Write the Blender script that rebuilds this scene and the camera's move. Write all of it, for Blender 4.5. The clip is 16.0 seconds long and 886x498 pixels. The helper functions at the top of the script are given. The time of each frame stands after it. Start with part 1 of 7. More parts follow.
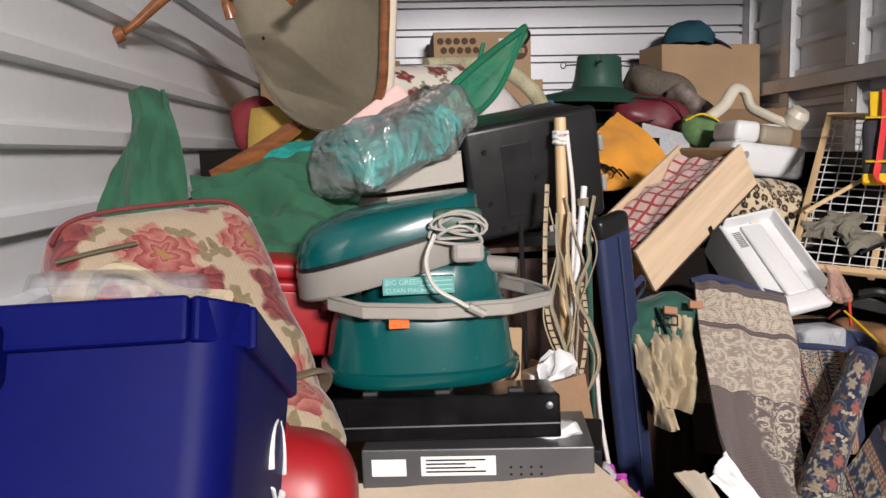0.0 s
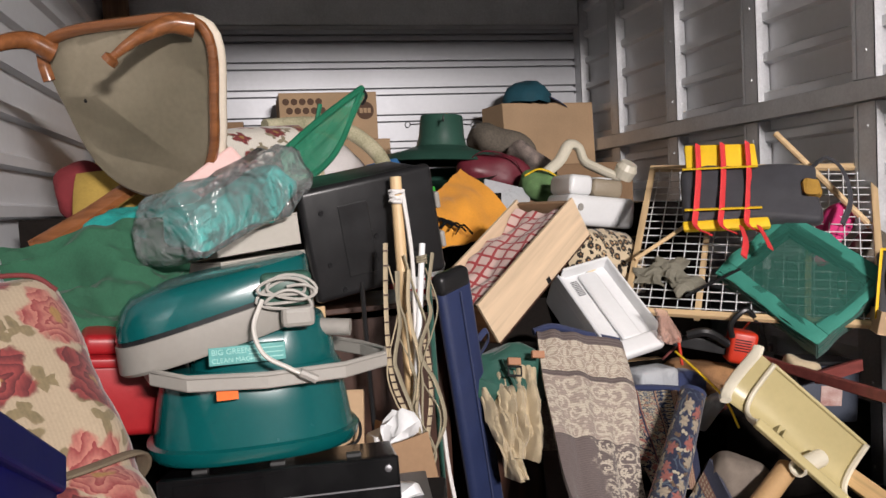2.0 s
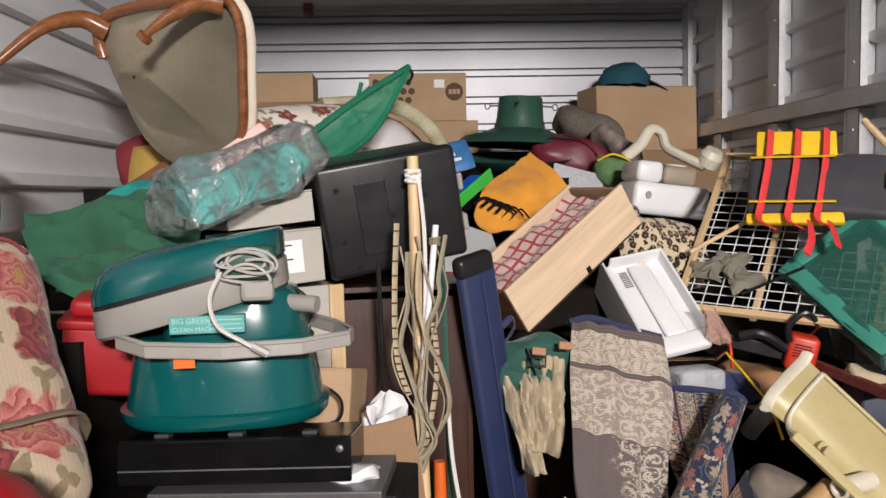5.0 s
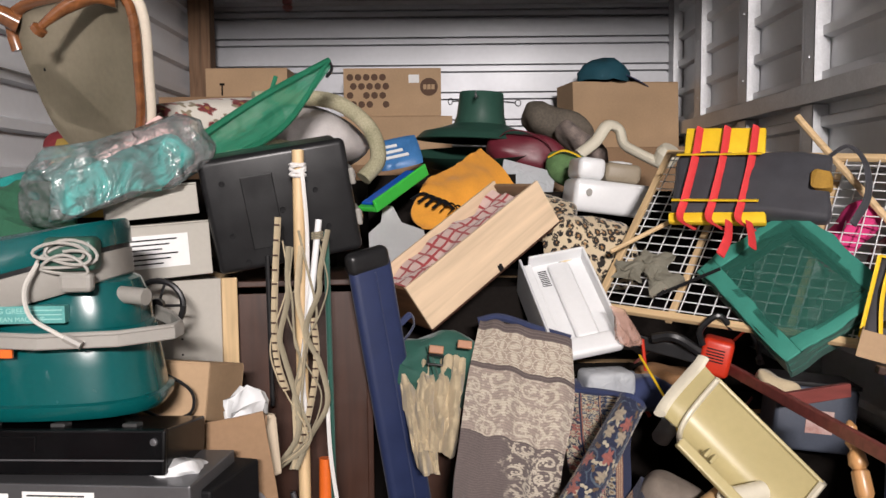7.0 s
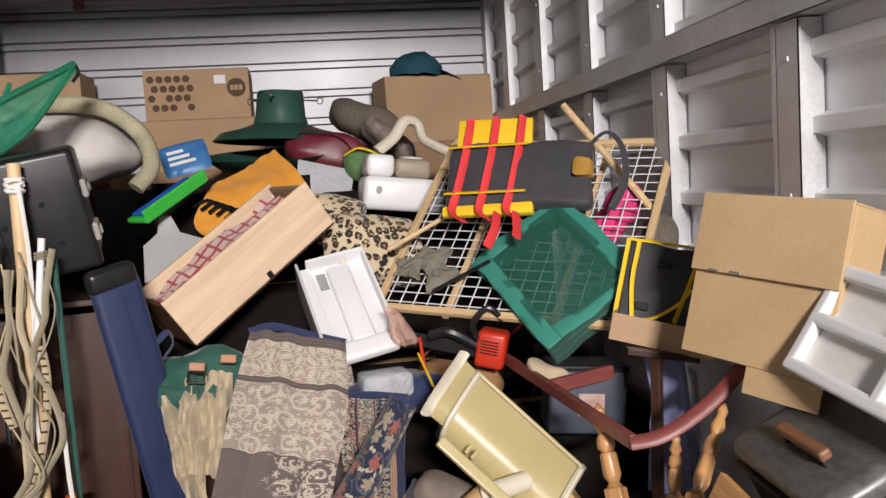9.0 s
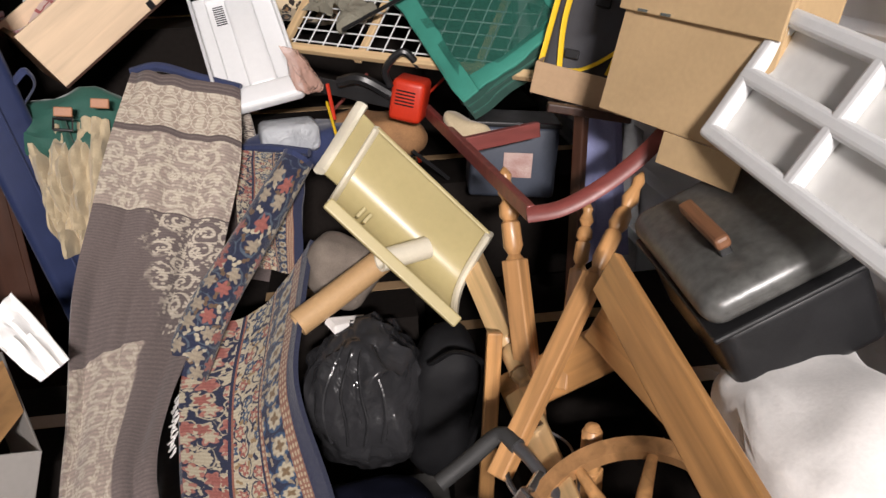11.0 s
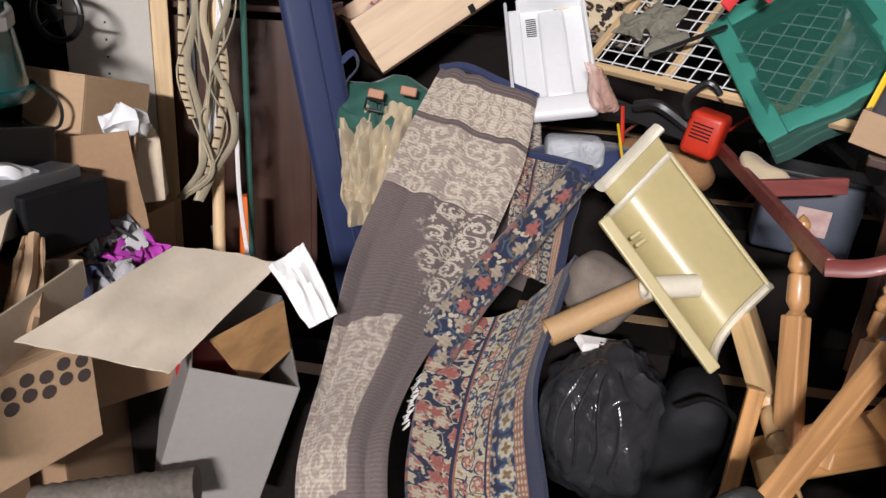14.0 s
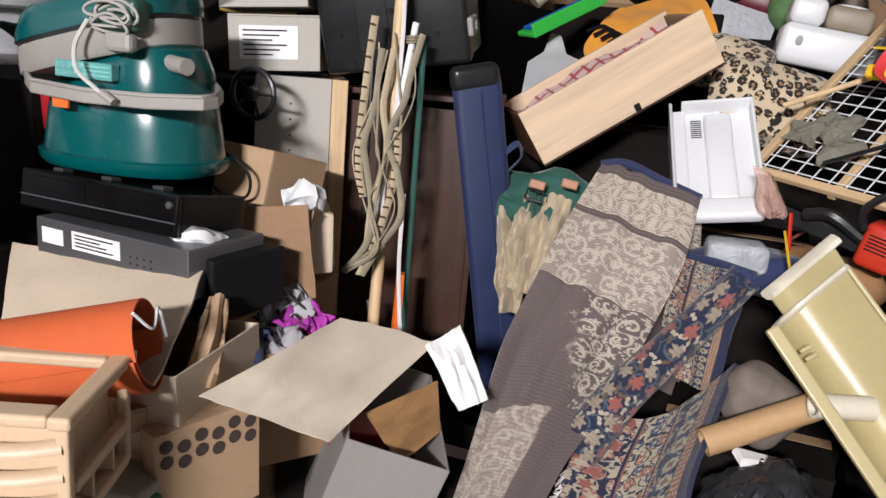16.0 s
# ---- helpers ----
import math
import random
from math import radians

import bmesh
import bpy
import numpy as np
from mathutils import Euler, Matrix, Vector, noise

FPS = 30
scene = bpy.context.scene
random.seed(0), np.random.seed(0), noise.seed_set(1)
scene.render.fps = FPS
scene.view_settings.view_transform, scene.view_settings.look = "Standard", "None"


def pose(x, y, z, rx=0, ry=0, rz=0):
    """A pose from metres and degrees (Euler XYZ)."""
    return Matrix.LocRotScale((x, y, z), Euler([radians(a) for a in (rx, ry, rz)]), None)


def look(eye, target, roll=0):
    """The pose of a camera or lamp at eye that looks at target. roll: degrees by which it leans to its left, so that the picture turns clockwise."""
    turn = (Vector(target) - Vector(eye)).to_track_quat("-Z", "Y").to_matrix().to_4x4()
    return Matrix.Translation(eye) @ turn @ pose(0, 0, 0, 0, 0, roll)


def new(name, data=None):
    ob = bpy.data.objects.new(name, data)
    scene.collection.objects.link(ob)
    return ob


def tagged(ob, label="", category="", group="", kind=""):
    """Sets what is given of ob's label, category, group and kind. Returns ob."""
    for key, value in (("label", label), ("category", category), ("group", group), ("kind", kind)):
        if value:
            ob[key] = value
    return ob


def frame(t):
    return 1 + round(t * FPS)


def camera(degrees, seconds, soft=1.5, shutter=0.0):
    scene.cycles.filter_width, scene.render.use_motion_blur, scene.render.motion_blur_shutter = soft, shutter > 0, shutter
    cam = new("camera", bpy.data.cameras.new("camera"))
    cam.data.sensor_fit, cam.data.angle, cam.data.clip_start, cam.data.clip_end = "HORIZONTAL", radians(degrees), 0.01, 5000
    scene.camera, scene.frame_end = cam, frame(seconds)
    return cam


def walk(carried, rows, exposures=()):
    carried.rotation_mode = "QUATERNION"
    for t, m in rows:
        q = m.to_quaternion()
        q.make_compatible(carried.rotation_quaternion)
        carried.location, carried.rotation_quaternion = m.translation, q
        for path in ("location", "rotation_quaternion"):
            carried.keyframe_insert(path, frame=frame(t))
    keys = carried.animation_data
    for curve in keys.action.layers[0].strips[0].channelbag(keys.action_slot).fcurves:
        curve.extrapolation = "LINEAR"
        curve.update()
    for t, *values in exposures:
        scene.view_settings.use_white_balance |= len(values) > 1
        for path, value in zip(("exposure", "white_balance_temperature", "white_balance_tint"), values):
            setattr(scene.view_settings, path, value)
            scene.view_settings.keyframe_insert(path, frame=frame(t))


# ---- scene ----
cam = camera(58.0, 16.0, 1.5, 0.0)
# seconds, eye, target, roll
PATH = [
    (0.0, (0.196, 0.204, 1.539), (0.293, 2.187, 1.297), -1.29),
    (0.5, (0.219, 0.208, 1.531), (0.359, 2.188, 1.289), -0.99),
    (1.0, (0.237, 0.205, 1.533), (0.475, 2.177, 1.299), -1.20),
    (1.5, (0.252, 0.201, 1.539), (0.611, 2.159, 1.345), -2.12),
    (2.0, (0.266, 0.207, 1.544), (0.703, 2.155, 1.430), -2.94),
    (2.5, (0.279, 0.212, 1.542), (0.788, 2.143, 1.429), -3.16),
    (3.0, (0.294, 0.226, 1.534), (0.904, 2.126, 1.402), -2.38),
    (3.5, (0.347, 0.212, 1.527), (0.818, 2.151, 1.385), -2.05),
    (4.0, (0.462, 0.211, 1.531), (0.745, 2.187, 1.409), -1.61),
    (4.2, (0.496, 0.217, 1.531), (0.717, 2.201, 1.411), -1.81),
    (6.3, (0.878, 0.187, 1.508), (0.889, 2.179, 1.328), -0.29),
    (6.5, (0.932, 0.201, 1.513), (0.931, 2.194, 1.344), -0.39),
    (7.0, (1.055, 0.231, 1.512), (1.039, 2.225, 1.365), -0.50),
    (7.5, (1.169, 0.240, 1.491), (1.189, 2.236, 1.359), -1.90),
    (8.0, (1.255, 0.257, 1.491), (1.471, 2.241, 1.358), -3.61),
    (8.2, (1.278, 0.260, 1.489), (1.557, 2.236, 1.349), -3.91),
    (10.3, (1.647, 0.449, 1.563), (1.921, 2.371, 1.082), -2.56),
    (10.5, (1.675, 0.486, 1.547), (1.982, 2.367, 0.940), -2.23),
    (11.0, (1.710, 0.524, 1.461), (1.921, 2.353, 0.680), -2.45),
    (11.5, (1.718, 0.572, 1.396), (1.833, 2.321, 0.433), -2.95),
    (12.0, (1.701, 0.579, 1.377), (1.723, 2.307, 0.369), -2.22),
    (12.5, (1.673, 0.558, 1.379), (1.590, 2.338, 0.470), -0.18),
    (13.0, (1.675, 0.541, 1.387), (1.445, 2.373, 0.619), 1.03),
    (13.5, (1.668, 0.525, 1.395), (1.361, 2.372, 0.691), 1.49),
    (14.0, (1.645, 0.514, 1.389), (1.268, 2.355, 0.705), 2.87),
    (14.5, (1.601, 0.500, 1.375), (1.092, 2.324, 0.732), 3.83),
    (15.0, (1.577, 0.494, 1.370), (0.982, 2.298, 0.745), 4.89),
    (15.5, (1.572, 0.489, 1.399), (0.941, 2.282, 0.777), 5.18),
    (16.0, (1.560, 0.475, 1.394), (0.871, 2.285, 0.893), 4.93),
]
walk(cam, [(t, look(eye, target, roll)) for t, eye, target, roll in PATH],
     exposures=((0.0, 0.0, 6500, 10), (12.5, 0.0, 6500, 10), (14.5, 0.0, 6100, 10), (16.0, 0.0, 6100, 10)))

# ---- light ----
world = bpy.data.worlds.new("world")
scene.world = world
world.use_nodes = True
world.node_tree.nodes["Background"].inputs[0].default_value = (0.9, 0.95, 1.0, 1)
world.node_tree.nodes["Background"].inputs[1].default_value = 0.004


def area_lamp(name, place, target, size_x, size_y, watts, colour):
    data = bpy.data.lights.new(name, "AREA")
    data.shape, data.size, data.size_y, data.energy, data.color = "RECTANGLE", size_x, size_y, watts, colour
    ob = new(name, data)
    ob.matrix_world = look(place, target)
    return ob


area_lamp("corridor_light", (1.75, -4.5, 3.25), (1.05, 2.5, 1.2), 1.05, 0.26, 700, (1.0, 0.925, 0.90))
scene.view_settings.exposure = 0.0

# ---- materials ----


def material(name, colour, rough=0.6, metal=0.0, scale=20.0, vary=0.15, bump=0.1, second=None, stain=0.0, coat=0.0, sheen=0.0, spec=0.5):
    """A surface with grain at a fine scale, blotches at a coarse one, and fine relief."""
    m = bpy.data.materials.new(name)
    m.use_nodes = True
    nt = m.node_tree
    n, l = nt.nodes, nt.links
    b = n["Principled BSDF"]
    tc = n.new("ShaderNodeTexCoord")
    fine, coarse = n.new("ShaderNodeTexNoise"), n.new("ShaderNodeTexNoise")
    fine.inputs["Scale"].default_value, fine.inputs["Detail"].default_value = scale * 6, 5
    coarse.inputs["Scale"].default_value, coarse.inputs["Detail"].default_value = scale * 0.35, 4
    for x in (fine, coarse):
        l.new(tc.outputs["Object"], x.inputs["Vector"])
    ramp = n.new("ShaderNodeValToRGB")
    lo = [c * (1 - vary) for c in colour]
    hi = [min(1, c * (1 + vary)) for c in colour]
    if second:
        lo = list(second)
    ramp.color_ramp.elements[0].position, ramp.color_ramp.elements[1].position = 0.3, 0.7
    ramp.color_ramp.elements[0].color, ramp.color_ramp.elements[1].color = (*lo, 1), (*hi, 1)
    mix = n.new("ShaderNodeMath")
    mix.operation = "MULTIPLY_ADD"
    l.new(fine.outputs["Fac"], mix.inputs[0])
    mix.inputs[1].default_value = 0.4
    add = n.new("ShaderNodeMath")
    add.operation = "MULTIPLY"
    add.inputs[1].default_value = 0.6
    l.new(coarse.outputs["Fac"], add.inputs[0])
    l.new(add.outputs[0], mix.inputs[2])
    l.new(mix.outputs[0], ramp.inputs["Fac"])
    last = ramp.outputs["Color"]
    if stain:
        st = n.new("ShaderNodeTexNoise")
        st.inputs["Scale"].default_value, st.inputs["Detail"].default_value = scale * 0.12, 6
        l.new(tc.outputs["Object"], st.inputs["Vector"])
        sr = n.new("ShaderNodeValToRGB")
        sr.color_ramp.elements[0].position, sr.color_ramp.elements[1].position = 0.42, 0.62
        sr.color_ramp.elements[0].color = (1 - stain, 1 - stain, 1 - stain * 1.1, 1)
        l.new(st.outputs["Fac"], sr.inputs["Fac"])
        mx = n.new("ShaderNodeMixRGB")
        mx.blend_type, mx.inputs[0].default_value = "MULTIPLY", 1
        l.new(last, mx.inputs[1])
        l.new(sr.outputs["Color"], mx.inputs[2])
        last = mx.outputs["Color"]
    l.new(last, b.inputs["Base Color"])
    rr = n.new("ShaderNodeMapRange")
    rr.inputs["To Min"].default_value, rr.inputs["To Max"].default_value = max(0.03, rough - 0.1), min(1, rough + 0.1)
    l.new(coarse.outputs["Fac"], rr.inputs["Value"])
    l.new(rr.outputs[0], b.inputs["Roughness"])
    b.inputs["Metallic"].default_value = metal
    b.inputs["Specular IOR Level"].default_value = spec
    b.inputs["Coat Weight"].default_value = coat
    b.inputs["Sheen Weight"].default_value = sheen
    if bump:
        bp = n.new("ShaderNodeBump")
        bp.inputs["Strength"].default_value, bp.inputs["Distance"].default_value = bump, 0.004
        l.new(mix.outputs[0], bp.inputs["Height"])
        l.new(bp.outputs[0], b.inputs["Normal"])
    return m


def nodes_of(m):
    return m.node_tree.nodes, m.node_tree.links, m.node_tree.nodes["Principled BSDF"]


def wood(name, colour, rough=0.45, along=0, scale=9.0, depth=0.45, coat=0.0):
    """Wood whose grain runs along one axis of the object."""
    m = material(name, colour, rough, 0, 30, 0.1, 0.05, coat=coat)
    n, l, b = nodes_of(m)
    tc, mp, w = n.new("ShaderNodeTexCoord"), n.new("ShaderNodeMapping"), n.new("ShaderNodeTexNoise")
    k = [scale * 5] * 3
    k[along] = scale * 0.35
    mp.inputs["Scale"].default_value = k
    w.inputs["Scale"].default_value, w.inputs["Detail"].default_value, w.inputs["Distortion"].default_value = 1.0, 6, 0.6
    l.new(tc.outputs["Object"], mp.inputs["Vector"])
    l.new(mp.outputs[0], w.inputs["Vector"])
    r = n.new("ShaderNodeValToRGB")
    r.color_ramp.elements[0].position, r.color_ramp.elements[1].position = 0.3, 0.68
    r.color_ramp.elements[0].color = (*[c * (1 - depth) for c in colour], 1)
    r.color_ramp.elements[1].color = (*[min(1, c * 1.12) for c in colour], 1)
    l.new(w.outputs["Fac"], r.inputs["Fac"])
    l.new(r.outputs["Color"], b.inputs["Base Color"])
    return m


STEEL = material("galvanised_steel", (0.66, 0.67, 0.69), 0.42, 0.3, 14, 0.18, 0.06, stain=0.12)
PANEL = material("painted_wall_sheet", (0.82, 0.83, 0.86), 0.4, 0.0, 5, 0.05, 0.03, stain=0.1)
# Back wall sheet: about half the side walls' grey value, a little metallic.
BACK_PANEL = material("darker_wall_sheet", (0.44, 0.45, 0.48), 0.42, 0.2, 5, 0.08, 0.03, stain=0.12)
CONCRETE = material("concrete", (0.20, 0.195, 0.19), 0.85, 0, 8, 0.25, 0.3, stain=0.3)
# Ceiling and corridor surfaces, kept dark to hold down bounced light.
CEILING = material("ceiling_paint", (0.22, 0.22, 0.22), 0.8, 0, 6, 0.08, 0.05)
PLASTER = material("corridor_paint", (0.20, 0.20, 0.195), 0.8, 0, 6, 0.06, 0.05)
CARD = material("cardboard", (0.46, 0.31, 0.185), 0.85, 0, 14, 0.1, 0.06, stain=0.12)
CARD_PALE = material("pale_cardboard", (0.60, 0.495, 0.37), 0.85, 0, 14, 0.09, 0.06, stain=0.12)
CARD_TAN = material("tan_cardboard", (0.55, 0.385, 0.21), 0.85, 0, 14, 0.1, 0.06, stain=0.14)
# Cardboard in a darker brown, also on the filler cartons' outer walls.
CARD_DARK = material("dark_cardboard", (0.30, 0.185, 0.105), 0.9, 0, 14, 0.12, 0.06, stain=0.15)
CARD_WHITE = material("white_cardboard", (0.47, 0.445, 0.40), 0.75, 0, 12, 0.06, 0.05, stain=0.12)
PAPER = material("white_paper", (0.78, 0.78, 0.77), 0.7, 0, 10, 0.05, 0.05)
BLACK_PLASTIC = material("black_plastic", (0.014, 0.014, 0.015), 0.34, 0, 40, 0.3, 0.1, spec=0.35)
BLACK_MATT = material("black_matt", (0.007, 0.007, 0.008), 0.65, 0, 40, 0.3, 0.1, spec=0.2)
# Near-black that puts the shade of gaps into colour; also prints an arrow.
DARK = material("gap_shade_and_ink", (0.010, 0.008, 0.007), 0.9, 0, 12, 0.4, 0.2, spec=0.1)
WHITE_PLASTIC = material("white_plastic", (0.78, 0.79, 0.80), 0.35, 0, 12, 0.04, 0.03, stain=0.06)
GREY_PLASTIC = material("grey_plastic", (0.30, 0.285, 0.26), 0.45, 0, 16, 0.06, 0.03, stain=0.08)
CREAM_PLASTIC = material("cream_plastic", (0.49, 0.415, 0.21), 0.35, 0, 10, 0.06, 0.03, stain=0.1)
IVORY = material("ivory_plastic", (0.74, 0.69, 0.56), 0.4, 0, 12, 0.06, 0.03, stain=0.1)
BLUE_PLASTIC = material("blue_plastic", (0.001, 0.0025, 0.068), 0.5, 0, 25, 0.12, 0.03, spec=0.1)
TEAL_PLASTIC = material("teal_plastic", (0.0015, 0.076, 0.077), 0.24, 0, 14, 0.08, 0.02, coat=0.3)
RED_PLASTIC = material("red_plastic", (0.30, 0.010, 0.014), 0.4, 0, 16, 0.12, 0.04)
ORANGE_PLASTIC = material("orange_plastic", (0.72, 0.14, 0.02), 0.4, 0, 16, 0.1, 0.04)
GREEN_PLASTIC = material("dark_green_plastic", (0.028, 0.082, 0.06), 0.4, 0, 14, 0.12, 0.05)
LIME = material("lime_plastic", (0.05, 0.5, 0.06), 0.35, 0, 14, 0.1, 0.03)
BRIGHT_BLUE = material("bright_blue_plastic", (0.01, 0.11, 0.55), 0.35, 0, 14, 0.1, 0.03)
PINE = wood("pine", (0.66, 0.47, 0.26), 0.5, 0, 9, 0.25)
PINE_Z = wood("pine_upright", (0.66, 0.47, 0.26), 0.5, 2, 9, 0.25)
PLYWOOD = wood("birch_plywood", (0.66, 0.50, 0.34), 0.55, 0, 7, 0.16)
OAK = wood("oak", (0.55, 0.285, 0.105), 0.35, 0, 8, 0.4, 0.2)
OAK_Z = wood("oak_upright", (0.54, 0.285, 0.115), 0.35, 2, 8, 0.4, 0.2)
MAPLE_Z = wood("maple_upright", (0.68, 0.46, 0.23), 0.35, 2, 8, 0.3, 0.2)
WALNUT = wood("dark_veneer", (0.055, 0.022, 0.013), 0.4, 2, 6, 0.5, 0.1)
CHAIR_WOOD = wood("polished_beech", (0.23, 0.085, 0.03), 0.25, 0, 8, 0.45, 0.4)
RED_WOOD = wood("red_painted_wood", (0.20, 0.05, 0.043), 0.45, 0, 8, 0.25, 0.1)
GREEN_CLOTH = material("green_cotton", (0.018, 0.088, 0.046), 0.9, 0, 30, 0.22, 0.3, sheen=0.05)
GREEN_NYLON = material("green_nylon", (0.012, 0.075, 0.055), 0.75, 0, 40, 0.2, 0.2, sheen=0.2)
NAVY_CLOTH = material("navy_cloth", (0.018, 0.028, 0.085), 0.85, 0, 40, 0.25, 0.25, sheen=0.2)
BLUE_CANVAS = material("blue_canvas", (0.011, 0.021, 0.075), 0.6, 0, 60, 0.15, 0.2, sheen=0.1)
CANVAS = material("cream_canvas", (0.44, 0.36, 0.235), 0.9, 0, 40, 0.15, 0.4, sheen=0.2)
ROPE = material("cotton_rope", (0.28, 0.245, 0.17), 0.9, 0, 60, 0.2, 0.5)
WHITE_CLOTH = material("white_cloth", (0.70, 0.68, 0.66), 0.9, 0, 25, 0.1, 0.3, sheen=0.2)
ORANGE_CLOTH = material("orange_felt", (0.78, 0.33, 0.035), 0.9, 0, 20, 0.12, 0.3, sheen=0.2)
MAROON = material("maroon_leather", (0.14, 0.018, 0.03), 0.42, 0, 30, 0.2, 0.2)
YELLOW = material("yellow_webbing", (0.80, 0.52, 0.015), 0.7, 0, 60, 0.1, 0.3)
RED_WEB = material("red_webbing", (0.66, 0.04, 0.045), 0.65, 0, 60, 0.12, 0.3)
CHARCOAL = material("charcoal_nylon", (0.035, 0.035, 0.042), 0.7, 0, 60, 0.25, 0.2, sheen=0.1)
CHROME = material("chrome", (0.75, 0.75, 0.76), 0.2, 1.0, 30, 0.08, 0.02)
SILVER = material("silver_paint", (0.14, 0.14, 0.148), 0.4, 0.6, 20, 0.08, 0.03)
RUBBER = material("rubber", (0.03, 0.03, 0.03), 0.7, 0, 50, 0.3, 0.2)
BIKE_BLUE = material("blue_enamel", (0.01, 0.12, 0.55), 0.2, 0.1, 20, 0.1, 0.01, coat=0.6)

# ---- helpers ----


def link(name, bm, mat, parent=None, label="", smooth=False):
    me = bpy.data.meshes.new(name)
    if smooth:
        for f in bm.faces:
            f.smooth = True
    bm.normal_update()
    bm.to_mesh(me)
    bm.free()
    for m in (mat if isinstance(mat, (list, tuple)) else [mat]):
        me.materials.append(m)
    ob = new(name, me)
    if parent:
        ob.parent = parent
    if label:
        ob["label"] = label
    if smooth:
        me.set_sharp_from_angle(angle=radians(40))
    return ob


def part(name, bm, mat, parent, label="", smooth=False):
    return link(name, bm, mat, parent, label, smooth)


def thing(name, m, label, category, group=""):
    ob = new(name)
    ob.empty_display_size = 0.05
    ob.matrix_world = m
    return tagged(ob, label, category, group)


def single(name, bm, mat, m, label, category, group="", smooth=False):
    ob = link(name, bm, mat, smooth=smooth)
    ob.matrix_world = m
    return tagged(ob, label, category, group)


def stand(o, to_x, to_z):
    """A pose at o whose x axis points to to_x and whose z axis leans to to_z."""
    o, x = Vector(o), (Vector(to_x) - Vector(o)).normalized()
    z = Vector(to_z) - o
    z = (z - x * z.dot(x)).normalized()
    y = z.cross(x)
    return Matrix.Translation(o) @ Matrix((x, y, z)).transposed().to_4x4()


def box(bm, x0, x1, y0, y1, z0, z1, bevel=0.0, mi=0, m=None, seg=2):
    """A bevelled block between two corners."""
    r = bmesh.ops.create_cube(bm, size=1.0)
    vs = r["verts"]
    for v in vs:
        v.co = Vector(((x0 + x1) / 2 + v.co.x * (x1 - x0), (y0 + y1) / 2 + v.co.y * (y1 - y0), (z0 + z1) / 2 + v.co.z * (z1 - z0)))
    if m is not None:
        bmesh.ops.transform(bm, matrix=m, verts=vs)
    fs = {f for v in vs for f in v.link_faces}
    for f in fs:
        f.material_index = mi
    if bevel:
        es = list({e for v in vs for e in v.link_edges})
        out = bmesh.ops.bevel(bm, geom=es, offset=bevel, segments=seg, affect="EDGES", profile=0.5)
        for f in out["faces"]:
            f.material_index = mi
    return bm


def block(x0, x1, y0, y1, z0, z1, bevel=0.0, seg=2):
    return box(bmesh.new(), x0, x1, y0, y1, z0, z1, bevel, seg=seg)


def lathe(profile, steps=24, bm=None, a0=0.0, a1=360.0, cap=True):
    """Turn a profile of (radius, height) round the z axis."""
    bm = bm or bmesh.new()
    full = abs(a1 - a0) >= 360
    n = steps if full else steps + 1
    rings = []
    for r, h in profile:
        if r < 1e-5:
            rings.append([bm.verts.new((0, 0, h))] * n)
        else:
            rings.append([bm.verts.new((r * math.cos(radians(a0 + (a1 - a0) * k / steps)), r * math.sin(radians(a0 + (a1 - a0) * k / steps)), h)) for k in range(n)])
    for A, B in zip(rings, rings[1:]):
        for k in range(n if full else n - 1):
            q = []
            for v in (A[k], A[(k + 1) % n], B[(k + 1) % n], B[k]):
                if v not in q:
                    q.append(v)
            if len(q) > 2:
                try:
                    bm.faces.new(q)
                except ValueError:
                    pass
    return bm


def tube(points, r, sides=8, bm=None, cap=True, flat=1.0, radii=None):
    """A round (or flattened) rod along a line of points, smoothed between them."""
    bm = bm or bmesh.new()
    pts = [Vector(p) for p in points]
    rings, up = [], None
    for i, p in enumerate(pts):
        d = (pts[min(i + 1, len(pts) - 1)] - pts[max(i - 1, 0)]).normalized()
        if up is None:
            up = d.orthogonal().normalized()
        up = (up - d * up.dot(d)).normalized()
        s = d.cross(up)
        rr = radii[i] if radii else r
        rings.append([bm.verts.new(p + (up * math.cos(2 * math.pi * k / sides) + s * math.sin(2 * math.pi * k / sides) * flat) * rr) for k in range(sides)])
    for A, B in zip(rings, rings[1:]):
        for k in range(sides):
            bm.faces.new((A[k], A[(k + 1) % sides], B[(k + 1) % sides], B[k]))
    if cap:
        bm.faces.new(rings[0][::-1])
        bm.faces.new(rings[-1])
    return bm


def curve_points(points, n=8):
    """Catmull-Rom through the points."""
    p = [Vector(q) for q in points]
    p = [p[0] * 2 - p[1]] + p + [p[-1] * 2 - p[-2]]
    out = []
    for i in range(1, len(p) - 2):
        for k in range(n):
            t = k / n
            a, b, c, d = p[i - 1], p[i], p[i + 1], p[i + 2]
            out.append(0.5 * ((2 * b) + (c - a) * t + (2 * a - 5 * b + 4 * c - d) * t * t + (3 * b - a - 3 * c + d) * t ** 3))
    out.append(p[-2])
    return out


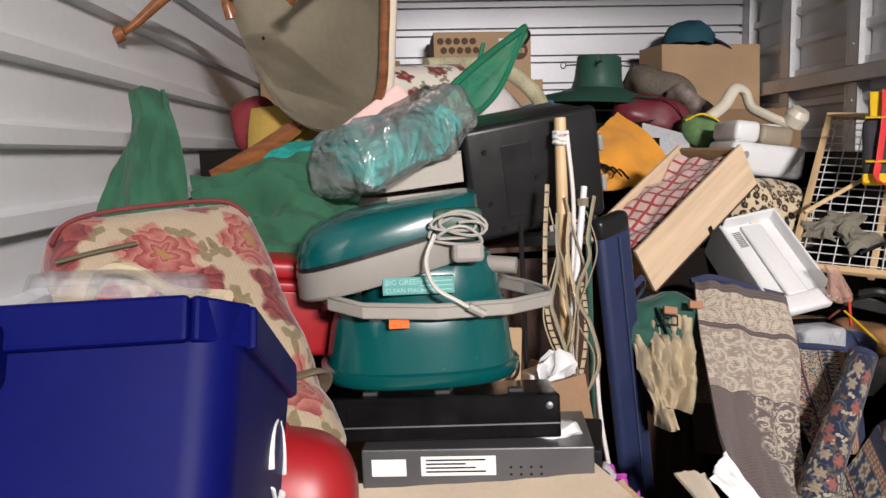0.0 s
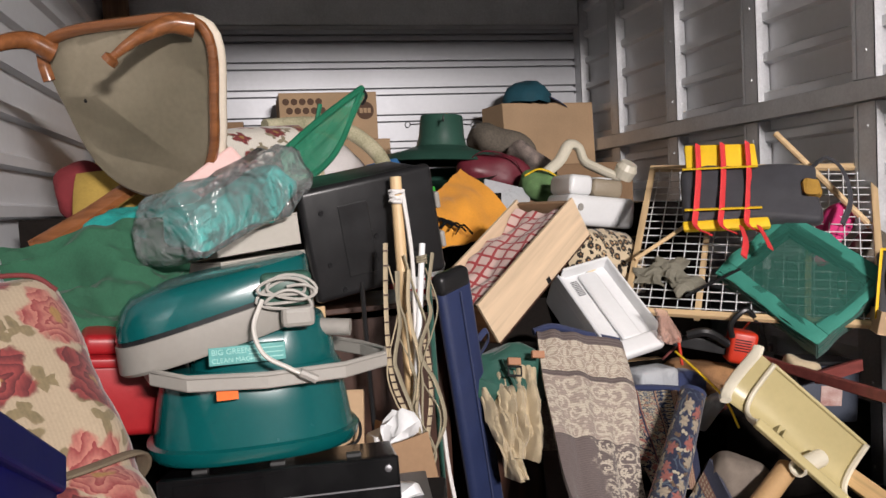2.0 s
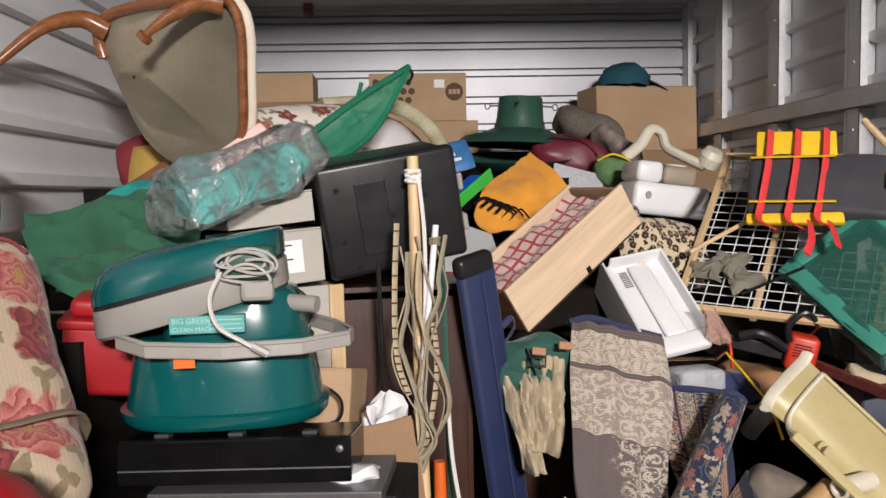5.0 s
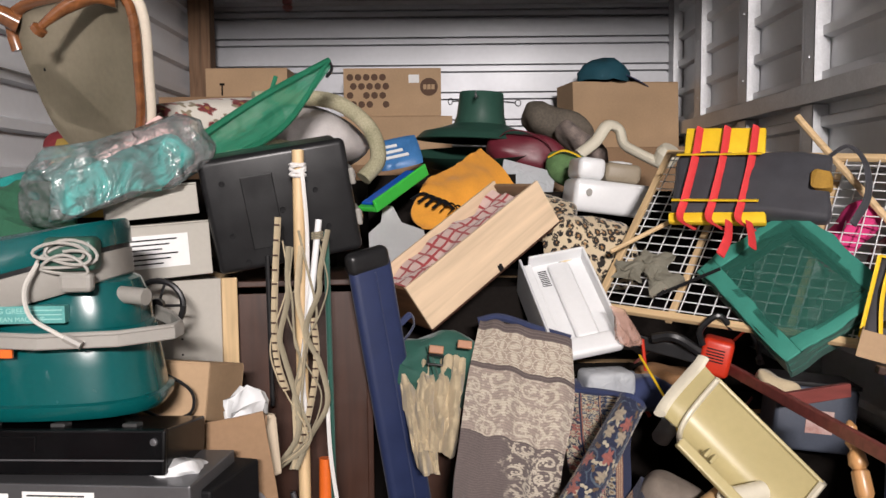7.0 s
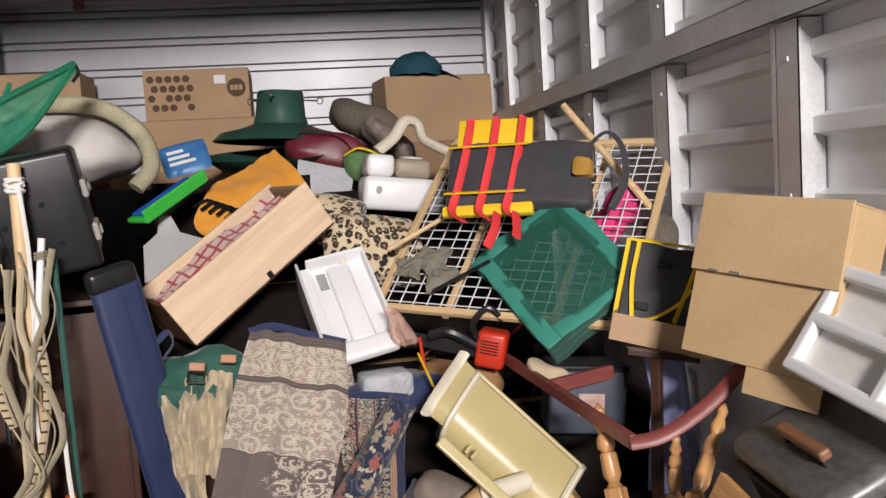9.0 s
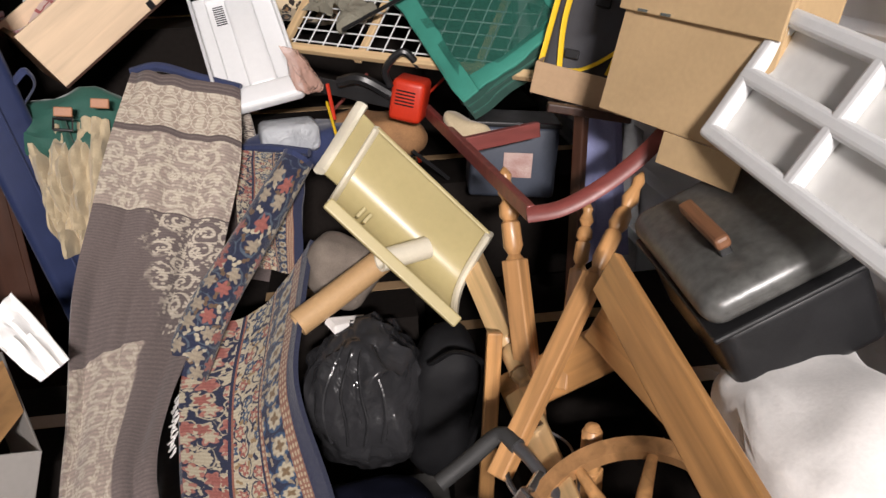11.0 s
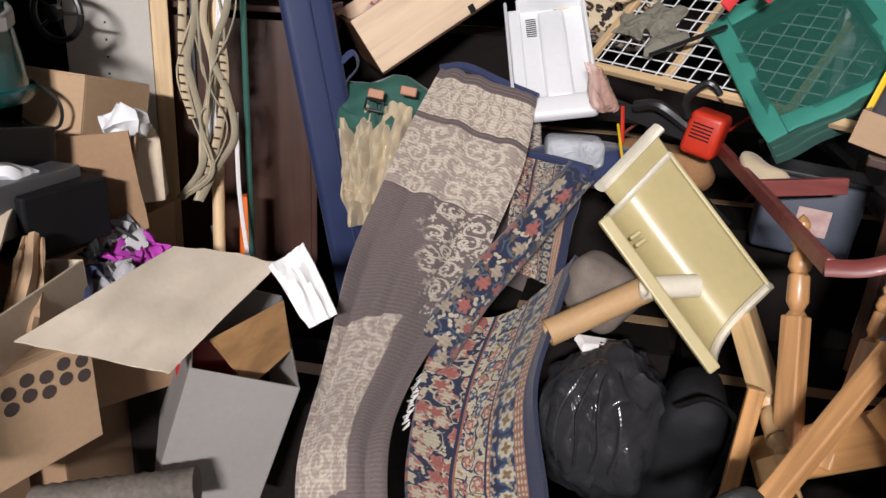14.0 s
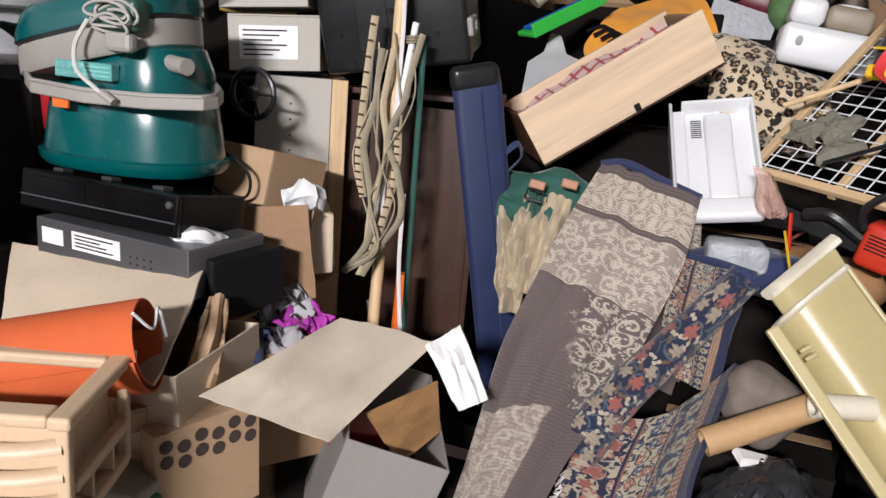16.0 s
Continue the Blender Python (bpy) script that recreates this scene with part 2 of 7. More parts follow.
def sheet(fn, nu, nv, thick=0.0, bm=None):
    """A surface fn(u, v) over the unit square, with thickness and UVs."""
    bm = bm or bmesh.new()
    uv = bm.loops.layers.uv.verify()
    V = [[bm.verts.new(fn(i / nu, j / nv)) for j in range(nv + 1)] for i in range(nu + 1)]
    for i in range(nu):
        for j in range(nv):
            f = bm.faces.new((V[i][j], V[i + 1][j], V[i + 1][j + 1], V[i][j + 1]))
            for lp, (a, b) in zip(f.loops, ((i, j), (i + 1, j), (i + 1, j + 1), (i, j + 1))):
                lp[uv].uv = (a / nu, b / nv)
    if thick:
        bm.normal_update()
        bmesh.ops.solidify(bm, geom=list(bm.faces), thickness=thick)
    return bm


def noisy(p, s, k):
    return noise.noise_vector(Vector(p) * s) * k


def crumple(bm, s, k):
    for v in bm.verts:
        v.co += noisy(v.co, s, k) + noisy(v.co, s * 2.7, k * 0.4)
    return bm


def bar(points, w, h, bm=None, bevel=0.0, mi=0):
    """A straight bar with a w by h section between two points (section's h as near upright as it can be)."""
    bm = bm or bmesh.new()
    a, b = Vector(points[0]), Vector(points[1])
    d = (b - a).normalized()
    s = d.cross(Vector((0, 0, 1)))
    s = s.normalized() if s.length > 1e-3 else Vector((1, 0, 0))
    u = s.cross(d)
    m = Matrix.Translation((a + b) / 2) @ Matrix((d, s, u)).transposed().to_4x4()
    L = (b - a).length / 2
    return box(bm, -L, L, -w / 2, w / 2, -h / 2, h / 2, bevel, mi, m)


# ---- the unit ----
LEFT, RIGHT, BACK, TOP, FRONT = -0.62, 2.60, 5.66, 2.92, -0.12


def corrugated(length, height, out, groove=False):
    """A ribbed sheet: ribs run along x, heights along z, ribs stand towards -y."""
    bm = bmesh.new()
    prof, z, step = [], 0.0, 0.182
    while z < height:
        if groove:
            for q in (z + 0.10, z + 0.146):
                prof += [(0, q), (0.05, q + 0.001), (0.05, q + 0.021), (0, q + 0.022)]
            z += step
            continue
        prof += [(0, z), (0, z + 0.108), (-out, z + 0.118), (-out, z + 0.156), (0, z + 0.168)]
        z += step
    prof.append((0, min(z, height)))
    va = [bm.verts.new((0, y, q)) for y, q in prof]
    vb = [bm.verts.new((length, y, q)) for y, q in prof]
    for i in range(len(prof) - 1):
        bm.faces.new((va[i], vb[i], vb[i + 1], va[i + 1]))
    # back face, for thickness
    bk = [bm.verts.new(c) for c in ((0, 0.06, 0), (length, 0.06, 0), (length, 0.06, height + 0.1), (0, 0.06, height + 0.1))]
    bm.faces.new(bk[::-1])
    return bm


def setting(name, bm, mat, label, m=None):
    ob = link(name, bm, mat)
    if m:
        ob.matrix_world = m
    return tagged(ob, label, "structure", kind="structure")


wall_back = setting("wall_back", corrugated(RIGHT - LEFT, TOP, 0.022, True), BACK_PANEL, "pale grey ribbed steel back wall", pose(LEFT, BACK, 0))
wall_left = setting("wall_left", corrugated(BACK - FRONT, TOP, 0.034), PANEL, "pale grey ribbed steel side wall", pose(LEFT, FRONT, 0, 0, 0, 90))
wall_right = setting("wall_right", corrugated(BACK - FRONT, TOP, 0.036), PANEL, "ribbed steel side wall with metal studs", pose(RIGHT, BACK, 0, 0, 0, -90))
setting("floor", block(-2.5, 4.5, -7.1, BACK + 0.1, -0.12, 0), CONCRETE, "grey concrete floor")
setting("ceiling", block(LEFT - 0.1, RIGHT + 0.1, FRONT, BACK + 0.1, TOP, TOP + 0.06), CEILING, "grey metal ceiling")
# Corridor shell out of view, added to close the room and limit bounce.
setting("unseen_corridor_ceiling", block(-2.5, 4.5, -7.0, FRONT, 3.40, 3.48), CEILING, "unseen corridor ceiling added dark to cut bounced light")
setting("unseen_corridor_wall", block(-2.5, 4.5, -7.1, -7.0, 0, 3.48), PLASTER, "unseen corridor wall added dark to cut bounced light")
setting("wall_front_left", block(-2.5, LEFT - 0.03, FRONT - 0.06, FRONT, 0, 3.4), PANEL, "unseen grey partition added beside the unit door")
setting("wall_front_right", block(RIGHT + 0.03, 4.5, FRONT - 0.06, FRONT, 0, 3.4), PANEL, "unseen grey partition added beside the unit door")


def stud(y, z0, z1):
    """A galvanised channel stud: web, two flanges and lips, with its open side showing."""
    bm = bmesh.new()
    box(bm, 0, 0.065, -0.045, -0.042, z0, z1)
    box(bm, 0, 0.003, -0.045, 0.05, z0, z1)
    box(bm, 0.0, 0.065, 0.047, 0.05, z0, z1)
    box(bm, 0, 0.022, 0.05, 0.075, z0, z1, 0.004)
    k = z0 + 0.1
    while k < z1:
        box(bm, -0.004, 0.0, -0.006, 0.006, k, k + 0.012, 0.002)
        k += 0.33
    ob = part("stud", bm, STEEL, wall_right, "galvanised channel stud")
    ob.matrix_world = pose(2.53, y, 0)
    return ob


for y in (5.6, 5.02, 4.29, 3.555, 2.83, 2.10, 1.37, 0.64, 0.0):
    stud(y, 1.935, TOP)
    stud(y, 0.0, 1.845)
rail = bmesh.new()
box(rail, 2.515, 2.60, FRONT, BACK - 0.02, 1.85, 1.853)
box(rail, 2.515, 2.518, FRONT, BACK - 0.02, 1.85, 1.93)
box(rail, 2.515, 2.60, FRONT, BACK - 0.02, 1.927, 1.93)
r = part("wall_rail", rail, STEEL, wall_right, "horizontal galvanised rail")
r.matrix_parent_inverse = wall_right.matrix_world.inverted()
hd = bmesh.new()
box(hd, LEFT + 0.02, RIGHT - 0.09, BACK - 0.14, BACK - 0.02, 2.74, 2.745)
box(hd, LEFT + 0.02, RIGHT - 0.09, BACK - 0.14, BACK - 0.137, 2.74, 2.92)
for k in range(150):
    x = LEFT + 0.05 + k * 0.0207
    box(hd, x, x + 0.009, BACK - 0.1405, BACK - 0.14, 2.765, 2.785)
h = part("header_beam", hd, STEEL, wall_back, "perforated steel header")
h.matrix_parent_inverse = wall_back.matrix_world.inverted()

# ---- patterned cloth ----


def pattern_base(name, rough=0.9, bump=0.25, weave=900.0):
    m = bpy.data.materials.new(name)
    m.use_nodes = True
    n, l, b = nodes_of(m)
    b.inputs["Roughness"].default_value = rough
    b.inputs["Sheen Weight"].default_value = 0.2
    uv = n.new("ShaderNodeTexCoord")
    g = n.new("ShaderNodeTexNoise")
    g.inputs["Scale"].default_value, g.inputs["Detail"].default_value = weave, 3
    l.new(uv.outputs["Object"], g.inputs["Vector"])
    bp = n.new("ShaderNodeBump")
    bp.inputs["Strength"].default_value, bp.inputs["Distance"].default_value = bump, 0.003
    l.new(g.outputs["Fac"], bp.inputs["Height"])
    l.new(bp.outputs[0], b.inputs["Normal"])
    return m, n, l, b, uv, g


def op(n, l, kind, a, b=None, c=None):
    x = n.new("ShaderNodeMath")
    x.operation = kind
    for i, v in enumerate((a, b, c)):
        if v is None:
            continue
        if isinstance(v, (int, float)):
            x.inputs[i].default_value = v
        else:
            l.new(v, x.inputs[i])
    return x.outputs[0]


def blend(n, l, fac, a, b):
    x = n.new("ShaderNodeMixRGB")
    for i, v in enumerate((fac, a, b)):
        if isinstance(v, (int, float)):
            x.inputs[i].default_value = v
        elif isinstance(v, tuple):
            x.inputs[i].default_value = (*v, 1)
        else:
            l.new(v, x.inputs[i])
    return x.outputs[0]


def scaled(n, l, src, sx, sy, sz=1.0):
    mp = n.new("ShaderNodeMapping")
    mp.inputs["Scale"].default_value = (sx, sy, sz)
    l.new(src, mp.inputs["Vector"])
    return mp.outputs[0]


def split(n, l, src):
    s = n.new("ShaderNodeSeparateXYZ")
    l.new(src, s.inputs[0])
    return s.outputs


def noise_of(n, l, src, scale, detail=3, distort=0.0):
    x = n.new("ShaderNodeTexNoise")
    x.inputs["Scale"].default_value, x.inputs["Detail"].default_value, x.inputs["Distortion"].default_value = scale, detail, distort
    l.new(src, x.inputs["Vector"])
    return x.outputs["Fac"]


def cells(n, l, src, scale, rnd=1.0):
    x = n.new("ShaderNodeTexVoronoi")
    x.inputs["Scale"].default_value, x.inputs["Randomness"].default_value = scale, rnd
    l.new(src, x.inputs["Vector"])
    return x


def band(n, l, v, a, b):
    return op(n, l, "MULTIPLY", op(n, l, "GREATER_THAN", v, a), op(n, l, "LESS_THAN", v, b))


def soft(n, l, v, edge, width):
    """1 below the edge, falling to 0 over the width."""
    x = n.new("ShaderNodeMapRange")
    x.interpolation_type = "SMOOTHSTEP"
    x.inputs["From Min"].default_value, x.inputs["From Max"].default_value = edge - width, edge + width
    x.inputs["To Min"].default_value, x.inputs["To Max"].default_value = 1.0, 0.0
    l.new(v, x.inputs["Value"])
    return x.outputs[0]


def motifs(n, l, src, scale, rnd, wobble=0.0):
    """Cells with a polar frame each: the radius (1 is a cell's size), the angle in turns and three random numbers."""
    if wobble:
        w = n.new("ShaderNodeTexNoise")
        w.inputs["Scale"].default_value, w.inputs["Detail"].default_value = scale * 1.6, 2
        l.new(src, w.inputs["Vector"])
        mv = n.new("ShaderNodeVectorMath")
        mv.operation = "MULTIPLY_ADD"
        l.new(w.outputs["Color"], mv.inputs[0])
        mv.inputs[1].default_value = (wobble / scale,) * 3
        l.new(src, mv.inputs[2])
        src = mv.outputs[0]
    vor = n.new("ShaderNodeTexVoronoi")
    vor.voronoi_dimensions = "2D"
    vor.inputs["Scale"].default_value, vor.inputs["Randomness"].default_value = scale, rnd
    l.new(src, vor.inputs["Vector"])
    d = n.new("ShaderNodeVectorMath")
    d.operation = "SUBTRACT"
    l.new(src, d.inputs[0])
    l.new(vor.outputs["Position"], d.inputs[1])
    x, y, _ = split(n, l, d.outputs[0])
    hue = split(n, l, vor.outputs["Color"])
    turn = op(n, l, "ADD", op(n, l, "DIVIDE", op(n, l, "ARCTAN2", y, x), 2 * math.pi), hue[2])
    return vor.outputs["Distance"], turn, hue


def curl(n, l, r, turn, tight, size, line):
    """A scroll that winds into the middle of its cell."""
    w = op(n, l, "FRACT", op(n, l, "ADD", turn, op(n, l, "MULTIPLY", r, tight)))
    return op(n, l, "MULTIPLY", soft(n, l, op(n, l, "ABSOLUTE", op(n, l, "SUBTRACT", w, 0.5)), line, 0.07), soft(n, l, r, size, 0.05))


def bloom(n, l, r, turn, lobes, size, depth=0.3):
    """A flower with so many petals."""
    s_ = op(n, l, "SINE", op(n, l, "MULTIPLY", turn, 2 * math.pi * lobes))
    return soft(n, l, op(n, l, "SUBTRACT", r, op(n, l, "MULTIPLY", s_, size * depth)), size, 0.045)


def finish(n, l, b, col, lo, hi, v, threads, depth):
    """Thread shading: fine specks and weft lines."""
    fin, fin2 = n.new("ShaderNodeMixRGB"), n.new("ShaderNodeMixRGB")
    fin.blend_type = fin2.blend_type = "MULTIPLY"
    fin.inputs[0].default_value = fin2.inputs[0].default_value = 1
    tc = n.new("ShaderNodeTexCoord")
    l.new(col, fin.inputs[1])
    l.new(blend(n, l, noise_of(n, l, tc.outputs["Object"], 260, 4), (lo,) * 3, (hi,) * 3), fin.inputs[2])
    l.new(fin.outputs[0], fin2.inputs[1])
    l.new(op(n, l, "MULTIPLY_ADD", op(n, l, "SINE", op(n, l, "MULTIPLY", v, threads)), depth, 1 - depth), fin2.inputs[2])
    l.new(fin2.outputs[0], b.inputs["Base Color"])


def tapestry():
    """Mauve-brown flat-woven cloth: figured cream border bands, and scrolling cream leaves that thin out into a plain field."""
    m, n, l, b, tc, g = pattern_base("figured_tapestry")
    u, v, _ = split(n, l, tc.outputs["UV"])
    p = scaled(n, l, tc.outputs["UV"], 0.28, 1.5)
    r1, t1, h1 = motifs(n, l, p, 15, 0.75, 0.25)
    r2, t2, h2 = motifs(n, l, p, 32, 0.9, 0.3)
    r3, t3, h3 = motifs(n, l, p, 70, 1.0)
    scroll = curl(n, l, r1, t1, 3.0, 0.52, 0.17)
    leaves = op(n, l, "MULTIPLY", bloom(n, l, r2, t2, 5, 0.27, 0.45), op(n, l, "GREATER_THAN", h2[0], 0.25))
    specks = op(n, l, "MULTIPLY", soft(n, l, r3, 0.26, 0.06), op(n, l, "GREATER_THAN", h3[0], 0.35))
    lace = op(n, l, "MAXIMUM", scroll, op(n, l, "MAXIMUM", leaves, op(n, l, "MULTIPLY", specks, 0.8)))
    big = noise_of(n, l, p, 9, 3, 0.6)
    side = op(n, l, "SUBTRACT", op(n, l, "MULTIPLY_ADD", big, 0.7, u), op(n, l, "MULTIPLY", v, 0.9))
    garland = op(n, l, "MULTIPLY", band(n, l, op(n, l, "MULTIPLY_ADD", big, 0.10, v), 0.25, 0.52), soft(n, l, op(n, l, "MULTIPLY", side, -1.0), -0.50, 0.05))
    panel = op(n, l, "MULTIPLY", band(n, l, op(n, l, "MULTIPLY_ADD", big, 0.05, op(n, l, "MULTIPLY_ADD", u, 0.06, v)), 0.545, 0.80), soft(n, l, op(n, l, "MULTIPLY_ADD", big, 0.12, u), 0.62, 0.015))
    in1, in2 = band(n, l, v, 0.022, 0.10), band(n, l, v, 0.112, 0.255)
    lines = op(n, l, "LESS_THAN", op(n, l, "FRACT", op(n, l, "MULTIPLY", v, 130.0)), 0.5)
    rules = op(n, l, "MAXIMUM", band(n, l, v, 0.0, 0.022), op(n, l, "MAXIMUM", band(n, l, v, 0.10, 0.112), op(n, l, "MAXIMUM", band(n, l, v, 0.255, 0.262), band(n, l, v, 0.795, 0.812))))
    mauve = blend(n, l, noise_of(n, l, scaled(n, l, tc.outputs["UV"], 3, 60), 9, 4), (0.10, 0.076, 0.072), (0.20, 0.16, 0.152))
    ground = blend(n, l, noise_of(n, l, p, 90, 4), (0.30, 0.24, 0.205), (0.42, 0.345, 0.295))
    cream = blend(n, l, noise_of(n, l, p, 160, 3), (0.47, 0.41, 0.325), (0.68, 0.61, 0.50))
    col = blend(n, l, op(n, l, "MULTIPLY", op(n, l, "MULTIPLY", garland, lace), 0.95), mauve, cream)
    col = blend(n, l, panel, col, blend(n, l, op(n, l, "MULTIPLY", lace, 0.75), ground, cream))
    col = blend(n, l, in2, col, blend(n, l, lace, ground, cream))
    re, te, he = motifs(n, l, scaled(n, l, tc.outputs["UV"], 7.5, 38.0), 1.0, 0.06)
    heart = op(n, l, "MAXIMUM", bloom(n, l, re, te, 2, 0.30, 0.35), op(n, l, "MULTIPLY", op(n, l, "GREATER_THAN", re, 0.44), op(n, l, "LESS_THAN", re, 0.52)))
    col = blend(n, l, in1, col, blend(n, l, op(n, l, "MAXIMUM", heart, op(n, l, "MULTIPLY", specks, 0.7)), (0.38, 0.305, 0.25), cream))
    col = blend(n, l, op(n, l, "MULTIPLY", rules, lines), col, (0.11, 0.085, 0.08))
    finish(n, l, b, col, 0.66, 1.18, v, 1100.0, 0.10)
    return m


def oriental():
    """Navy pile rug: cream field with blue and rust flowers, and a border of rosettes on blue between rust guard stripes."""
    m, n, l, b, tc, g = pattern_base("oriental_rug", 0.95, 0.5, 500)
    u, v, _ = split(n, l, tc.outputs["UV"])
    p = scaled(n, l, tc.outputs["UV"], 0.32, 1.0)
    r1, t1, h1 = motifs(n, l, p, 24, 0.7, 0.35)
    r2, t2, h2 = motifs(n, l, p, 52, 1.0, 0.4)
    flower, heart = bloom(n, l, r1, t1, 6, 0.30, 0.28), bloom(n, l, r1, t1, 6, 0.13, 0.3)
    leaf = op(n, l, "MULTIPLY", bloom(n, l, r2, t2, 2, 0.30, 0.6), op(n, l, "GREATER_THAN", h2[0], 0.35))
    vine = curl(n, l, r1, t1, 2.2, 0.7, 0.10)
    NAVY, CREAM, ROSE, BLUE = (0.018, 0.024, 0.06), (0.50, 0.44, 0.32), (0.33, 0.11, 0.09), (0.035, 0.075, 0.15)
    petal = blend(n, l, op(n, l, "GREATER_THAN", h1[0], 0.5), ROSE, BLUE)
    field = blend(n, l, vine, CREAM, NAVY)
    field = blend(n, l, leaf, field, blend(n, l, op(n, l, "GREATER_THAN", h2[1], 0.4), (0.30, 0.20, 0.10), NAVY))
    field = blend(n, l, flower, field, petal)
    field = blend(n, l, heart, field, CREAM)
    rosy = blend(n, l, op(n, l, "MAXIMUM", vine, leaf), NAVY, CREAM)
    rosy = blend(n, l, bloom(n, l, r1, t1, 5, 0.42, 0.25), rosy, blend(n, l, op(n, l, "GREATER_THAN", h1[0], 0.35), CREAM, (0.40, 0.16, 0.13)))
    rosy = blend(n, l, flower, rosy, blend(n, l, op(n, l, "GREATER_THAN", h1[1], 0.5), CREAM, ROSE))
    dark = blend(n, l, vine, NAVY, (0.09, 0.12, 0.16))
    dark = blend(n, l, leaf, dark, blend(n, l, op(n, l, "GREATER_THAN", h2[1], 0.55), CREAM, (0.16, 0.10, 0.06)))
    dark = blend(n, l, flower, dark, blend(n, l, op(n, l, "GREATER_THAN", h1[0], 0.5), ROSE, (0.36, 0.30, 0.22)))
    rr, rt, rh = motifs(n, l, scaled(n, l, tc.outputs["UV"], 5.5, 20), 1.0, 0.05)
    rosette = blend(n, l, leaf, blend(n, l, op(n, l, "GREATER_THAN", rr, 0.46), BLUE, NAVY), (0.32, 0.26, 0.18))
    rosette = blend(n, l, bloom(n, l, rr, rt, 8, 0.34, 0.12), rosette, CREAM)
    rosette = blend(n, l, bloom(n, l, rr, rt, 4, 0.17, 0.3), rosette, (0.20, 0.13, 0.07))
    gr, gt, gh = motifs(n, l, scaled(n, l, tc.outputs["UV"], 38, 75), 1.0, 0.2)
    stripe = blend(n, l, soft(n, l, gr, 0.33, 0.06), (0.27, 0.13, 0.09), (0.48, 0.38, 0.26))
    col = blend(n, l, op(n, l, "GREATER_THAN", u, 0.0), dark, rosy)
    col = blend(n, l, op(n, l, "GREATER_THAN", u, 0.28), col, field)
    for a, c, paint in ((0.27, 0.295, NAVY), (0.295, 0.31, (0.30, 0.12, 0.08)), (0.555, 0.57, NAVY), (0.57, 0.60, stripe), (0.60, 0.80, rosette), (0.80, 0.89, stripe), (0.89, 2.0, (0.024, 0.03, 0.07))):
        col = blend(n, l, band(n, l, u, a, c), col, paint)
    finish(n, l, b, col, 0.55, 1.12, v, 700.0, 0.08)
    return m


def floral(name, ground, scale, amount, dark=True):
    """Printed cotton with red roses, brown leaves and faded script on a cream ground."""
    m, n, l, b, tc, g = pattern_base(name, 0.85, 0.12, 700)
    x, y, z = split(n, l, tc.outputs["Object"])
    cv = n.new("ShaderNodeCombineXYZ")
    l.new(op(n, l, "MULTIPLY_ADD", y, 0.9, x), cv.inputs[0])
    l.new(op(n, l, "MULTIPLY_ADD", y, 0.35, z), cv.inputs[1])
    p = cv.outputs[0]
    r1, t1, h1 = motifs(n, l, p, scale, 0.8, 0.3)
    r2, t2, h2 = motifs(n, l, p, scale * 2.3, 1.0, 0.4)
    wob = op(n, l, "MULTIPLY_ADD", noise_of(n, l, p, scale * 5, 4), 0.34, -0.17)
    r = op(n, l, "ADD", r1, wob)
    rose = op(n, l, "MULTIPLY", bloom(n, l, r, t1, 5, amount, 0.16), op(n, l, "GREATER_THAN", h1[0], 0.12))
    fold = op(n, l, "FRACT", op(n, l, "ADD", op(n, l, "MULTIPLY", r, 6.5), op(n, l, "MULTIPLY", op(n, l, "SINE", op(n, l, "MULTIPLY", t1, 31.4)), 0.35)))
    pale = blend(n, l, fold, (0.42, 0.17, 0.13), (0.21, 0.026, 0.03))
    deep = blend(n, l, fold, (0.26, 0.045, 0.042), (0.075, 0.010, 0.013))
    petals = blend(n, l, op(n, l, "GREATER_THAN", h1[1], 0.3), pale, deep)
    petals = blend(n, l, soft(n, l, r, 0.08, 0.03), petals, (0.30, 0.17, 0.05))
    leafy = op(n, l, "MULTIPLY", bloom(n, l, op(n, l, "ADD", r2, wob), t2, 3, 0.33, 0.5), op(n, l, "GREATER_THAN", h2[0], 0.42))
    leaf = blend(n, l, noise_of(n, l, p, scale * 8, 3), (0.075, 0.06, 0.025), (0.24, 0.18, 0.085))
    base = blend(n, l, noise_of(n, l, p, scale * 0.8, 4), tuple(c * 0.75 for c in ground), ground)
    col = blend(n, l, op(n, l, "MULTIPLY", leafy, 0.85), base, leaf)
    col = blend(n, l, rose, col, petals)
    finish(n, l, b, col, 0.78, 1.1, x, 900.0, 0.04)
    return m


def leopard():
    m, n, l, b, tc, g = pattern_base("leopard_print", 0.9, 0.3, 600)
    p = tc.outputs["Object"]
    vor = cells(n, l, p, 32, 0.85)
    d = op(n, l, "ADD", vor.outputs["Distance"], op(n, l, "MULTIPLY", op(n, l, "SUBTRACT", noise_of(n, l, p, 120, 2), 0.5), 0.45))
    ring = op(n, l, "MULTIPLY", op(n, l, "LESS_THAN", d, 0.50), op(n, l, "GREATER_THAN", d, 0.20))
    gap = op(n, l, "GREATER_THAN", noise_of(n, l, p, 78, 2), 0.38)
    base = blend(n, l, op(n, l, "LESS_THAN", d, 0.25), (0.60, 0.49, 0.33), (0.34, 0.19, 0.08))
    col = blend(n, l, op(n, l, "MULTIPLY", ring, gap), base, (0.016, 0.012, 0.01))
    l.new(col, b.inputs["Base Color"])
    return m


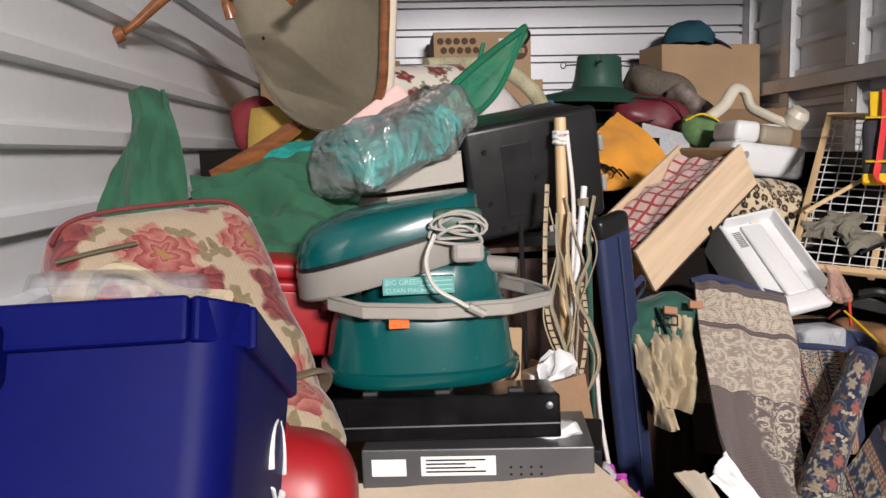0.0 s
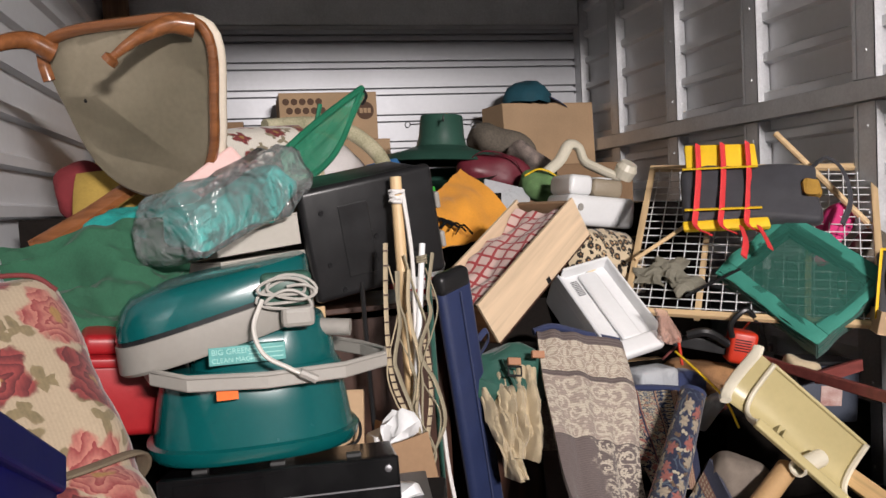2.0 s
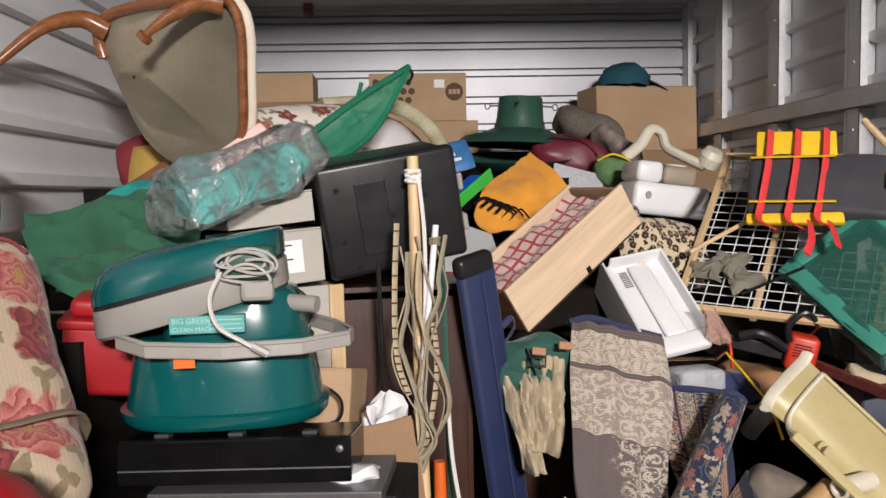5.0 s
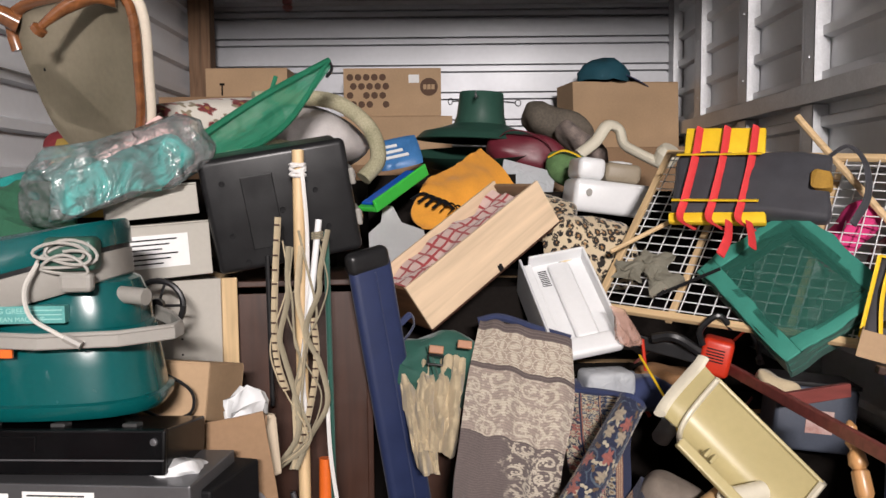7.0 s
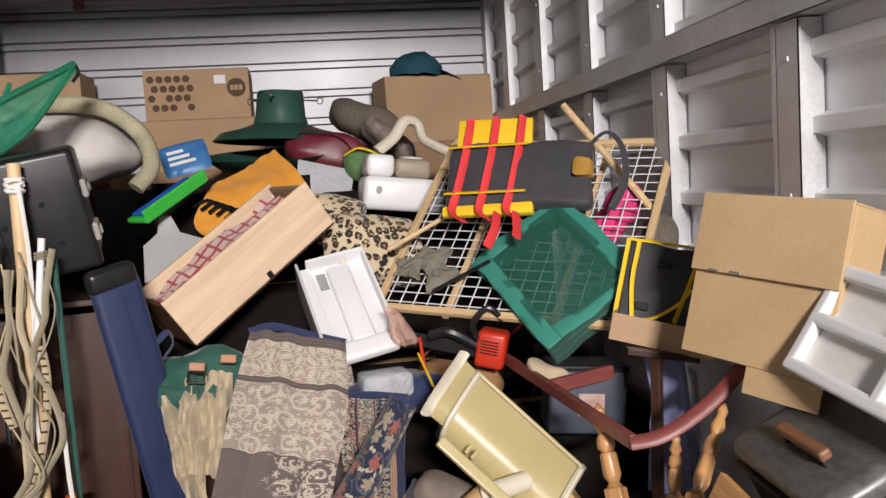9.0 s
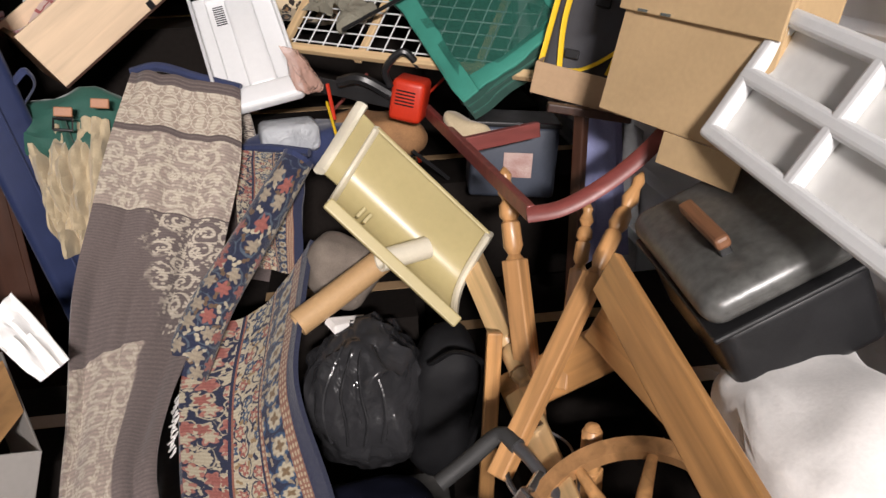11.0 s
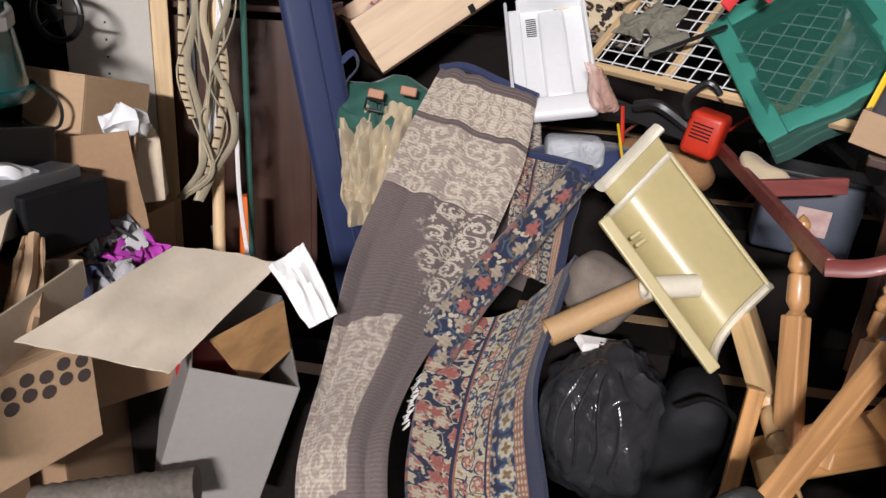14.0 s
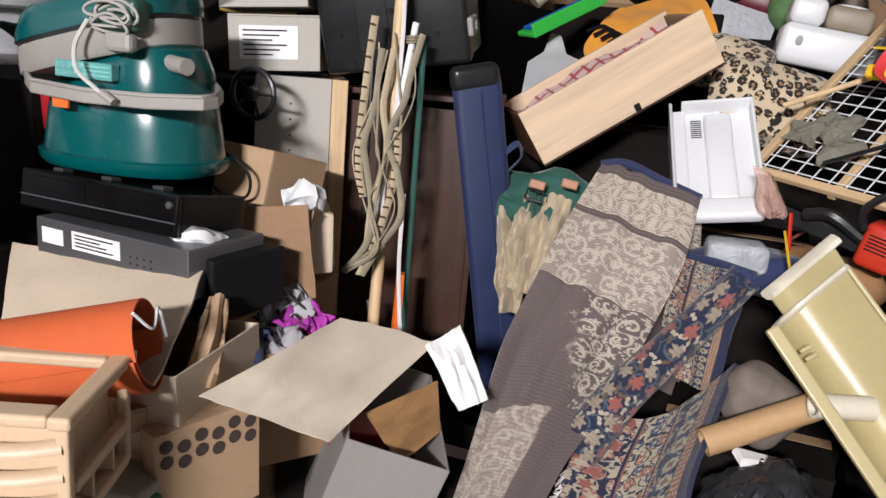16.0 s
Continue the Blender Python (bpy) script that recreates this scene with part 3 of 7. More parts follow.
def plaid():
    m, n, l, b, tc, g = pattern_base("red_check_cloth", 0.9, 0.2, 700)
    u, v, _ = split(n, l, tc.outputs["UV"])
    a = op(n, l, "LESS_THAN", op(n, l, "FRACT", op(n, l, "MULTIPLY", u, 13.0)), 0.22)
    c = op(n, l, "LESS_THAN", op(n, l, "FRACT", op(n, l, "MULTIPLY", v, 5.0)), 0.22)
    col = blend(n, l, op(n, l, "MAXIMUM", a, c), blend(n, l, noise_of(n, l, tc.outputs["Object"], 30), (0.60, 0.40, 0.36), (0.70, 0.55, 0.50)), (0.38, 0.05, 0.055))
    l.new(col, b.inputs["Base Color"])
    return m


def wavy(n, l, scale, strength, distance):
    tc, w, bp = n.new("ShaderNodeTexCoord"), n.new("ShaderNodeTexNoise"), n.new("ShaderNodeBump")
    w.inputs["Scale"].default_value, w.inputs["Detail"].default_value, w.inputs["Distortion"].default_value = scale, 4, 1.5
    l.new(tc.outputs["Object"], w.inputs["Vector"])
    bp.inputs["Strength"].default_value, bp.inputs["Distance"].default_value = strength, distance
    l.new(w.outputs["Fac"], bp.inputs["Height"])
    return bp.outputs[0]


def clear_film(name, tint, rough=0.12, alpha=0.25):
    """Cloudy plastic that lets part of the light through."""
    m = bpy.data.materials.new(name)
    m.use_nodes = True
    n, l, b = nodes_of(m)
    b.inputs["Base Color"].default_value = (*tint, 1)
    b.inputs["Roughness"].default_value, b.inputs["Alpha"].default_value = rough, alpha
    l.new(wavy(n, l, 18, 0.9, 0.02), b.inputs["Normal"])
    return m


def thin_film(name, rough=0.08):
    """Clear crinkled film: see-through, with sharp glints."""
    m = bpy.data.materials.new(name)
    m.use_nodes = True
    n, l, b = nodes_of(m)
    nor = wavy(n, l, 11, 1.0, 0.03)
    gl, tr, fr, mx = n.new("ShaderNodeBsdfGlossy"), n.new("ShaderNodeBsdfTransparent"), n.new("ShaderNodeFresnel"), n.new("ShaderNodeMixShader")
    gl.inputs["Roughness"].default_value = rough + 0.1
    fr.inputs["IOR"].default_value = 1.65
    l.new(nor, gl.inputs["Normal"])
    l.new(nor, fr.inputs["Normal"])
    l.new(op(n, l, "MULTIPLY_ADD", fr.outputs[0], 0.8, 0.02), mx.inputs[0])
    df, m2 = n.new("ShaderNodeBsdfDiffuse"), n.new("ShaderNodeMixShader")
    df.inputs["Color"].default_value = (0.88, 0.92, 0.93, 1)
    l.new(nor, df.inputs["Normal"])
    m2.inputs[0].default_value = 0.13
    l.new(tr.outputs[0], m2.inputs[1])
    l.new(df.outputs[0], m2.inputs[2])
    l.new(m2.outputs[0], mx.inputs[1])
    l.new(gl.outputs[0], mx.inputs[2])
    l.new(mx.outputs[0], n["Material Output"].inputs["Surface"])
    return m


def mesh_net(name, colour, pitch, wire, axis=False):
    """Woven net: threads along both UV directions, with holes between."""
    m = bpy.data.materials.new(name)
    m.use_nodes = True
    n, l, b = nodes_of(m)
    b.inputs["Base Color"].default_value = (*colour, 1)
    b.inputs["Roughness"].default_value = 0.7
    tc = n.new("ShaderNodeTexCoord")
    u, v, _ = split(n, l, tc.outputs["UV"])
    a = op(n, l, "LESS_THAN", op(n, l, "FRACT", op(n, l, "MULTIPLY", u, pitch)), wire)
    c = op(n, l, "LESS_THAN", op(n, l, "FRACT", op(n, l, "MULTIPLY", v, pitch)), wire)
    l.new(op(n, l, "MAXIMUM", a, c), b.inputs["Alpha"])
    return m


TAPESTRY, ORIENTAL, LEOPARD, PLAID = tapestry(), oriental(), leopard(), plaid()
FLORAL = floral("rose_print", (0.44, 0.35, 0.24), 7.0, 0.45)
FLORAL_PALE = floral("faded_rose_print", (0.72, 0.68, 0.60), 11.0, 0.28)
CAMO_TUBE = material("leaf_print", (0.52, 0.47, 0.33), 0.85, 0, 25, 0.1, 0.2, second=(0.20, 0.20, 0.11))
CAMO = material("camouflage_cloth", (0.17, 0.14, 0.11), 0.9, 0, 14, 0.1, 0.3, second=(0.055, 0.05, 0.04))
FILM = thin_film("clear_film")
TEAL_NET = material("teal_mesh_fabric", (0.02, 0.46, 0.42), 0.6, 0, 45, 0.2, 0.6, second=(0.005, 0.11, 0.10))
GREEN_MESH = mesh_net("green_net", (0.012, 0.10, 0.072), 150, 0.46)
BIN_BAG = material("black_bag_film", (0.024, 0.024, 0.026), 0.17, 0, 5, 0.2, 0.15)
bag_nodes, bag_links, bag_shader = nodes_of(BIN_BAG)
bag_links.new(wavy(bag_nodes, bag_links, 7, 0.55, 0.02), bag_shader.inputs["Normal"])
FROST = clear_film("frosted_plastic", (0.72, 0.75, 0.78), 0.35, 0.55)
CLEAR_LID = clear_film("clear_plastic", (0.42, 0.44, 0.47), 0.25, 0.2)
SEAT_CLOTH = material("stained_calico", (0.40, 0.345, 0.255), 0.9, 0, 9, 0.14, 0.15, stain=0.4)


def draped(rows, nu, nv, wave=0.0, seedv=0.0, thick=0.006, bulge=0.0, freq=9.0):
    """Cloth between pairs of edge points, from the first row to the last, with folds."""
    n = len(rows) - 1

    def lane(side):
        return curve_points([r[side] for r in rows], 12)

    a, c = lane(0), lane(1)
    off = Vector((seedv, seedv * 0.7, 0))

    def fn(u, v):
        k = v * (len(a) - 1)
        i = min(int(k), len(a) - 2)
        t = k - i
        p, q = a[i].lerp(a[i + 1], t), c[i].lerp(c[i + 1], t)
        x = p.lerp(q, u)
        d = (a[i + 1] - a[i]).cross(q - p)
        d = d.normalized() if d.length > 1e-9 else Vector((0, -1, 0))
        w = noise.noise(Vector((u * freq * 0.35, v * freq * 0.25, 3.1)) + off) * wave
        w += noise.noise(Vector((u * freq, v * freq * 0.6, 7.7)) + off) * wave * 0.4
        return x + d * (w + bulge * math.sin(math.pi * u))

    return sheet(fn, nu, nv, thick)


def pillow(sx, sy, sz, n=14, wrinkle=0.008, power=0.45):
    """A stuffed cushion, thick in the middle and thin at its seam."""
    bm = bmesh.new()
    uv = bm.loops.layers.uv.verify()
    for side in (1, -1):
        V = {}
        for i in range(n + 1):
            for j in range(n + 1):
                u, v = i / n * 2 - 1, j / n * 2 - 1
                h = (max(0, 1 - u ** 4) * max(0, 1 - v ** 4)) ** power
                p = Vector((u * sx / 2 * (1 - 0.06 * abs(v) ** 3), v * sy / 2 * (1 - 0.06 * abs(u) ** 3), side * h * sz / 2))
                p += noisy(p + Vector((0, 0, side)), 9, wrinkle) * h
                V[i, j] = bm.verts.new(p)
        for i in range(n):
            for j in range(n):
                q = [V[i, j], V[i + 1, j], V[i + 1, j + 1], V[i, j + 1]]
                f = bm.faces.new(q if side > 0 else q[::-1])
    bmesh.ops.remove_doubles(bm, verts=bm.verts, dist=0.0005)
    return bm


def carton(name, m, sx, sy, sz, mat, label, group="", flaps=(), tape=True, inside=CARD_DARK, open_top=False):
    """A corrugated carton from its corner: four walls, floor and, closed, a top with a taped seam; open, leaning flaps."""
    o = thing(name, m, label, "box", group)
    w = 0.005
    for nm, a in (("side_panel", (0, sx, 0, w, 0, sz)), ("side_panel", (0, sx, sy - w, sy, 0, sz)), ("end_panel", (0, w, w, sy - w, 0, sz)), ("end_panel", (sx - w, sx, w, sy - w, 0, sz)), ("base_panel", (w, sx - w, w, sy - w, 0.001, w))):
        part(nm, crumple(block(*a, 0.0015, 1), 4, 0.003), mat, o)
    if not open_top:
        part("top_flap", block(0, sx, 0, sy / 2 - 0.001, sz, sz + w, 0.001, 1), mat, o)
        part("top_flap", block(0, sx, sy / 2 + 0.001, sy, sz, sz + w, 0.001, 1), mat, o)
        if tape:
            part("tape", block(-0.002, sx + 0.002, sy / 2 - 0.025, sy / 2 + 0.025, sz + w, sz + w + 0.001), TAPE, o, "brown parcel tape")
    for edge, ang, length in flaps:
        bm = bmesh.new()
        if edge in "ns":
            box(bm, 0, sx, 0, length, -w / 2, w / 2, 0.001, seg=1)
            mt = pose(0, sy if edge == "n" else 0, sz, ang if edge == "n" else 180 - ang, 0, 0)
        else:
            box(bm, 0, length, 0, sy, -w / 2, w / 2, 0.001, seg=1)
            mt = pose(sx if edge == "e" else 0, 0, sz, 0, -ang if edge == "e" else ang - 180, 0)
        crumple(bm, 5, 0.004)
        f = part("flap", bm, mat, o)
        f.matrix_local = mt
    return o


TAPE = material("parcel_tape", (0.40, 0.27, 0.15), 0.25, 0, 10, 0.08, 0.02)

# ---- added filler cartons and dark furniture that carry the pile ----
# Cartons here are invented filler; near-black ones put gap shade into colour.
def bulk(x0, x1, y0, y1, z0, z1, mat=CARD_DARK, turn=0.0, label="brown filler carton added low in the heap"):
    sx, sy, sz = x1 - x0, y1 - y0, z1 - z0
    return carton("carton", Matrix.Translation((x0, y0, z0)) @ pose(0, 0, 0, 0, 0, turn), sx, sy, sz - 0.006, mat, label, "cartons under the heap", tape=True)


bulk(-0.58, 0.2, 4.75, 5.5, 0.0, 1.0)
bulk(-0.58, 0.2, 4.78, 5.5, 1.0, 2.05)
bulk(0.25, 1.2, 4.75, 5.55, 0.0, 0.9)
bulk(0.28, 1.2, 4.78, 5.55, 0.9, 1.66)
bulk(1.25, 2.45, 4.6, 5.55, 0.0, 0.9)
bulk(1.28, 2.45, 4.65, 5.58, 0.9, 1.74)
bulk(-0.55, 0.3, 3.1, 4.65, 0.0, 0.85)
bulk(-0.52, 0.65, 3.1, 4.6, 0.86, 1.56, DARK, 0, "filler carton coloured near-black as shade inside the heap")
bulk(0.32, 1.3, 3.3, 4.6, 0.0, 0.85, DARK, 0, "filler carton coloured near-black as shade inside the heap")
bulk(0.7, 1.35, 3.75, 4.6, 0.86, 1.58, DARK, 0, "filler carton coloured near-black as shade inside the heap")
bulk(1.4, 2.4, 3.3, 4.5, 0.0, 0.8, DARK, 0, "filler carton coloured near-black as shade inside the heap")
bulk(1.4, 2.4, 3.75, 4.5, 0.81, 1.50, DARK, 0, "filler carton coloured near-black as shade inside the heap")
bulk(0.72, 1.35, 3.05, 3.7, 0.86, 1.17, DARK, 0, "filler carton coloured near-black as shade inside the heap")
bulk(1.4, 2.0, 3.35, 3.7, 0.81, 1.35, DARK, 0, "filler carton coloured near-black as shade inside the heap")
bulk(1.1, 1.75, 2.85, 3.25, 0.0, 0.9, DARK, 0, "filler carton coloured near-black as shade under the drawer")
bulk(1.85, 2.45, 2.75, 3.3, 0.0, 0.72, DARK, 0, "filler carton coloured near-black as shade against the wall")
bulk(-0.58, -0.05, 1.9, 2.95, 0.0, 0.75, DARK, 0, "filler carton coloured near-black as shade by the side wall")
bulk(-0.56, -0.08, 1.92, 2.9, 0.76, 1.22, DARK, 0, "filler carton coloured near-black as shade by the side wall")
bulk(-0.56, 0.0, 1.1, 1.8, 0.0, 0.85, DARK, 0, "filler carton coloured near-black as shade by the side wall")
bulk(-0.5, 0.02, 0.55, 1.05, 0.0, 1.08, DARK, 0, "filler carton coloured near-black as shade by the side wall")
bulk(0.02, 0.6, 1.75, 2.25, 0.0, 0.79, CARD_DARK)
bulk(0.62, 1.1, 1.95, 2.25, 0.0, 0.46, DARK, 0, "filler carton coloured near-black as shade low in the heap")
bulk(0.05, 0.55, 1.2, 1.7, 0.0, 0.55, CARD_DARK)
bulk(1.9, 2.45, 2.15, 2.7, 0.0, 0.42, DARK, 0, "filler carton coloured near-black as shade against the wall")
bulk(2.0, 2.45, 1.45, 1.9, 0.0, 0.38, DARK, 0, "filler carton coloured near-black as shade against the wall")
bulk(2.33, 2.48, 1.3, 2.25, 0.39, 0.62, DARK, 0, "filler carton coloured near-black as shade against the wall")
bulk(1.45, 1.85, 2.35, 2.75, 0.0, 0.5, DARK, 0, "filler carton coloured near-black as shade low in the heap")


def dark_cabinet(name, m, sx, sy, sz, label):
    o = thing(name, m, label, "cabinet")
    part("side_panel", block(0, 0.018, 0, sy, 0, sz, 0.002), WALNUT, o)
    part("side_panel", block(sx - 0.018, sx, 0, sy, 0, sz, 0.002), WALNUT, o)
    part("back_panel", block(0.018, sx - 0.018, 0, 0.012, 0.0, sz - 0.02, 0.001), WALNUT, o)
    part("top_panel", block(0, sx, 0, sy, sz, sz + 0.018, 0.003), WALNUT, o)
    part("base_panel", block(0.018, sx - 0.018, 0.012, sy, 0.05, 0.068, 0.002), WALNUT, o)
    return o


dark_cabinet("cabinet", stand((0.40, 2.60, 0.0), (0.78, 2.66, 0.0), (0.38, 2.6, 1.0)), 0.42, 0.42, 1.225, "dark brown veneered cabinet turned to the heap")
dark_cabinet("cabinet", pose(0.86, 2.80, 0.0, 0, 0, 4), 0.36, 0.3, 0.93, "dark brown veneered cabinet under a wooden drawer")


# ---- back of the unit ----
def dotted_carton(x, y, z, sx, sy, sz, turn, label):
    o = carton("carton", pose(x, y, z, 0, 0, turn), sx, sy, sz, CARD, label, tape=False)
    ink = material("brown_print", (0.10, 0.055, 0.035), 0.85, 0, 20, 0.2, 0.02)
    rng = random.Random(4)
    for i in range(5):
        for j in range(4):
            if rng.random() < 0.85:
                bm = lathe([(0, 0), (0.021, 0), (0.021, 0.0012), (0, 0.0012)], 12)
                d = part("printed_dot", bm, ink, o)
                d.matrix_local = pose(0.04 + i * 0.05 + (j % 2) * 0.02, -0.0005, sz - 0.05 - j * 0.055, 90, 0, 0)
    ring = lathe([(0, 0), (0.055, 0), (0.055, 0.0012), (0, 0.0012)], 24)
    d = part("round_mark", ring, ink, o, "dark round printed mark")
    d.matrix_local = pose(sx - 0.075, -0.0005, sz - 0.11, 90, 0, 0)
    for k in range(3):
        part("print_bar", block(sx - 0.11 + k * 0.025, sx - 0.09 + k * 0.025, -0.003, -0.0018, sz - 0.125, sz - 0.095), CARD, o)
    part("label", block(sx - 0.2, sx - 0.135, -0.002, -0.0005, sz - 0.085, sz - 0.035), PAPER, o, "white shipping label")
    return o


dotted_carton(0.412, 5.2, 1.972, 0.6, 0.36, 0.285, 1.5, "brown shipping carton printed with dots against the back wall")
carton("carton", pose(0.36, 5.17, 1.672, 0, 0, 1), 0.72, 0.36, 0.29, CARD, "brown carton under the dotted carton", tape=False)
lb = carton("carton", pose(-0.43, 5.18, 2.062, 0, 0, 0.5), 0.5, 0.32, 0.2, CARD, "brown carton with an arrow mark by the back wall", tape=False)
ar = bmesh.new()
box(ar, 0.095, 0.105, -0.002, -0.0006, 0.04, 0.1)
box(ar, 0.085, 0.115, -0.002, -0.0006, 0.1, 0.115)
part("arrow_mark", ar, DARK, lb, "dark printed arrow")
carton("carton", stand((1.82, 5.15, 1.748), (2.5, 5.30, 1.76), (1.80, 5.15, 2.15)), 0.70, 0.28, 0.41, CARD, "large brown carton standing by the back wall", tape=False)
post = single("timber_post", block(-0.575, -0.44, 5.32, 5.44, 0.0, 2.9, 0.004), wood("rough_timber", (0.20, 0.115, 0.065), 0.8, 2, 7, 0.5), Matrix(), "rough brown timber post in the back corner", "post")

# teal cap on the carton
cap = thing("cap", pose(2.02, 5.28, 2.168, 0, 0, 10), "teal cloth cap with navy peak on a carton", "cap")
bm = lathe([(0.155, 0.0), (0.16, 0.05), (0.13, 0.1), (0.07, 0.135), (0, 0.145)], 24)
part("crown", crumple(bm, 12, 0.02), material("teal_cloth", (0.01, 0.07, 0.10), 0.85, 0, 30, 0.2, 0.3), cap, smooth=True)
bm = sheet(lambda u, v: Vector((0.1 + 0.17 * v, (u - 0.5) * 0.26 * (1 - 0.5 * v * v), 0.03 - 0.06 * v + 0.02 * math.sin(u * math.pi))), 10, 6, 0.006)
part("peak", bm, NAVY_CLOTH, cap, "navy cloth peak", True)

# green funnel hat shape: stand with brim
hat = thing("tree_stand", pose(1.215, 4.36, 1.79, 0, 3, 0), "dark green plastic tree stand lying upside down on the heap", "tree stand")
bm = lathe([(0.108, 0.215), (0.112, 0.21), (0.122, 0.1), (0.135, 0.055), (0.2, 0.03), (0.29, 0.008), (0.33, -0.03), (0.325, -0.034), (0.28, 0.0), (0.12, 0.04), (0.10, 0.2)], 36)
part("bowl", bm, GREEN_PLASTIC, hat, smooth=True)
part("cap_plate", lathe([(0, 0.19), (0.106, 0.19), (0.106, 0.197), (0, 0.197)], 28), GREEN_PLASTIC, hat)
for a in (20, 140, 260):
    s = part("thumb_screw", tube([(0.1, 0, 0.18), (0.19, 0, 0.18)], 0.004, 6), SILVER, hat, "steel thumb screw")
    s.matrix_local = pose(0, 0, 0, 0, 0, a)
    loop = part("screw_loop", tube([(0.19 + 0.016 * math.cos(q) + 0.016, 0, 0.18 + 0.016 * math.sin(q)) for q in np.linspace(0, 6.28, 12)], 0.003, 5), SILVER, hat)
    loop.matrix_local = pose(0, 0, 0, 0, 0, a)
single("green_bowl", lathe([(0, 0), (0.22, 0.01), (0.3, 0.07), (0.31, 0.075), (0.23, 0.02), (0, 0.012)], 28), GREEN_PLASTIC, pose(1.16, 4.2, 1.62, 8, 0, 0), "dark green plastic bowl under the tree stand", "bowl", smooth=True)


def soft_bag(name, m, sx, sy, sz, mat, label, category, strap=None, wrinkle=0.02):
    o = thing(name, m, label, category)
    bm = bmesh.new()
    bmesh.ops.create_icosphere(bm, subdivisions=4, radius=0.5)
    for v in bm.verts:
        for i, s in enumerate((sx, sy, sz)):
            v.co[i] = math.copysign(abs(2 * v.co[i]) ** 0.75, v.co[i]) * s / 2
    crumple(bm, 7, wrinkle)
    part("body", bm, mat, o, smooth=True)
    if strap:
        part("strap", tube(curve_points(strap[0], 8), strap[1], 6, flat=0.35), strap[2], o)
    return o


soft_bag("handbag", pose(1.43, 4.14, 1.68, 0, 12, 0), 0.40, 0.22, 0.2, MAROON, "soft maroon leather bag slumped on the heap", "bag", ([(-0.17, -0.05, 0.02), (-0.1, -0.13, 0.09), (0.05, -0.13, 0.08), (0.16, -0.08, -0.02)], 0.008, MAROON))
soft_bag("camouflage_bag", pose(1.66, 4.72, 1.86, 0, 25, 0), 0.42, 0.3, 0.2, CAMO, "crumpled camouflage cloth bag against a carton", "bag")
soft_bag("fleece", pose(1.75, 4.45, 1.74, 0, 40, 20), 0.34, 0.2, 0.12, material("speckled_fleece", (0.28, 0.22, 0.19), 0.95, 0, 60, 0.4, 0.5, second=(0.09, 0.08, 0.075)), "speckled brown fleece thrown over the heap", "fleece")
soft_bag("net_bag", pose(1.60, 3.92, 1.6, 0, 20, 0), 0.22, 0.16, 0.16, material("olive_net", (0.10, 0.19, 0.07), 0.85, 0, 50, 0.4, 0.4), "olive green net bag with yellow trim", "bag", ([(-0.11, -0.06, 0.02), (-0.05, -0.09, 0.07), (0.06, -0.08, 0.05), (0.1, -0.06, -0.05)], 0.006, YELLOW))

# ivory hook-shaped rest
hook = thing("headrest_frame", pose(1.71, 3.98, 1.64), "ivory plastic hooked frame lying on the heap", "frame")
pts = curve_points([(-0.05, 0, 0.03), (0.03, 0.02, 0.09), (0.09, 0.04, 0.165), (0.15, 0.06, 0.15), (0.17, 0.04, 0.08), (0.22, 0, 0.04), (0.32, -0.06, -0.02)], 8)
part("arm", tube(pts, 0.03, 10, flat=0.8), IVORY, hook, smooth=True)
part("cup", lathe([(0.0, 0), (0.05, 0), (0.055, 0.05), (0.04, 0.08), (0, 0.08)], 18), IVORY, hook).matrix_local = pose(0.33, -0.05, -0.01, 30, 20, 0)

# orange felt with tiger print
of = thing("felt_banner", Matrix(), "orange felt banner with dark stripes thrown over the heap", "banner")
part("cloth", draped([((0.96, 3.64, 1.55), (1.20, 3.92, 1.69)), ((0.93, 3.56, 1.50), (1.30, 3.76, 1.59)), ((0.90, 3.48, 1.42), (1.36, 3.66, 1.47)), ((0.95, 3.42, 1.36), (1.34, 3.6, 1.38))], 24, 20, 0.03, 2.0, 0.006), ORANGE_CLOTH, of, smooth=True)
st = bmesh.new()
for k in range(6):
    tube(curve_points([(0.90 + 0.03 * k, 3.50 - 0.012 * k, 1.475 - 0.012 * k), (0.95 + 0.028 * k, 3.53 - 0.01 * k, 1.50 - 0.01 * k), (1.0 + 0.025 * k, 3.5 - 0.01 * k, 1.47 - 0.012 * k)], 4), 0.008, 5, st, flat=0.3)
part("stripe", st, BLACK_MATT, of, "black stripes")
frost = single("food_cover", crumple(block(0, 0.25, 0, 0.012, 0, 0.2, 0.005), 5, 0.01), FROST, stand((1.27, 3.80, 1.46), (1.5, 3.85, 1.40), (1.32, 3.86, 1.66)), "cloudy clear plastic lid lying on the heap", "lid", smooth=True)

# white appliance
ap = thing("humidifier", stand((1.552, 3.47, 1.425), (1.87, 3.49, 1.385), (1.555, 3.47, 1.62)) @ Matrix.Scale(1.35, 4, (0, 0, 1)), "white plastic humidifier with a beige top panel", "humidifier")
part("body", block(0, 0.33, 0, 0.24, 0, 0.1, 0.022, 4), WHITE_PLASTIC, ap, smooth=True)
part("shoulder", block(0.008, 0.12, 0.01, 0.23, 0.1, 0.165, 0.02, 4), WHITE_PLASTIC, ap, smooth=True)
part("top_panel", block(0.122, 0.27, 0.012, 0.22, 0.1, 0.158, 0.02, 4), material("beige_panel", (0.30, 0.25, 0.18), 0.5, 0, 20, 0.08, 0.05), ap, "beige top panel", True)
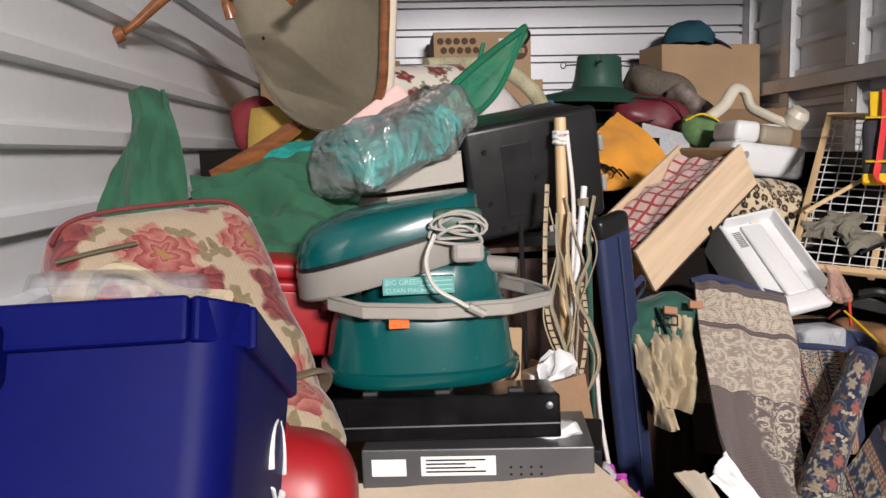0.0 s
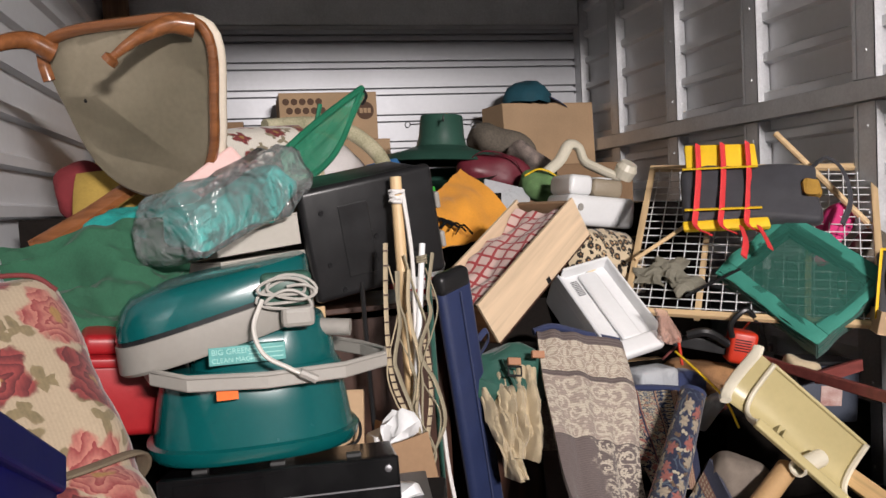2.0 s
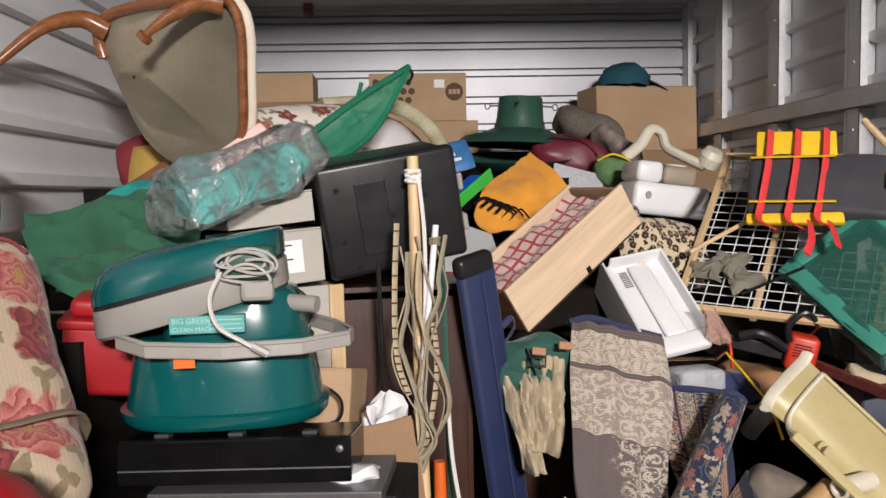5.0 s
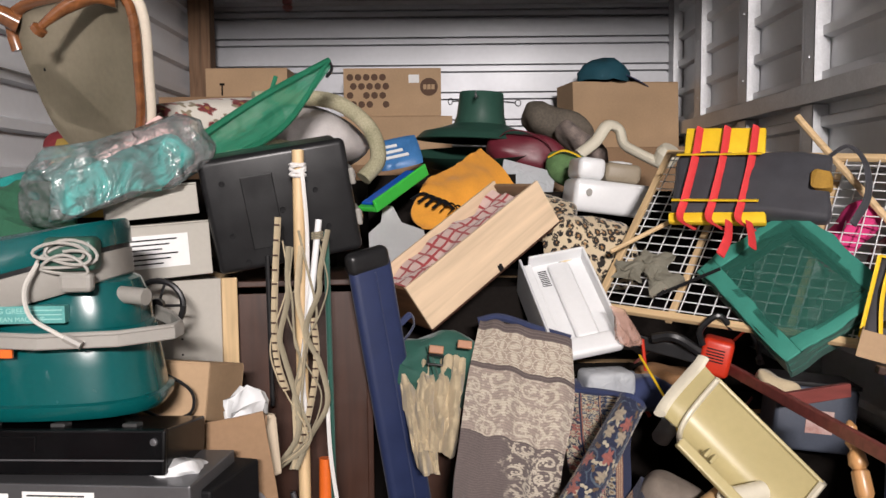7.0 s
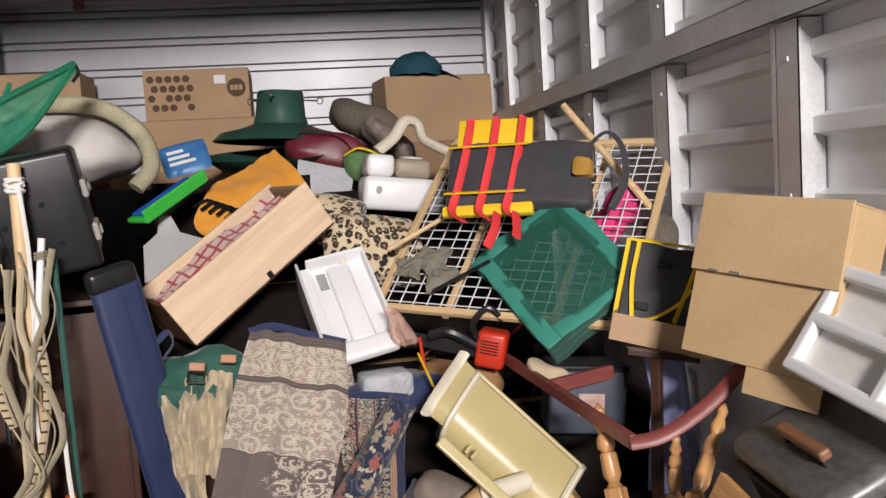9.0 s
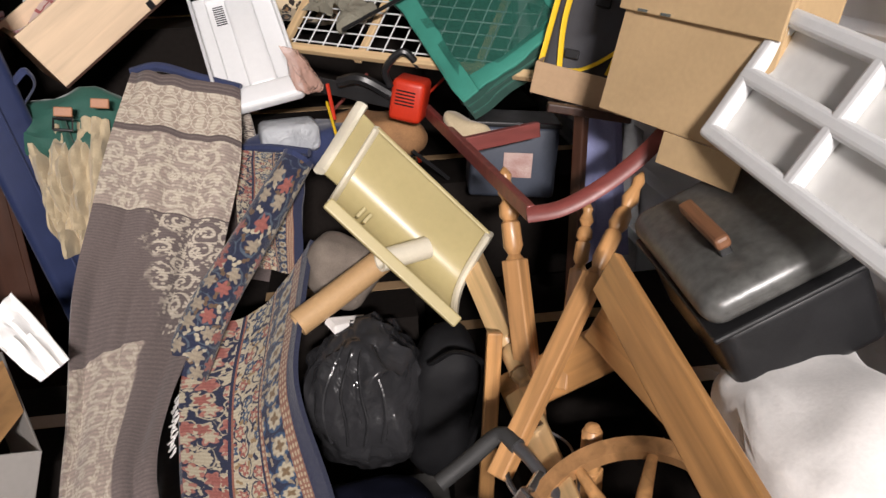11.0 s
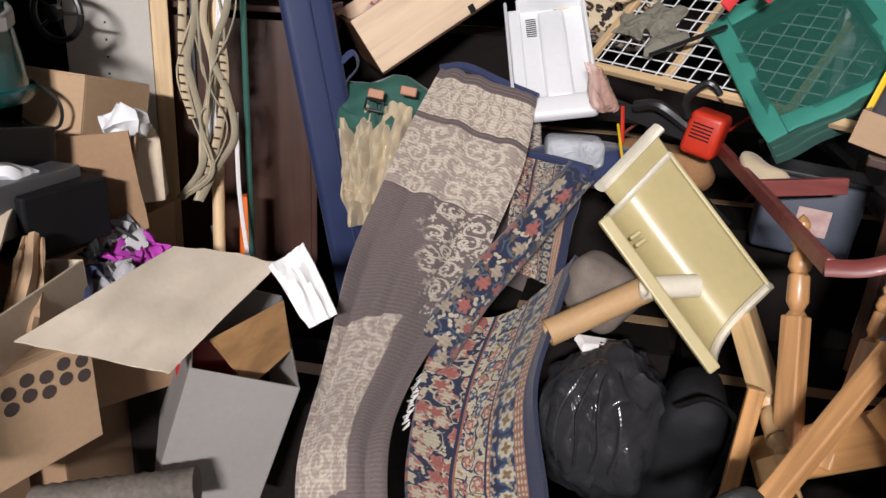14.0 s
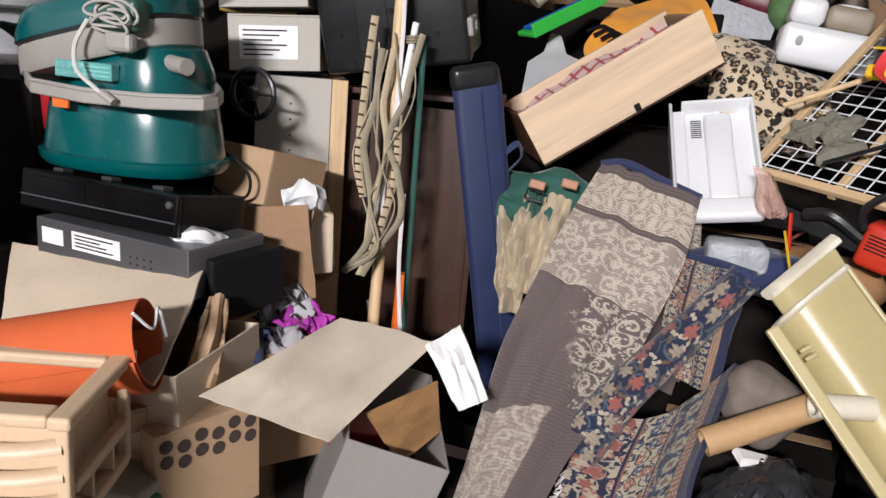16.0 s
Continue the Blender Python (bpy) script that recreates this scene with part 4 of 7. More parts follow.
part("vent_plate", lathe([(0, 0), (0.045, 0), (0.05, 0.006), (0, 0.01)], 20), WHITE_PLASTIC, ap).matrix_local = pose(0.2, 0.1, 0.158)
part("knob", lathe([(0, 0), (0.012, 0), (0.012, 0.008), (0, 0.008)], 12), GREY_PLASTIC, ap).matrix_local = pose(0.06, 0, 0.06, 90, 0, 0)

# leopard cushions
for i, (m, s) in enumerate(((pose(1.565, 3.13, 1.285, 60, 8, 20), (0.38, 0.27, 0.15)), (pose(1.42, 3.36, 1.40, 35, 10, -10), (0.26, 0.24, 0.11)))):
    c = thing("cushion", m, "leopard print cushion squeezed into the heap", "cushion", "leopard print cushions")
    part("cover", pillow(*s, 16, 0.02), LEOPARD, c, smooth=True)

# cleaver-shaped white board, lime scoop, blue packet
bd = thing("plastic_paddle", stand((0.756, 3.22, 1.225), (0.99, 3.26, 1.22), (0.80, 3.39, 1.46)), "white plastic paddle board leaning on the heap", "paddle")
bm = bmesh.new()
outline = [(0, 0), (0.17, -0.01), (0.225, 0.1), (0.215, 0.165), (0.13, 0.2), (0.10, 0.275), (0.06, 0.28), (0.05, 0.2), (0.0, 0.15)]
vs = [bm.verts.new((x, 0, z)) for x, z in outline]
bm.faces.new(vs)
bmesh.ops.solidify(bm, geom=list(bm.faces), thickness=0.012)
bmesh.ops.bevel(bm, geom=list(bm.edges), offset=0.005, segments=2, affect="EDGES")
part("board", bm, WHITE_PLASTIC, bd, smooth=True)
tot = single("red_tub", block(0, 0.26, 0, 0.12, 0, 0.08, 0.015, 3), RED_PLASTIC, pose(0.75, 3.24, 1.18, 0, 0, 8), "red plastic tub under the white board", "tub", smooth=True)
sc = thing("dustpan", stand((0.78, 3.22, 1.43), (0.99, 3.46, 1.59), (0.77, 3.2, 1.6)), "lime green dustpan with a blue inside", "dustpan")
part("pan", block(0, 0.32, 0, 0.1, 0, 0.018, 0.006), LIME, sc)
part("rim", block(0, 0.32, -0.012, 0.0, 0, 0.05, 0.005), LIME, sc)
part("insert", block(0.02, 0.3, 0.012, 0.085, 0.019, 0.03, 0.004), BRIGHT_BLUE, sc, "blue inside")
pk = thing("packet", stand((0.765, 3.80, 1.59), (0.95, 3.83, 1.63), (0.80, 3.92, 1.77)), "blue and white printed packet on the heap", "packet")
part("pouch", pillow(0.2, 0.17, 0.04, 10, 0.01), material("pale_blue_print", (0.06, 0.20, 0.45), 0.4, 0, 30, 0.2, 0.1, second=(0.03, 0.12, 0.3)), pk, smooth=True).matrix_local = pose(0.09, 0, 0.09, 90, 0, 0)
for k in range(3):
    part("print_bar", block(0.02, 0.13 - 0.02 * k, -0.024, -0.02, 0.05 + 0.03 * k, 0.065 + 0.03 * k), PAPER, pk, "white print")

# white air bed with leaf print edging, and floral bolster
bed = thing("air_bed", Matrix(), "white rolled air bed with leaf print edging", "air bed")
bm = bmesh.new()
bmesh.ops.create_icosphere(bm, subdivisions=4, radius=1.0)
for v in bm.verts:
    v.co = Vector((0.32 + v.co.x * 0.40, 3.62 + v.co.y * 0.3, 1.69 + v.co.z * (0.20 if v.co.z > 0 else 0.12)))
part("body", crumple(bm, 6, 0.02), material("quilted_white", (0.60, 0.57, 0.56), 0.85, 0, 18, 0.1, 0.4), bed, smooth=True)
part("edge_roll", tube(curve_points([(0.30, 3.36, 1.87), (0.47, 3.45, 1.885), (0.62, 3.47, 1.86), (0.74, 3.45, 1.76), (0.775, 3.42, 1.64), (0.72, 3.38, 1.56)], 8), 0.032, 10), CAMO_TUBE, bed, smooth=True)
part("edge_roll", tube(curve_points([(0.22, 3.22, 1.66), (0.38, 3.24, 1.68), (0.5, 3.26, 1.665)], 8), 0.03, 10), CAMO_TUBE, bed, smooth=True)
bo = thing("bolster", pose(0.22, 3.1, 1.76, 0, -6, 14), "cream bolster with faded rose print", "cushion")
bm = lathe([(0, -0.24), (0.05, -0.24), (0.078, -0.2), (0.085, 0), (0.075, 0.2), (0.045, 0.24), (0, 0.24)], 20)
bmesh.ops.rotate(bm, matrix=Matrix.Rotation(radians(90), 3, "Y"), verts=bm.verts)
part("cover", crumple(bm, 8, 0.015), FLORAL_PALE, bo, smooth=True)

# green folding net
fn = thing("landing_net", Matrix(), "green folding net with a tubular frame, folded on the heap", "net")
tipn, bl, br = Vector((0.64, 3.05, 1.965)), Vector((0.26, 2.66, 1.65)), Vector((0.36, 2.72, 1.60))
GREEN_TUBE = material("green_coated_tube", (0.015, 0.16, 0.085), 0.5, 0, 40, 0.2, 0.2)
part("frame_tube", tube(curve_points([bl, bl.lerp(tipn, 0.5) + Vector((0, 0, 0.012)), tipn], 8), 0.012, 8), GREEN_TUBE, fn, smooth=True)
part("frame_tube", tube(curve_points([br, br.lerp(tipn, 0.5) - Vector((-0.02, 0, 0.05)), tipn], 8), 0.010, 8), GREEN_TUBE, fn, smooth=True)
part("hinge", tube([(0.48, 2.93, 1.895), (0.46, 2.91, 1.82)], 0.008, 6), GREEN_TUBE, fn)
part("hook", tube(curve_points([tipn, tipn + Vector((0.012, -0.01, -0.03)), tipn + Vector((-0.005, -0.02, -0.06))], 5), 0.006, 6), BLACK_PLASTIC, fn)
part("netting", draped([(bl, br), (bl.lerp(tipn, 0.5) + Vector((0, 0, 0.005)), br.lerp(tipn, 0.5) - Vector((-0.02, 0, 0.05))), (tipn, tipn + Vector((0.01, 0, -0.02)))], 16, 24, 0.012, 5, 0), mesh_net("fine_green_net", (0.02, 0.20, 0.11), 90, 0.62), fn)

# dark fitting on the header
ft = thing("hook_fitting", pose(0.02, 5.5, 2.70), "dark red hook hanging from the header", "hook")
part("hook_plate", block(-0.03, 0.03, -0.02, 0.02, 0.02, 0.06, 0.005), RED_WOOD, ft)
part("hook_ball", lathe([(0, -0.03), (0.03, -0.015), (0.035, 0.005), (0.02, 0.02), (0, 0.022)], 14), RED_WOOD, ft, smooth=True)

# ---- left side: chair, jacket, cushion, bin ----
# upside-down side chair: local x across the seat, z up the seat bottom, -y towards the room
ch = thing("chair", stand((-0.237, 2.86, 1.66), (0.158, 2.63, 1.655), (-0.30, 2.80, 2.08)), "carved wooden chair with stained seat cloth, upside down on the heap", "chair")


def seat_shape(k):
    """Outline of the seat, wide at its front edge, k is an inset."""
    return [(0.055 + k, 0.03 + k), (0.22, -0.045 + k), (0.415 - k, 0.02 + k), (0.475 - k, 0.2), (0.48 - k, 0.42 - k), (0.24, 0.455 - k), (-0.06 + k, 0.42 - k), (-0.03 + k, 0.2)]


def seat_loop(k, n=6):
    p = [Vector((x, 0, z)) for x, z in seat_shape(k)]
    out = []
    m = len(p)
    for i in range(m):
        a, b, c, d = p[i - 1], p[i], p[(i + 1) % m], p[(i + 2) % m]
        for j in range(n):
            t = j / n
            out.append(0.5 * ((2 * b) + (c - a) * t + (2 * a - 5 * b + 4 * c - d) * t * t + (3 * b - a - 3 * c + d) * t ** 3))
    return out


bm = bmesh.new()
f = bm.faces.new([bm.verts.new(p) for p in seat_loop(0.002)])
bmesh.ops.solidify(bm, geom=[f], thickness=0.02)
part("seat_cloth", bm, SEAT_CLOTH, ch, "stained grey-beige calico")
loop = seat_loop(0.0)
part("seat_rail", tube([p + Vector((0, -0.004, 0)) for p in loop[11:40]], 0.021, 10, flat=0.7), CHAIR_WOOD, ch, "polished brown carved rail", True)
part("upholstery", tube([p + Vector((0, 0.032, 0)) for p in loop + loop[:1]], 0.017, 10, cap=False), material("cream_upholstery", (0.62, 0.55, 0.45), 0.9, 0, 20, 0.1, 0.3), ch, "cream fabric edge", True)
for k, p in enumerate(loop):
    if 9 < k < 30:
        nl = part("nail_head", lathe([(0, 0.006), (0.005, 0.004), (0.007, 0)], 7), IVORY, ch)
        nl.matrix_local = Matrix.Translation(p + Vector((0.0, 0.03, 0))) @ pose(0, 0, 0, 0, 90, 0)
for pts in ([(0.455, -0.01, 0.425), (0.41, -0.05, 0.435), (0.35, -0.10, 0.41), (0.30, -0.14, 0.375), (0.27, -0.155, 0.35)], [(-0.04, 0.0, 0.40), (-0.08, -0.06, 0.44), (-0.12, -0.17, 0.42), (-0.18, -0.30, 0.33), (-0.21, -0.36, 0.30)]):
    cp = curve_points(pts, 7)
    rad = [0.034 - 0.022 * min(1, 1.3 * i / len(cp)) + (0.011 if i > len(cp) - 5 else 0) for i in range(len(cp))]
    part("leg", tube(cp, 0.03, 10, radii=rad), CHAIR_WOOD, ch, "carved cabriole leg", True)
part("hole", lathe([(0, 0.001), (0.006, 0.001), (0, 0.002)], 8), BLACK_MATT, ch).matrix_local = pose(0.04, -0.001, 0.25, 90, 0, 0)
# a second chair's wooden frame under it
cf = thing("armchair", Matrix(), "brown wooden chair frame with a mustard seat, half buried", "chair")
part("arm_rail", tube(curve_points([(-0.42, 2.86, 1.47), (-0.25, 2.88, 1.565), (-0.10, 2.90, 1.66), (0.02, 2.92, 1.70)], 6), 0.032, 8, flat=0.7), CHAIR_WOOD, cf, smooth=True)
part("seat_pad", pillow(0.34, 0.3, 0.09, 10), material("mustard_cloth", (0.36, 0.24, 0.05), 0.9, 0, 25, 0.2, 0.3), cf, "mustard cloth pad", True).matrix_local = pose(-0.16, 3.0, 1.57, 70, 0, 0)
soft_bag("red_bag", pose(-0.33, 3.16, 1.64), 0.16, 0.16, 0.22, material("red_cloth", (0.16, 0.015, 0.02), 0.85, 0, 20, 0.2, 0.3), "red cloth bag between the chair and the wall", "bag")

# pink strip under the bagged netting
single("foam_strip", crumple(block(0, 0.3, 0, 0.03, 0, 0.07, 0.01), 6, 0.008), material("pink_foam", (0.70, 0.47, 0.44), 0.8, 0, 20, 0.08, 0.2), stand((0.0, 2.56, 1.52), (0.2, 2.62, 1.67), (-0.05, 2.56, 1.6)), "pale pink foam strip on the heap", "foam")

# green jacket
jk = thing("tarpaulin", Matrix(), "green cotton tarpaulin draped over the heap by the wall", "tarpaulin")
part("cloth", draped([((-0.43, 2.25, 1.665), (-0.355, 2.18, 1.69)), ((-0.445, 2.15, 1.59), (-0.325, 2.1, 1.61)), ((-0.47, 2.02, 1.44), (-0.28, 2.0, 1.42)), ((-0.46, 1.95, 1.26), (-0.25, 1.94, 1.26))], 30, 36, 0.055, 1.0, 0.008, 0.04, 9), GREEN_CLOTH, jk, smooth=True)
part("fold", draped([((-0.34, 2.28, 1.48), (-0.30, 2.04, 1.32)), ((-0.18, 2.30, 1.525), (-0.17, 2.02, 1.34)), ((-0.04, 2.32, 1.53), (-0.06, 2.03, 1.31)), ((0.10, 2.30, 1.50), (0.03, 2.07, 1.31))], 34, 46, 0.075, 4.0, 0.008, 0.055, 12), GREEN_CLOTH, jk, smooth=True)

# netting wrapped in clear film
wr = thing("wrapped_netting", stand((0.06, 2.12, 1.435), (0.37, 2.45, 1.595), (0.0, 2.1, 1.6)), "teal netting rolled up in clear plastic film", "netting")
bm = block(0.10, 0.46, -0.02, 0.14, -0.02, 0.10, 0.03, 4)
bmesh.ops.subdivide_edges(bm, edges=list(bm.edges), cuts=2, use_grid_fill=True)
part("netting", crumple(bm, 8, 0.045), TEAL_NET, wr, "folded teal mesh", True)
bm = block(0.05, 0.52, -0.045, 0.17, -0.035, 0.14, 0.045, 4)
bmesh.ops.subdivide_edges(bm, edges=list(bm.edges), cuts=3, use_grid_fill=True)
part("wrapping", crumple(crumple(bm, 7, 0.035), 26, 0.012), FILM, wr, "clear plastic film", True)
soft_bag("wrapped_netting", stand((-0.02, 2.42, 1.53), (0.2, 2.5, 1.58), (-0.02, 2.42, 1.7)), 0.34, 0.2, 0.12, TEAL_NET, "loose teal netting beside the wrapped roll", "netting", wrinkle=0.03)

# floral cushion: folded lounger pad with piping and belt
cu = thing("lounger_cushion", stand((-0.230, 1.264, 1.018), (0.596, 1.826, 1.065), (-0.632, 1.792, 1.766)), "thick lounger cushion with red rose print, leaning on the heap", "cushion")
HC = 0.568
bm = block(0.04, 0.42, -0.02, 0.13, 0.0, HC, 0.058, 5)
bmesh.ops.subdivide_edges(bm, edges=[e for e in bm.edges if e.calc_length() > 0.1], cuts=18, use_grid_fill=True)
for v in bm.verts:
    v.co.y -= 0.03 * math.sin(math.pi * min(max(v.co.x / 0.42, 0), 1)) * math.sin(math.pi * min(max(v.co.z / HC, 0), 1))
    v.co.y += 0.022 * math.exp(-((v.co.z - 0.16) / 0.03) ** 2) * (1 if v.co.y < 0.05 else -1)
    v.co += noisy(v.co, 9, 0.008) + noisy(v.co, 24, 0.003)
part("cover", bm, FLORAL, cu, smooth=True)
part("piping", tube(curve_points([(0.048, -0.012, HC - 0.07), (0.075, -0.012, HC - 0.035), (0.13, -0.018, HC - 0.021), (0.25, -0.022, HC - 0.019), (0.36, -0.02, HC - 0.025), (0.40, -0.012, HC - 0.06)], 8), 0.0045, 8), material("dark_red_piping", (0.14, 0.022, 0.022), 0.8, 0, 40, 0.2, 0.2), cu, "dark red piping", True)
part("belt", tube(curve_points([(0.035, -0.018, 0.16), (0.12, -0.022, 0.155), (0.3, -0.022, 0.155), (0.40, -0.016, 0.16), (0.428, 0.03, 0.16), (0.428, 0.09, 0.16)], 8), 0.014, 8, flat=0.3), material("brown_webbing", (0.13, 0.10, 0.065), 0.85, 0, 60, 0.2, 0.3), cu, "brown webbing belt")
part("tie_strap", tube(curve_points([(0.045, -0.018, HC - 0.11), (0.10, -0.034, HC - 0.112), (0.17, -0.042, HC - 0.11)], 6), 0.013, 8, flat=0.3), material("olive_webbing", (0.11, 0.095, 0.055), 0.85, 0, 60, 0.2, 0.3), cu, "olive webbing tie")

# blue recycling bin
bn = thing("recycling_bin", stand((0.09, 0.71, 1.45), (0.09, 0.87, 1.371), (0.0885, 0.732, 1.495)), "blue plastic recycling bin with a white recycling mark", "bin")


def tub_wall(w0, d0, w1, d1, h, t, r=0.03):
    """A tapering open tub: outer and inner skins with rounded corners; rim at z 0, body downwards."""
    bm = bmesh.new()

    def ring(w, d, z, off):
        out = []
        for cx, cy, a0 in ((w - r, r, -90), (w - r, d - r, 0), (r, d - r, 90), (r, r, 180)):
            for k in range(6):
                a = radians(a0 + 90 * k / 5)
                out.append(bm.verts.new((cx + (r - off) * math.cos(a) + (w0 - w) / 2, cy + (r - off) * math.sin(a) + (d0 - d) / 2, z)))
        return out

    rings = [ring(w0, d0, 0, t), ring(w0, d0, 0, 0), ring(w1, d1, -h, 0), ring(w1, d1, -h + t, t)]
    rings2 = [rings[0], rings[1], rings[2]]
    for A, B in zip(rings2, rings2[1:]):
        for k in range(len(A)):
            bm.faces.new((A[k], A[(k + 1) % len(A)], B[(k + 1) % len(A)], B[k]))
    A, B = rings[3], rings[0]
    for k in range(len(A)):
        bm.faces.new((A[k], A[(k + 1) % len(A)], B[(k + 1) % len(A)], B[k]))
    bm.faces.new(rings[2])
    bm.faces.new(rings[3])
    bmesh.ops.recalc_face_normals(bm, faces=bm.faces)
    return bm


part("tub", tub_wall(0.26, 0.40, 0.21, 0.35, 0.34, 0.004), BLUE_PLASTIC, bn, smooth=True)
lip = bmesh.new()
L = [(0.0, 0.03), (0.03, 0.0), (0.23, 0.0), (0.26, 0.03), (0.26, 0.37), (0.23, 0.40), (0.03, 0.40), (0.0, 0.37), (0.0, 0.03)]
for (x0, y0), (x1, y1) in zip(L, L[1:]):
    bar([(x0, y0, -0.012), (x1, y1, -0.012)], 0.012, 0.03, lip, 0.003)
part("rim", lip, BLUE_PLASTIC, bn)
part("grip", block(-0.02, 0.006, 0.14, 0.26, -0.05, -0.01, 0.006), BLUE_PLASTIC, bn)
# the chasing-arrows mark as a plain ring of three bars on the room side
mk = bmesh.new()
MX, MZ = 0.19, -0.085
for k in range(3):
    a0 = radians(90 + 120 * k + 14)
    pts = [(MX + 0.034 * math.cos(a0 + radians(j * 23)), -0.0735 * MZ - 0.001, MZ + 0.034 * math.sin(a0 + radians(j * 23))) for j in range(5)]
    tube(pts, 0.0032, 6, mk, flat=0.4)
part("recycling_mark", mk, PAPER, bn, "white moulded recycling mark")
lidc = thing("container", Matrix.Translation((-0.085, 1.0, 1.41)) @ pose(0, 0, 0, -6, 3, 0), "clear plastic container lid resting on the blue bin", "lid")
part("dome", lathe([(0, 0.018), (0.07, 0.017), (0.08, 0.012), (0.083, 0.0), (0.087, -0.001), (0.082, 0.015), (0, 0.021)], 28), CLEAR_LID, lidc, smooth=True)
rp = single("rope", tube(curve_points([(-0.16, 1.10, 1.37), (-0.133, 1.08, 1.415), (-0.09, 1.06, 1.42), (-0.045, 1.04, 1.40), (0.02, 1.0, 1.40)], 8), 0.007, 8), CANVAS, Matrix(), "frayed cream rope over the cushion", "rope", smooth=True)

# red fuel can by the bin, red tub behind
rc = thing("fuel_can", pose(0.02, 1.25, 1.03, -10, 8, 0), "rounded red plastic fuel can", "can")
bm = bmesh.new()
bmesh.ops.create_icosphere(bm, subdivisions=4, radius=1.0)
for v in bm.verts:
    v.co = Vector([math.copysign(abs(v.co[i]) ** 0.7, v.co[i]) * s for i, s in enumerate((0.10, 0.09, 0.14))])
part("body", bm, RED_PLASTIC, rc, smooth=True)
part("spout_collar", lathe([(0.026, 0.11), (0.03, 0.125), (0.024, 0.15), (0.018, 0.15), (0.018, 0.11)], 18), RED_PLASTIC, rc, smooth=True).matrix_local = pose(-0.03, -0.03, 0.0)
rt = thing("red_tub", pose(-0.14, 1.94, 1.10, 4, 6, 12), "red plastic tub with a stepped lid behind the carpet cleaner", "tub")
part("body", block(0, 0.20, 0, 0.2, 0, 0.165, 0.02, 4), RED_PLASTIC, rt, smooth=True)
part("rim", block(-0.008, 0.208, -0.008, 0.208, 0.15, 0.172, 0.006, 3), RED_PLASTIC, rt, smooth=True)
part("lid", block(0.012, 0.188, 0.012, 0.188, 0.172, 0.215, 0.016, 4), RED_PLASTIC, rt, smooth=True)

# ---- carpet cleaner ----
PALE_TEAL = material("pale_teal_print", (0.30, 0.55, 0.52), 0.5, 0, 40, 0.1, 0.02)
vc = thing("carpet_cleaner", pose(0.225, 1.935, 1.058, 0, 0, 4), "teal and grey carpet cleaner with a coiled cord", "carpet cleaner")


def oval(w, d, z, p=2.6, n=40, dx=0.0, dy=0.0, tilt=0.0):
    out = []
    for k in range(n):
        a = 2 * math.pi * k / n
        c, s = math.cos(a), math.sin(a)
        x, y = math.copysign(abs(c) ** (2 / p), c) * w / 2, math.copysign(abs(s) ** (2 / p), s) * d / 2
        out.append(Vector((x + dx, y + dy, z + x * tilt)))
    return out


def loft(rings, bm=None, caps=True):
    bm = bm or bmesh.new()
    R = [[bm.verts.new(p) for p in r] for r in rings]
    for A, B in zip(R, R[1:]):
        for k in range(len(A)):
            bm.faces.new((A[k], A[(k + 1) % len(A)], B[(k + 1) % len(A)], B[k]))
    if caps:
        bm.faces.new(R[0][::-1])
        bm.faces.new(R[-1])
    return bm


part("base_tank", loft([oval(0.41, 0.29, 0.0), oval(0.43, 0.31, 0.012), oval(0.435, 0.315, 0.03), oval(0.41, 0.295, 0.034), oval(0.39, 0.285, 0.1), oval(0.365, 0.27, 0.17), oval(0.355, 0.26, 0.18)]), TEAL_PLASTIC, vc, smooth=True)
part("upper_tank", loft([oval(0.30, 0.26, 0.18, 2.8, dx=0.025), oval(0.295, 0.255, 0.22, 2.8, dx=0.025), oval(0.265, 0.23, 0.27, 2.8, dx=0.02), oval(0.22, 0.19, 0.285, 2.8, dx=0.01)]), TEAL_PLASTIC, vc, smooth=True)
T = 0.26
part("grey_band", loft([oval(0.38, 0.29, 0.225, 2.7, dx=-0.06, tilt=T), oval(0.395, 0.30, 0.232, 2.7, dx=-0.06, tilt=T), oval(0.395, 0.30, 0.285, 2.7, dx=-0.065, tilt=T), oval(0.37, 0.28, 0.288, 2.7, dx=-0.065, tilt=T)]), GREY_PLASTIC, vc, "grey plastic band", True)
part("seam", loft([oval(0.386, 0.293, 0.286, 2.9, dx=-0.065, tilt=T), oval(0.386, 0.293, 0.297, 2.9, dx=-0.065, tilt=T)]), BLACK_PLASTIC, vc)
part("motor_head", loft([oval(0.39, 0.295, 0.296, 3.2, dx=-0.065, tilt=T), oval(0.388, 0.293, 0.318, 3.2, dx=-0.065, tilt=T), oval(0.372, 0.28, 0.35, 3.2, dx=-0.06, tilt=T * 0.9), oval(0.35, 0.262, 0.363, 3.2, dx=-0.055, tilt=T * 0.8), oval(0.25, 0.19, 0.376, 3.0, dx=-0.03, tilt=T * 0.6)]), TEAL_PLASTIC, vc, smooth=True)
part("cord_recess", block(0.02, 0.12, -0.152, -0.10, 0.30, 0.368, 0.012, 3), GREEN_PLASTIC, vc, "dark recess for the cord", True)
hp = [(-0.17, 0.05, 0.188), (-0.205, -0.05, 0.187), (-0.19, -0.12, 0.182), (-0.125, -0.172, 0.172), (0.02, -0.186, 0.166), (0.17, -0.176, 0.168), (0.262, -0.125, 0.172), (0.268, -0.09, 0.174), (0.235, -0.02, 0.18), (0.18, 0.05, 0.186)]
rows_ = []
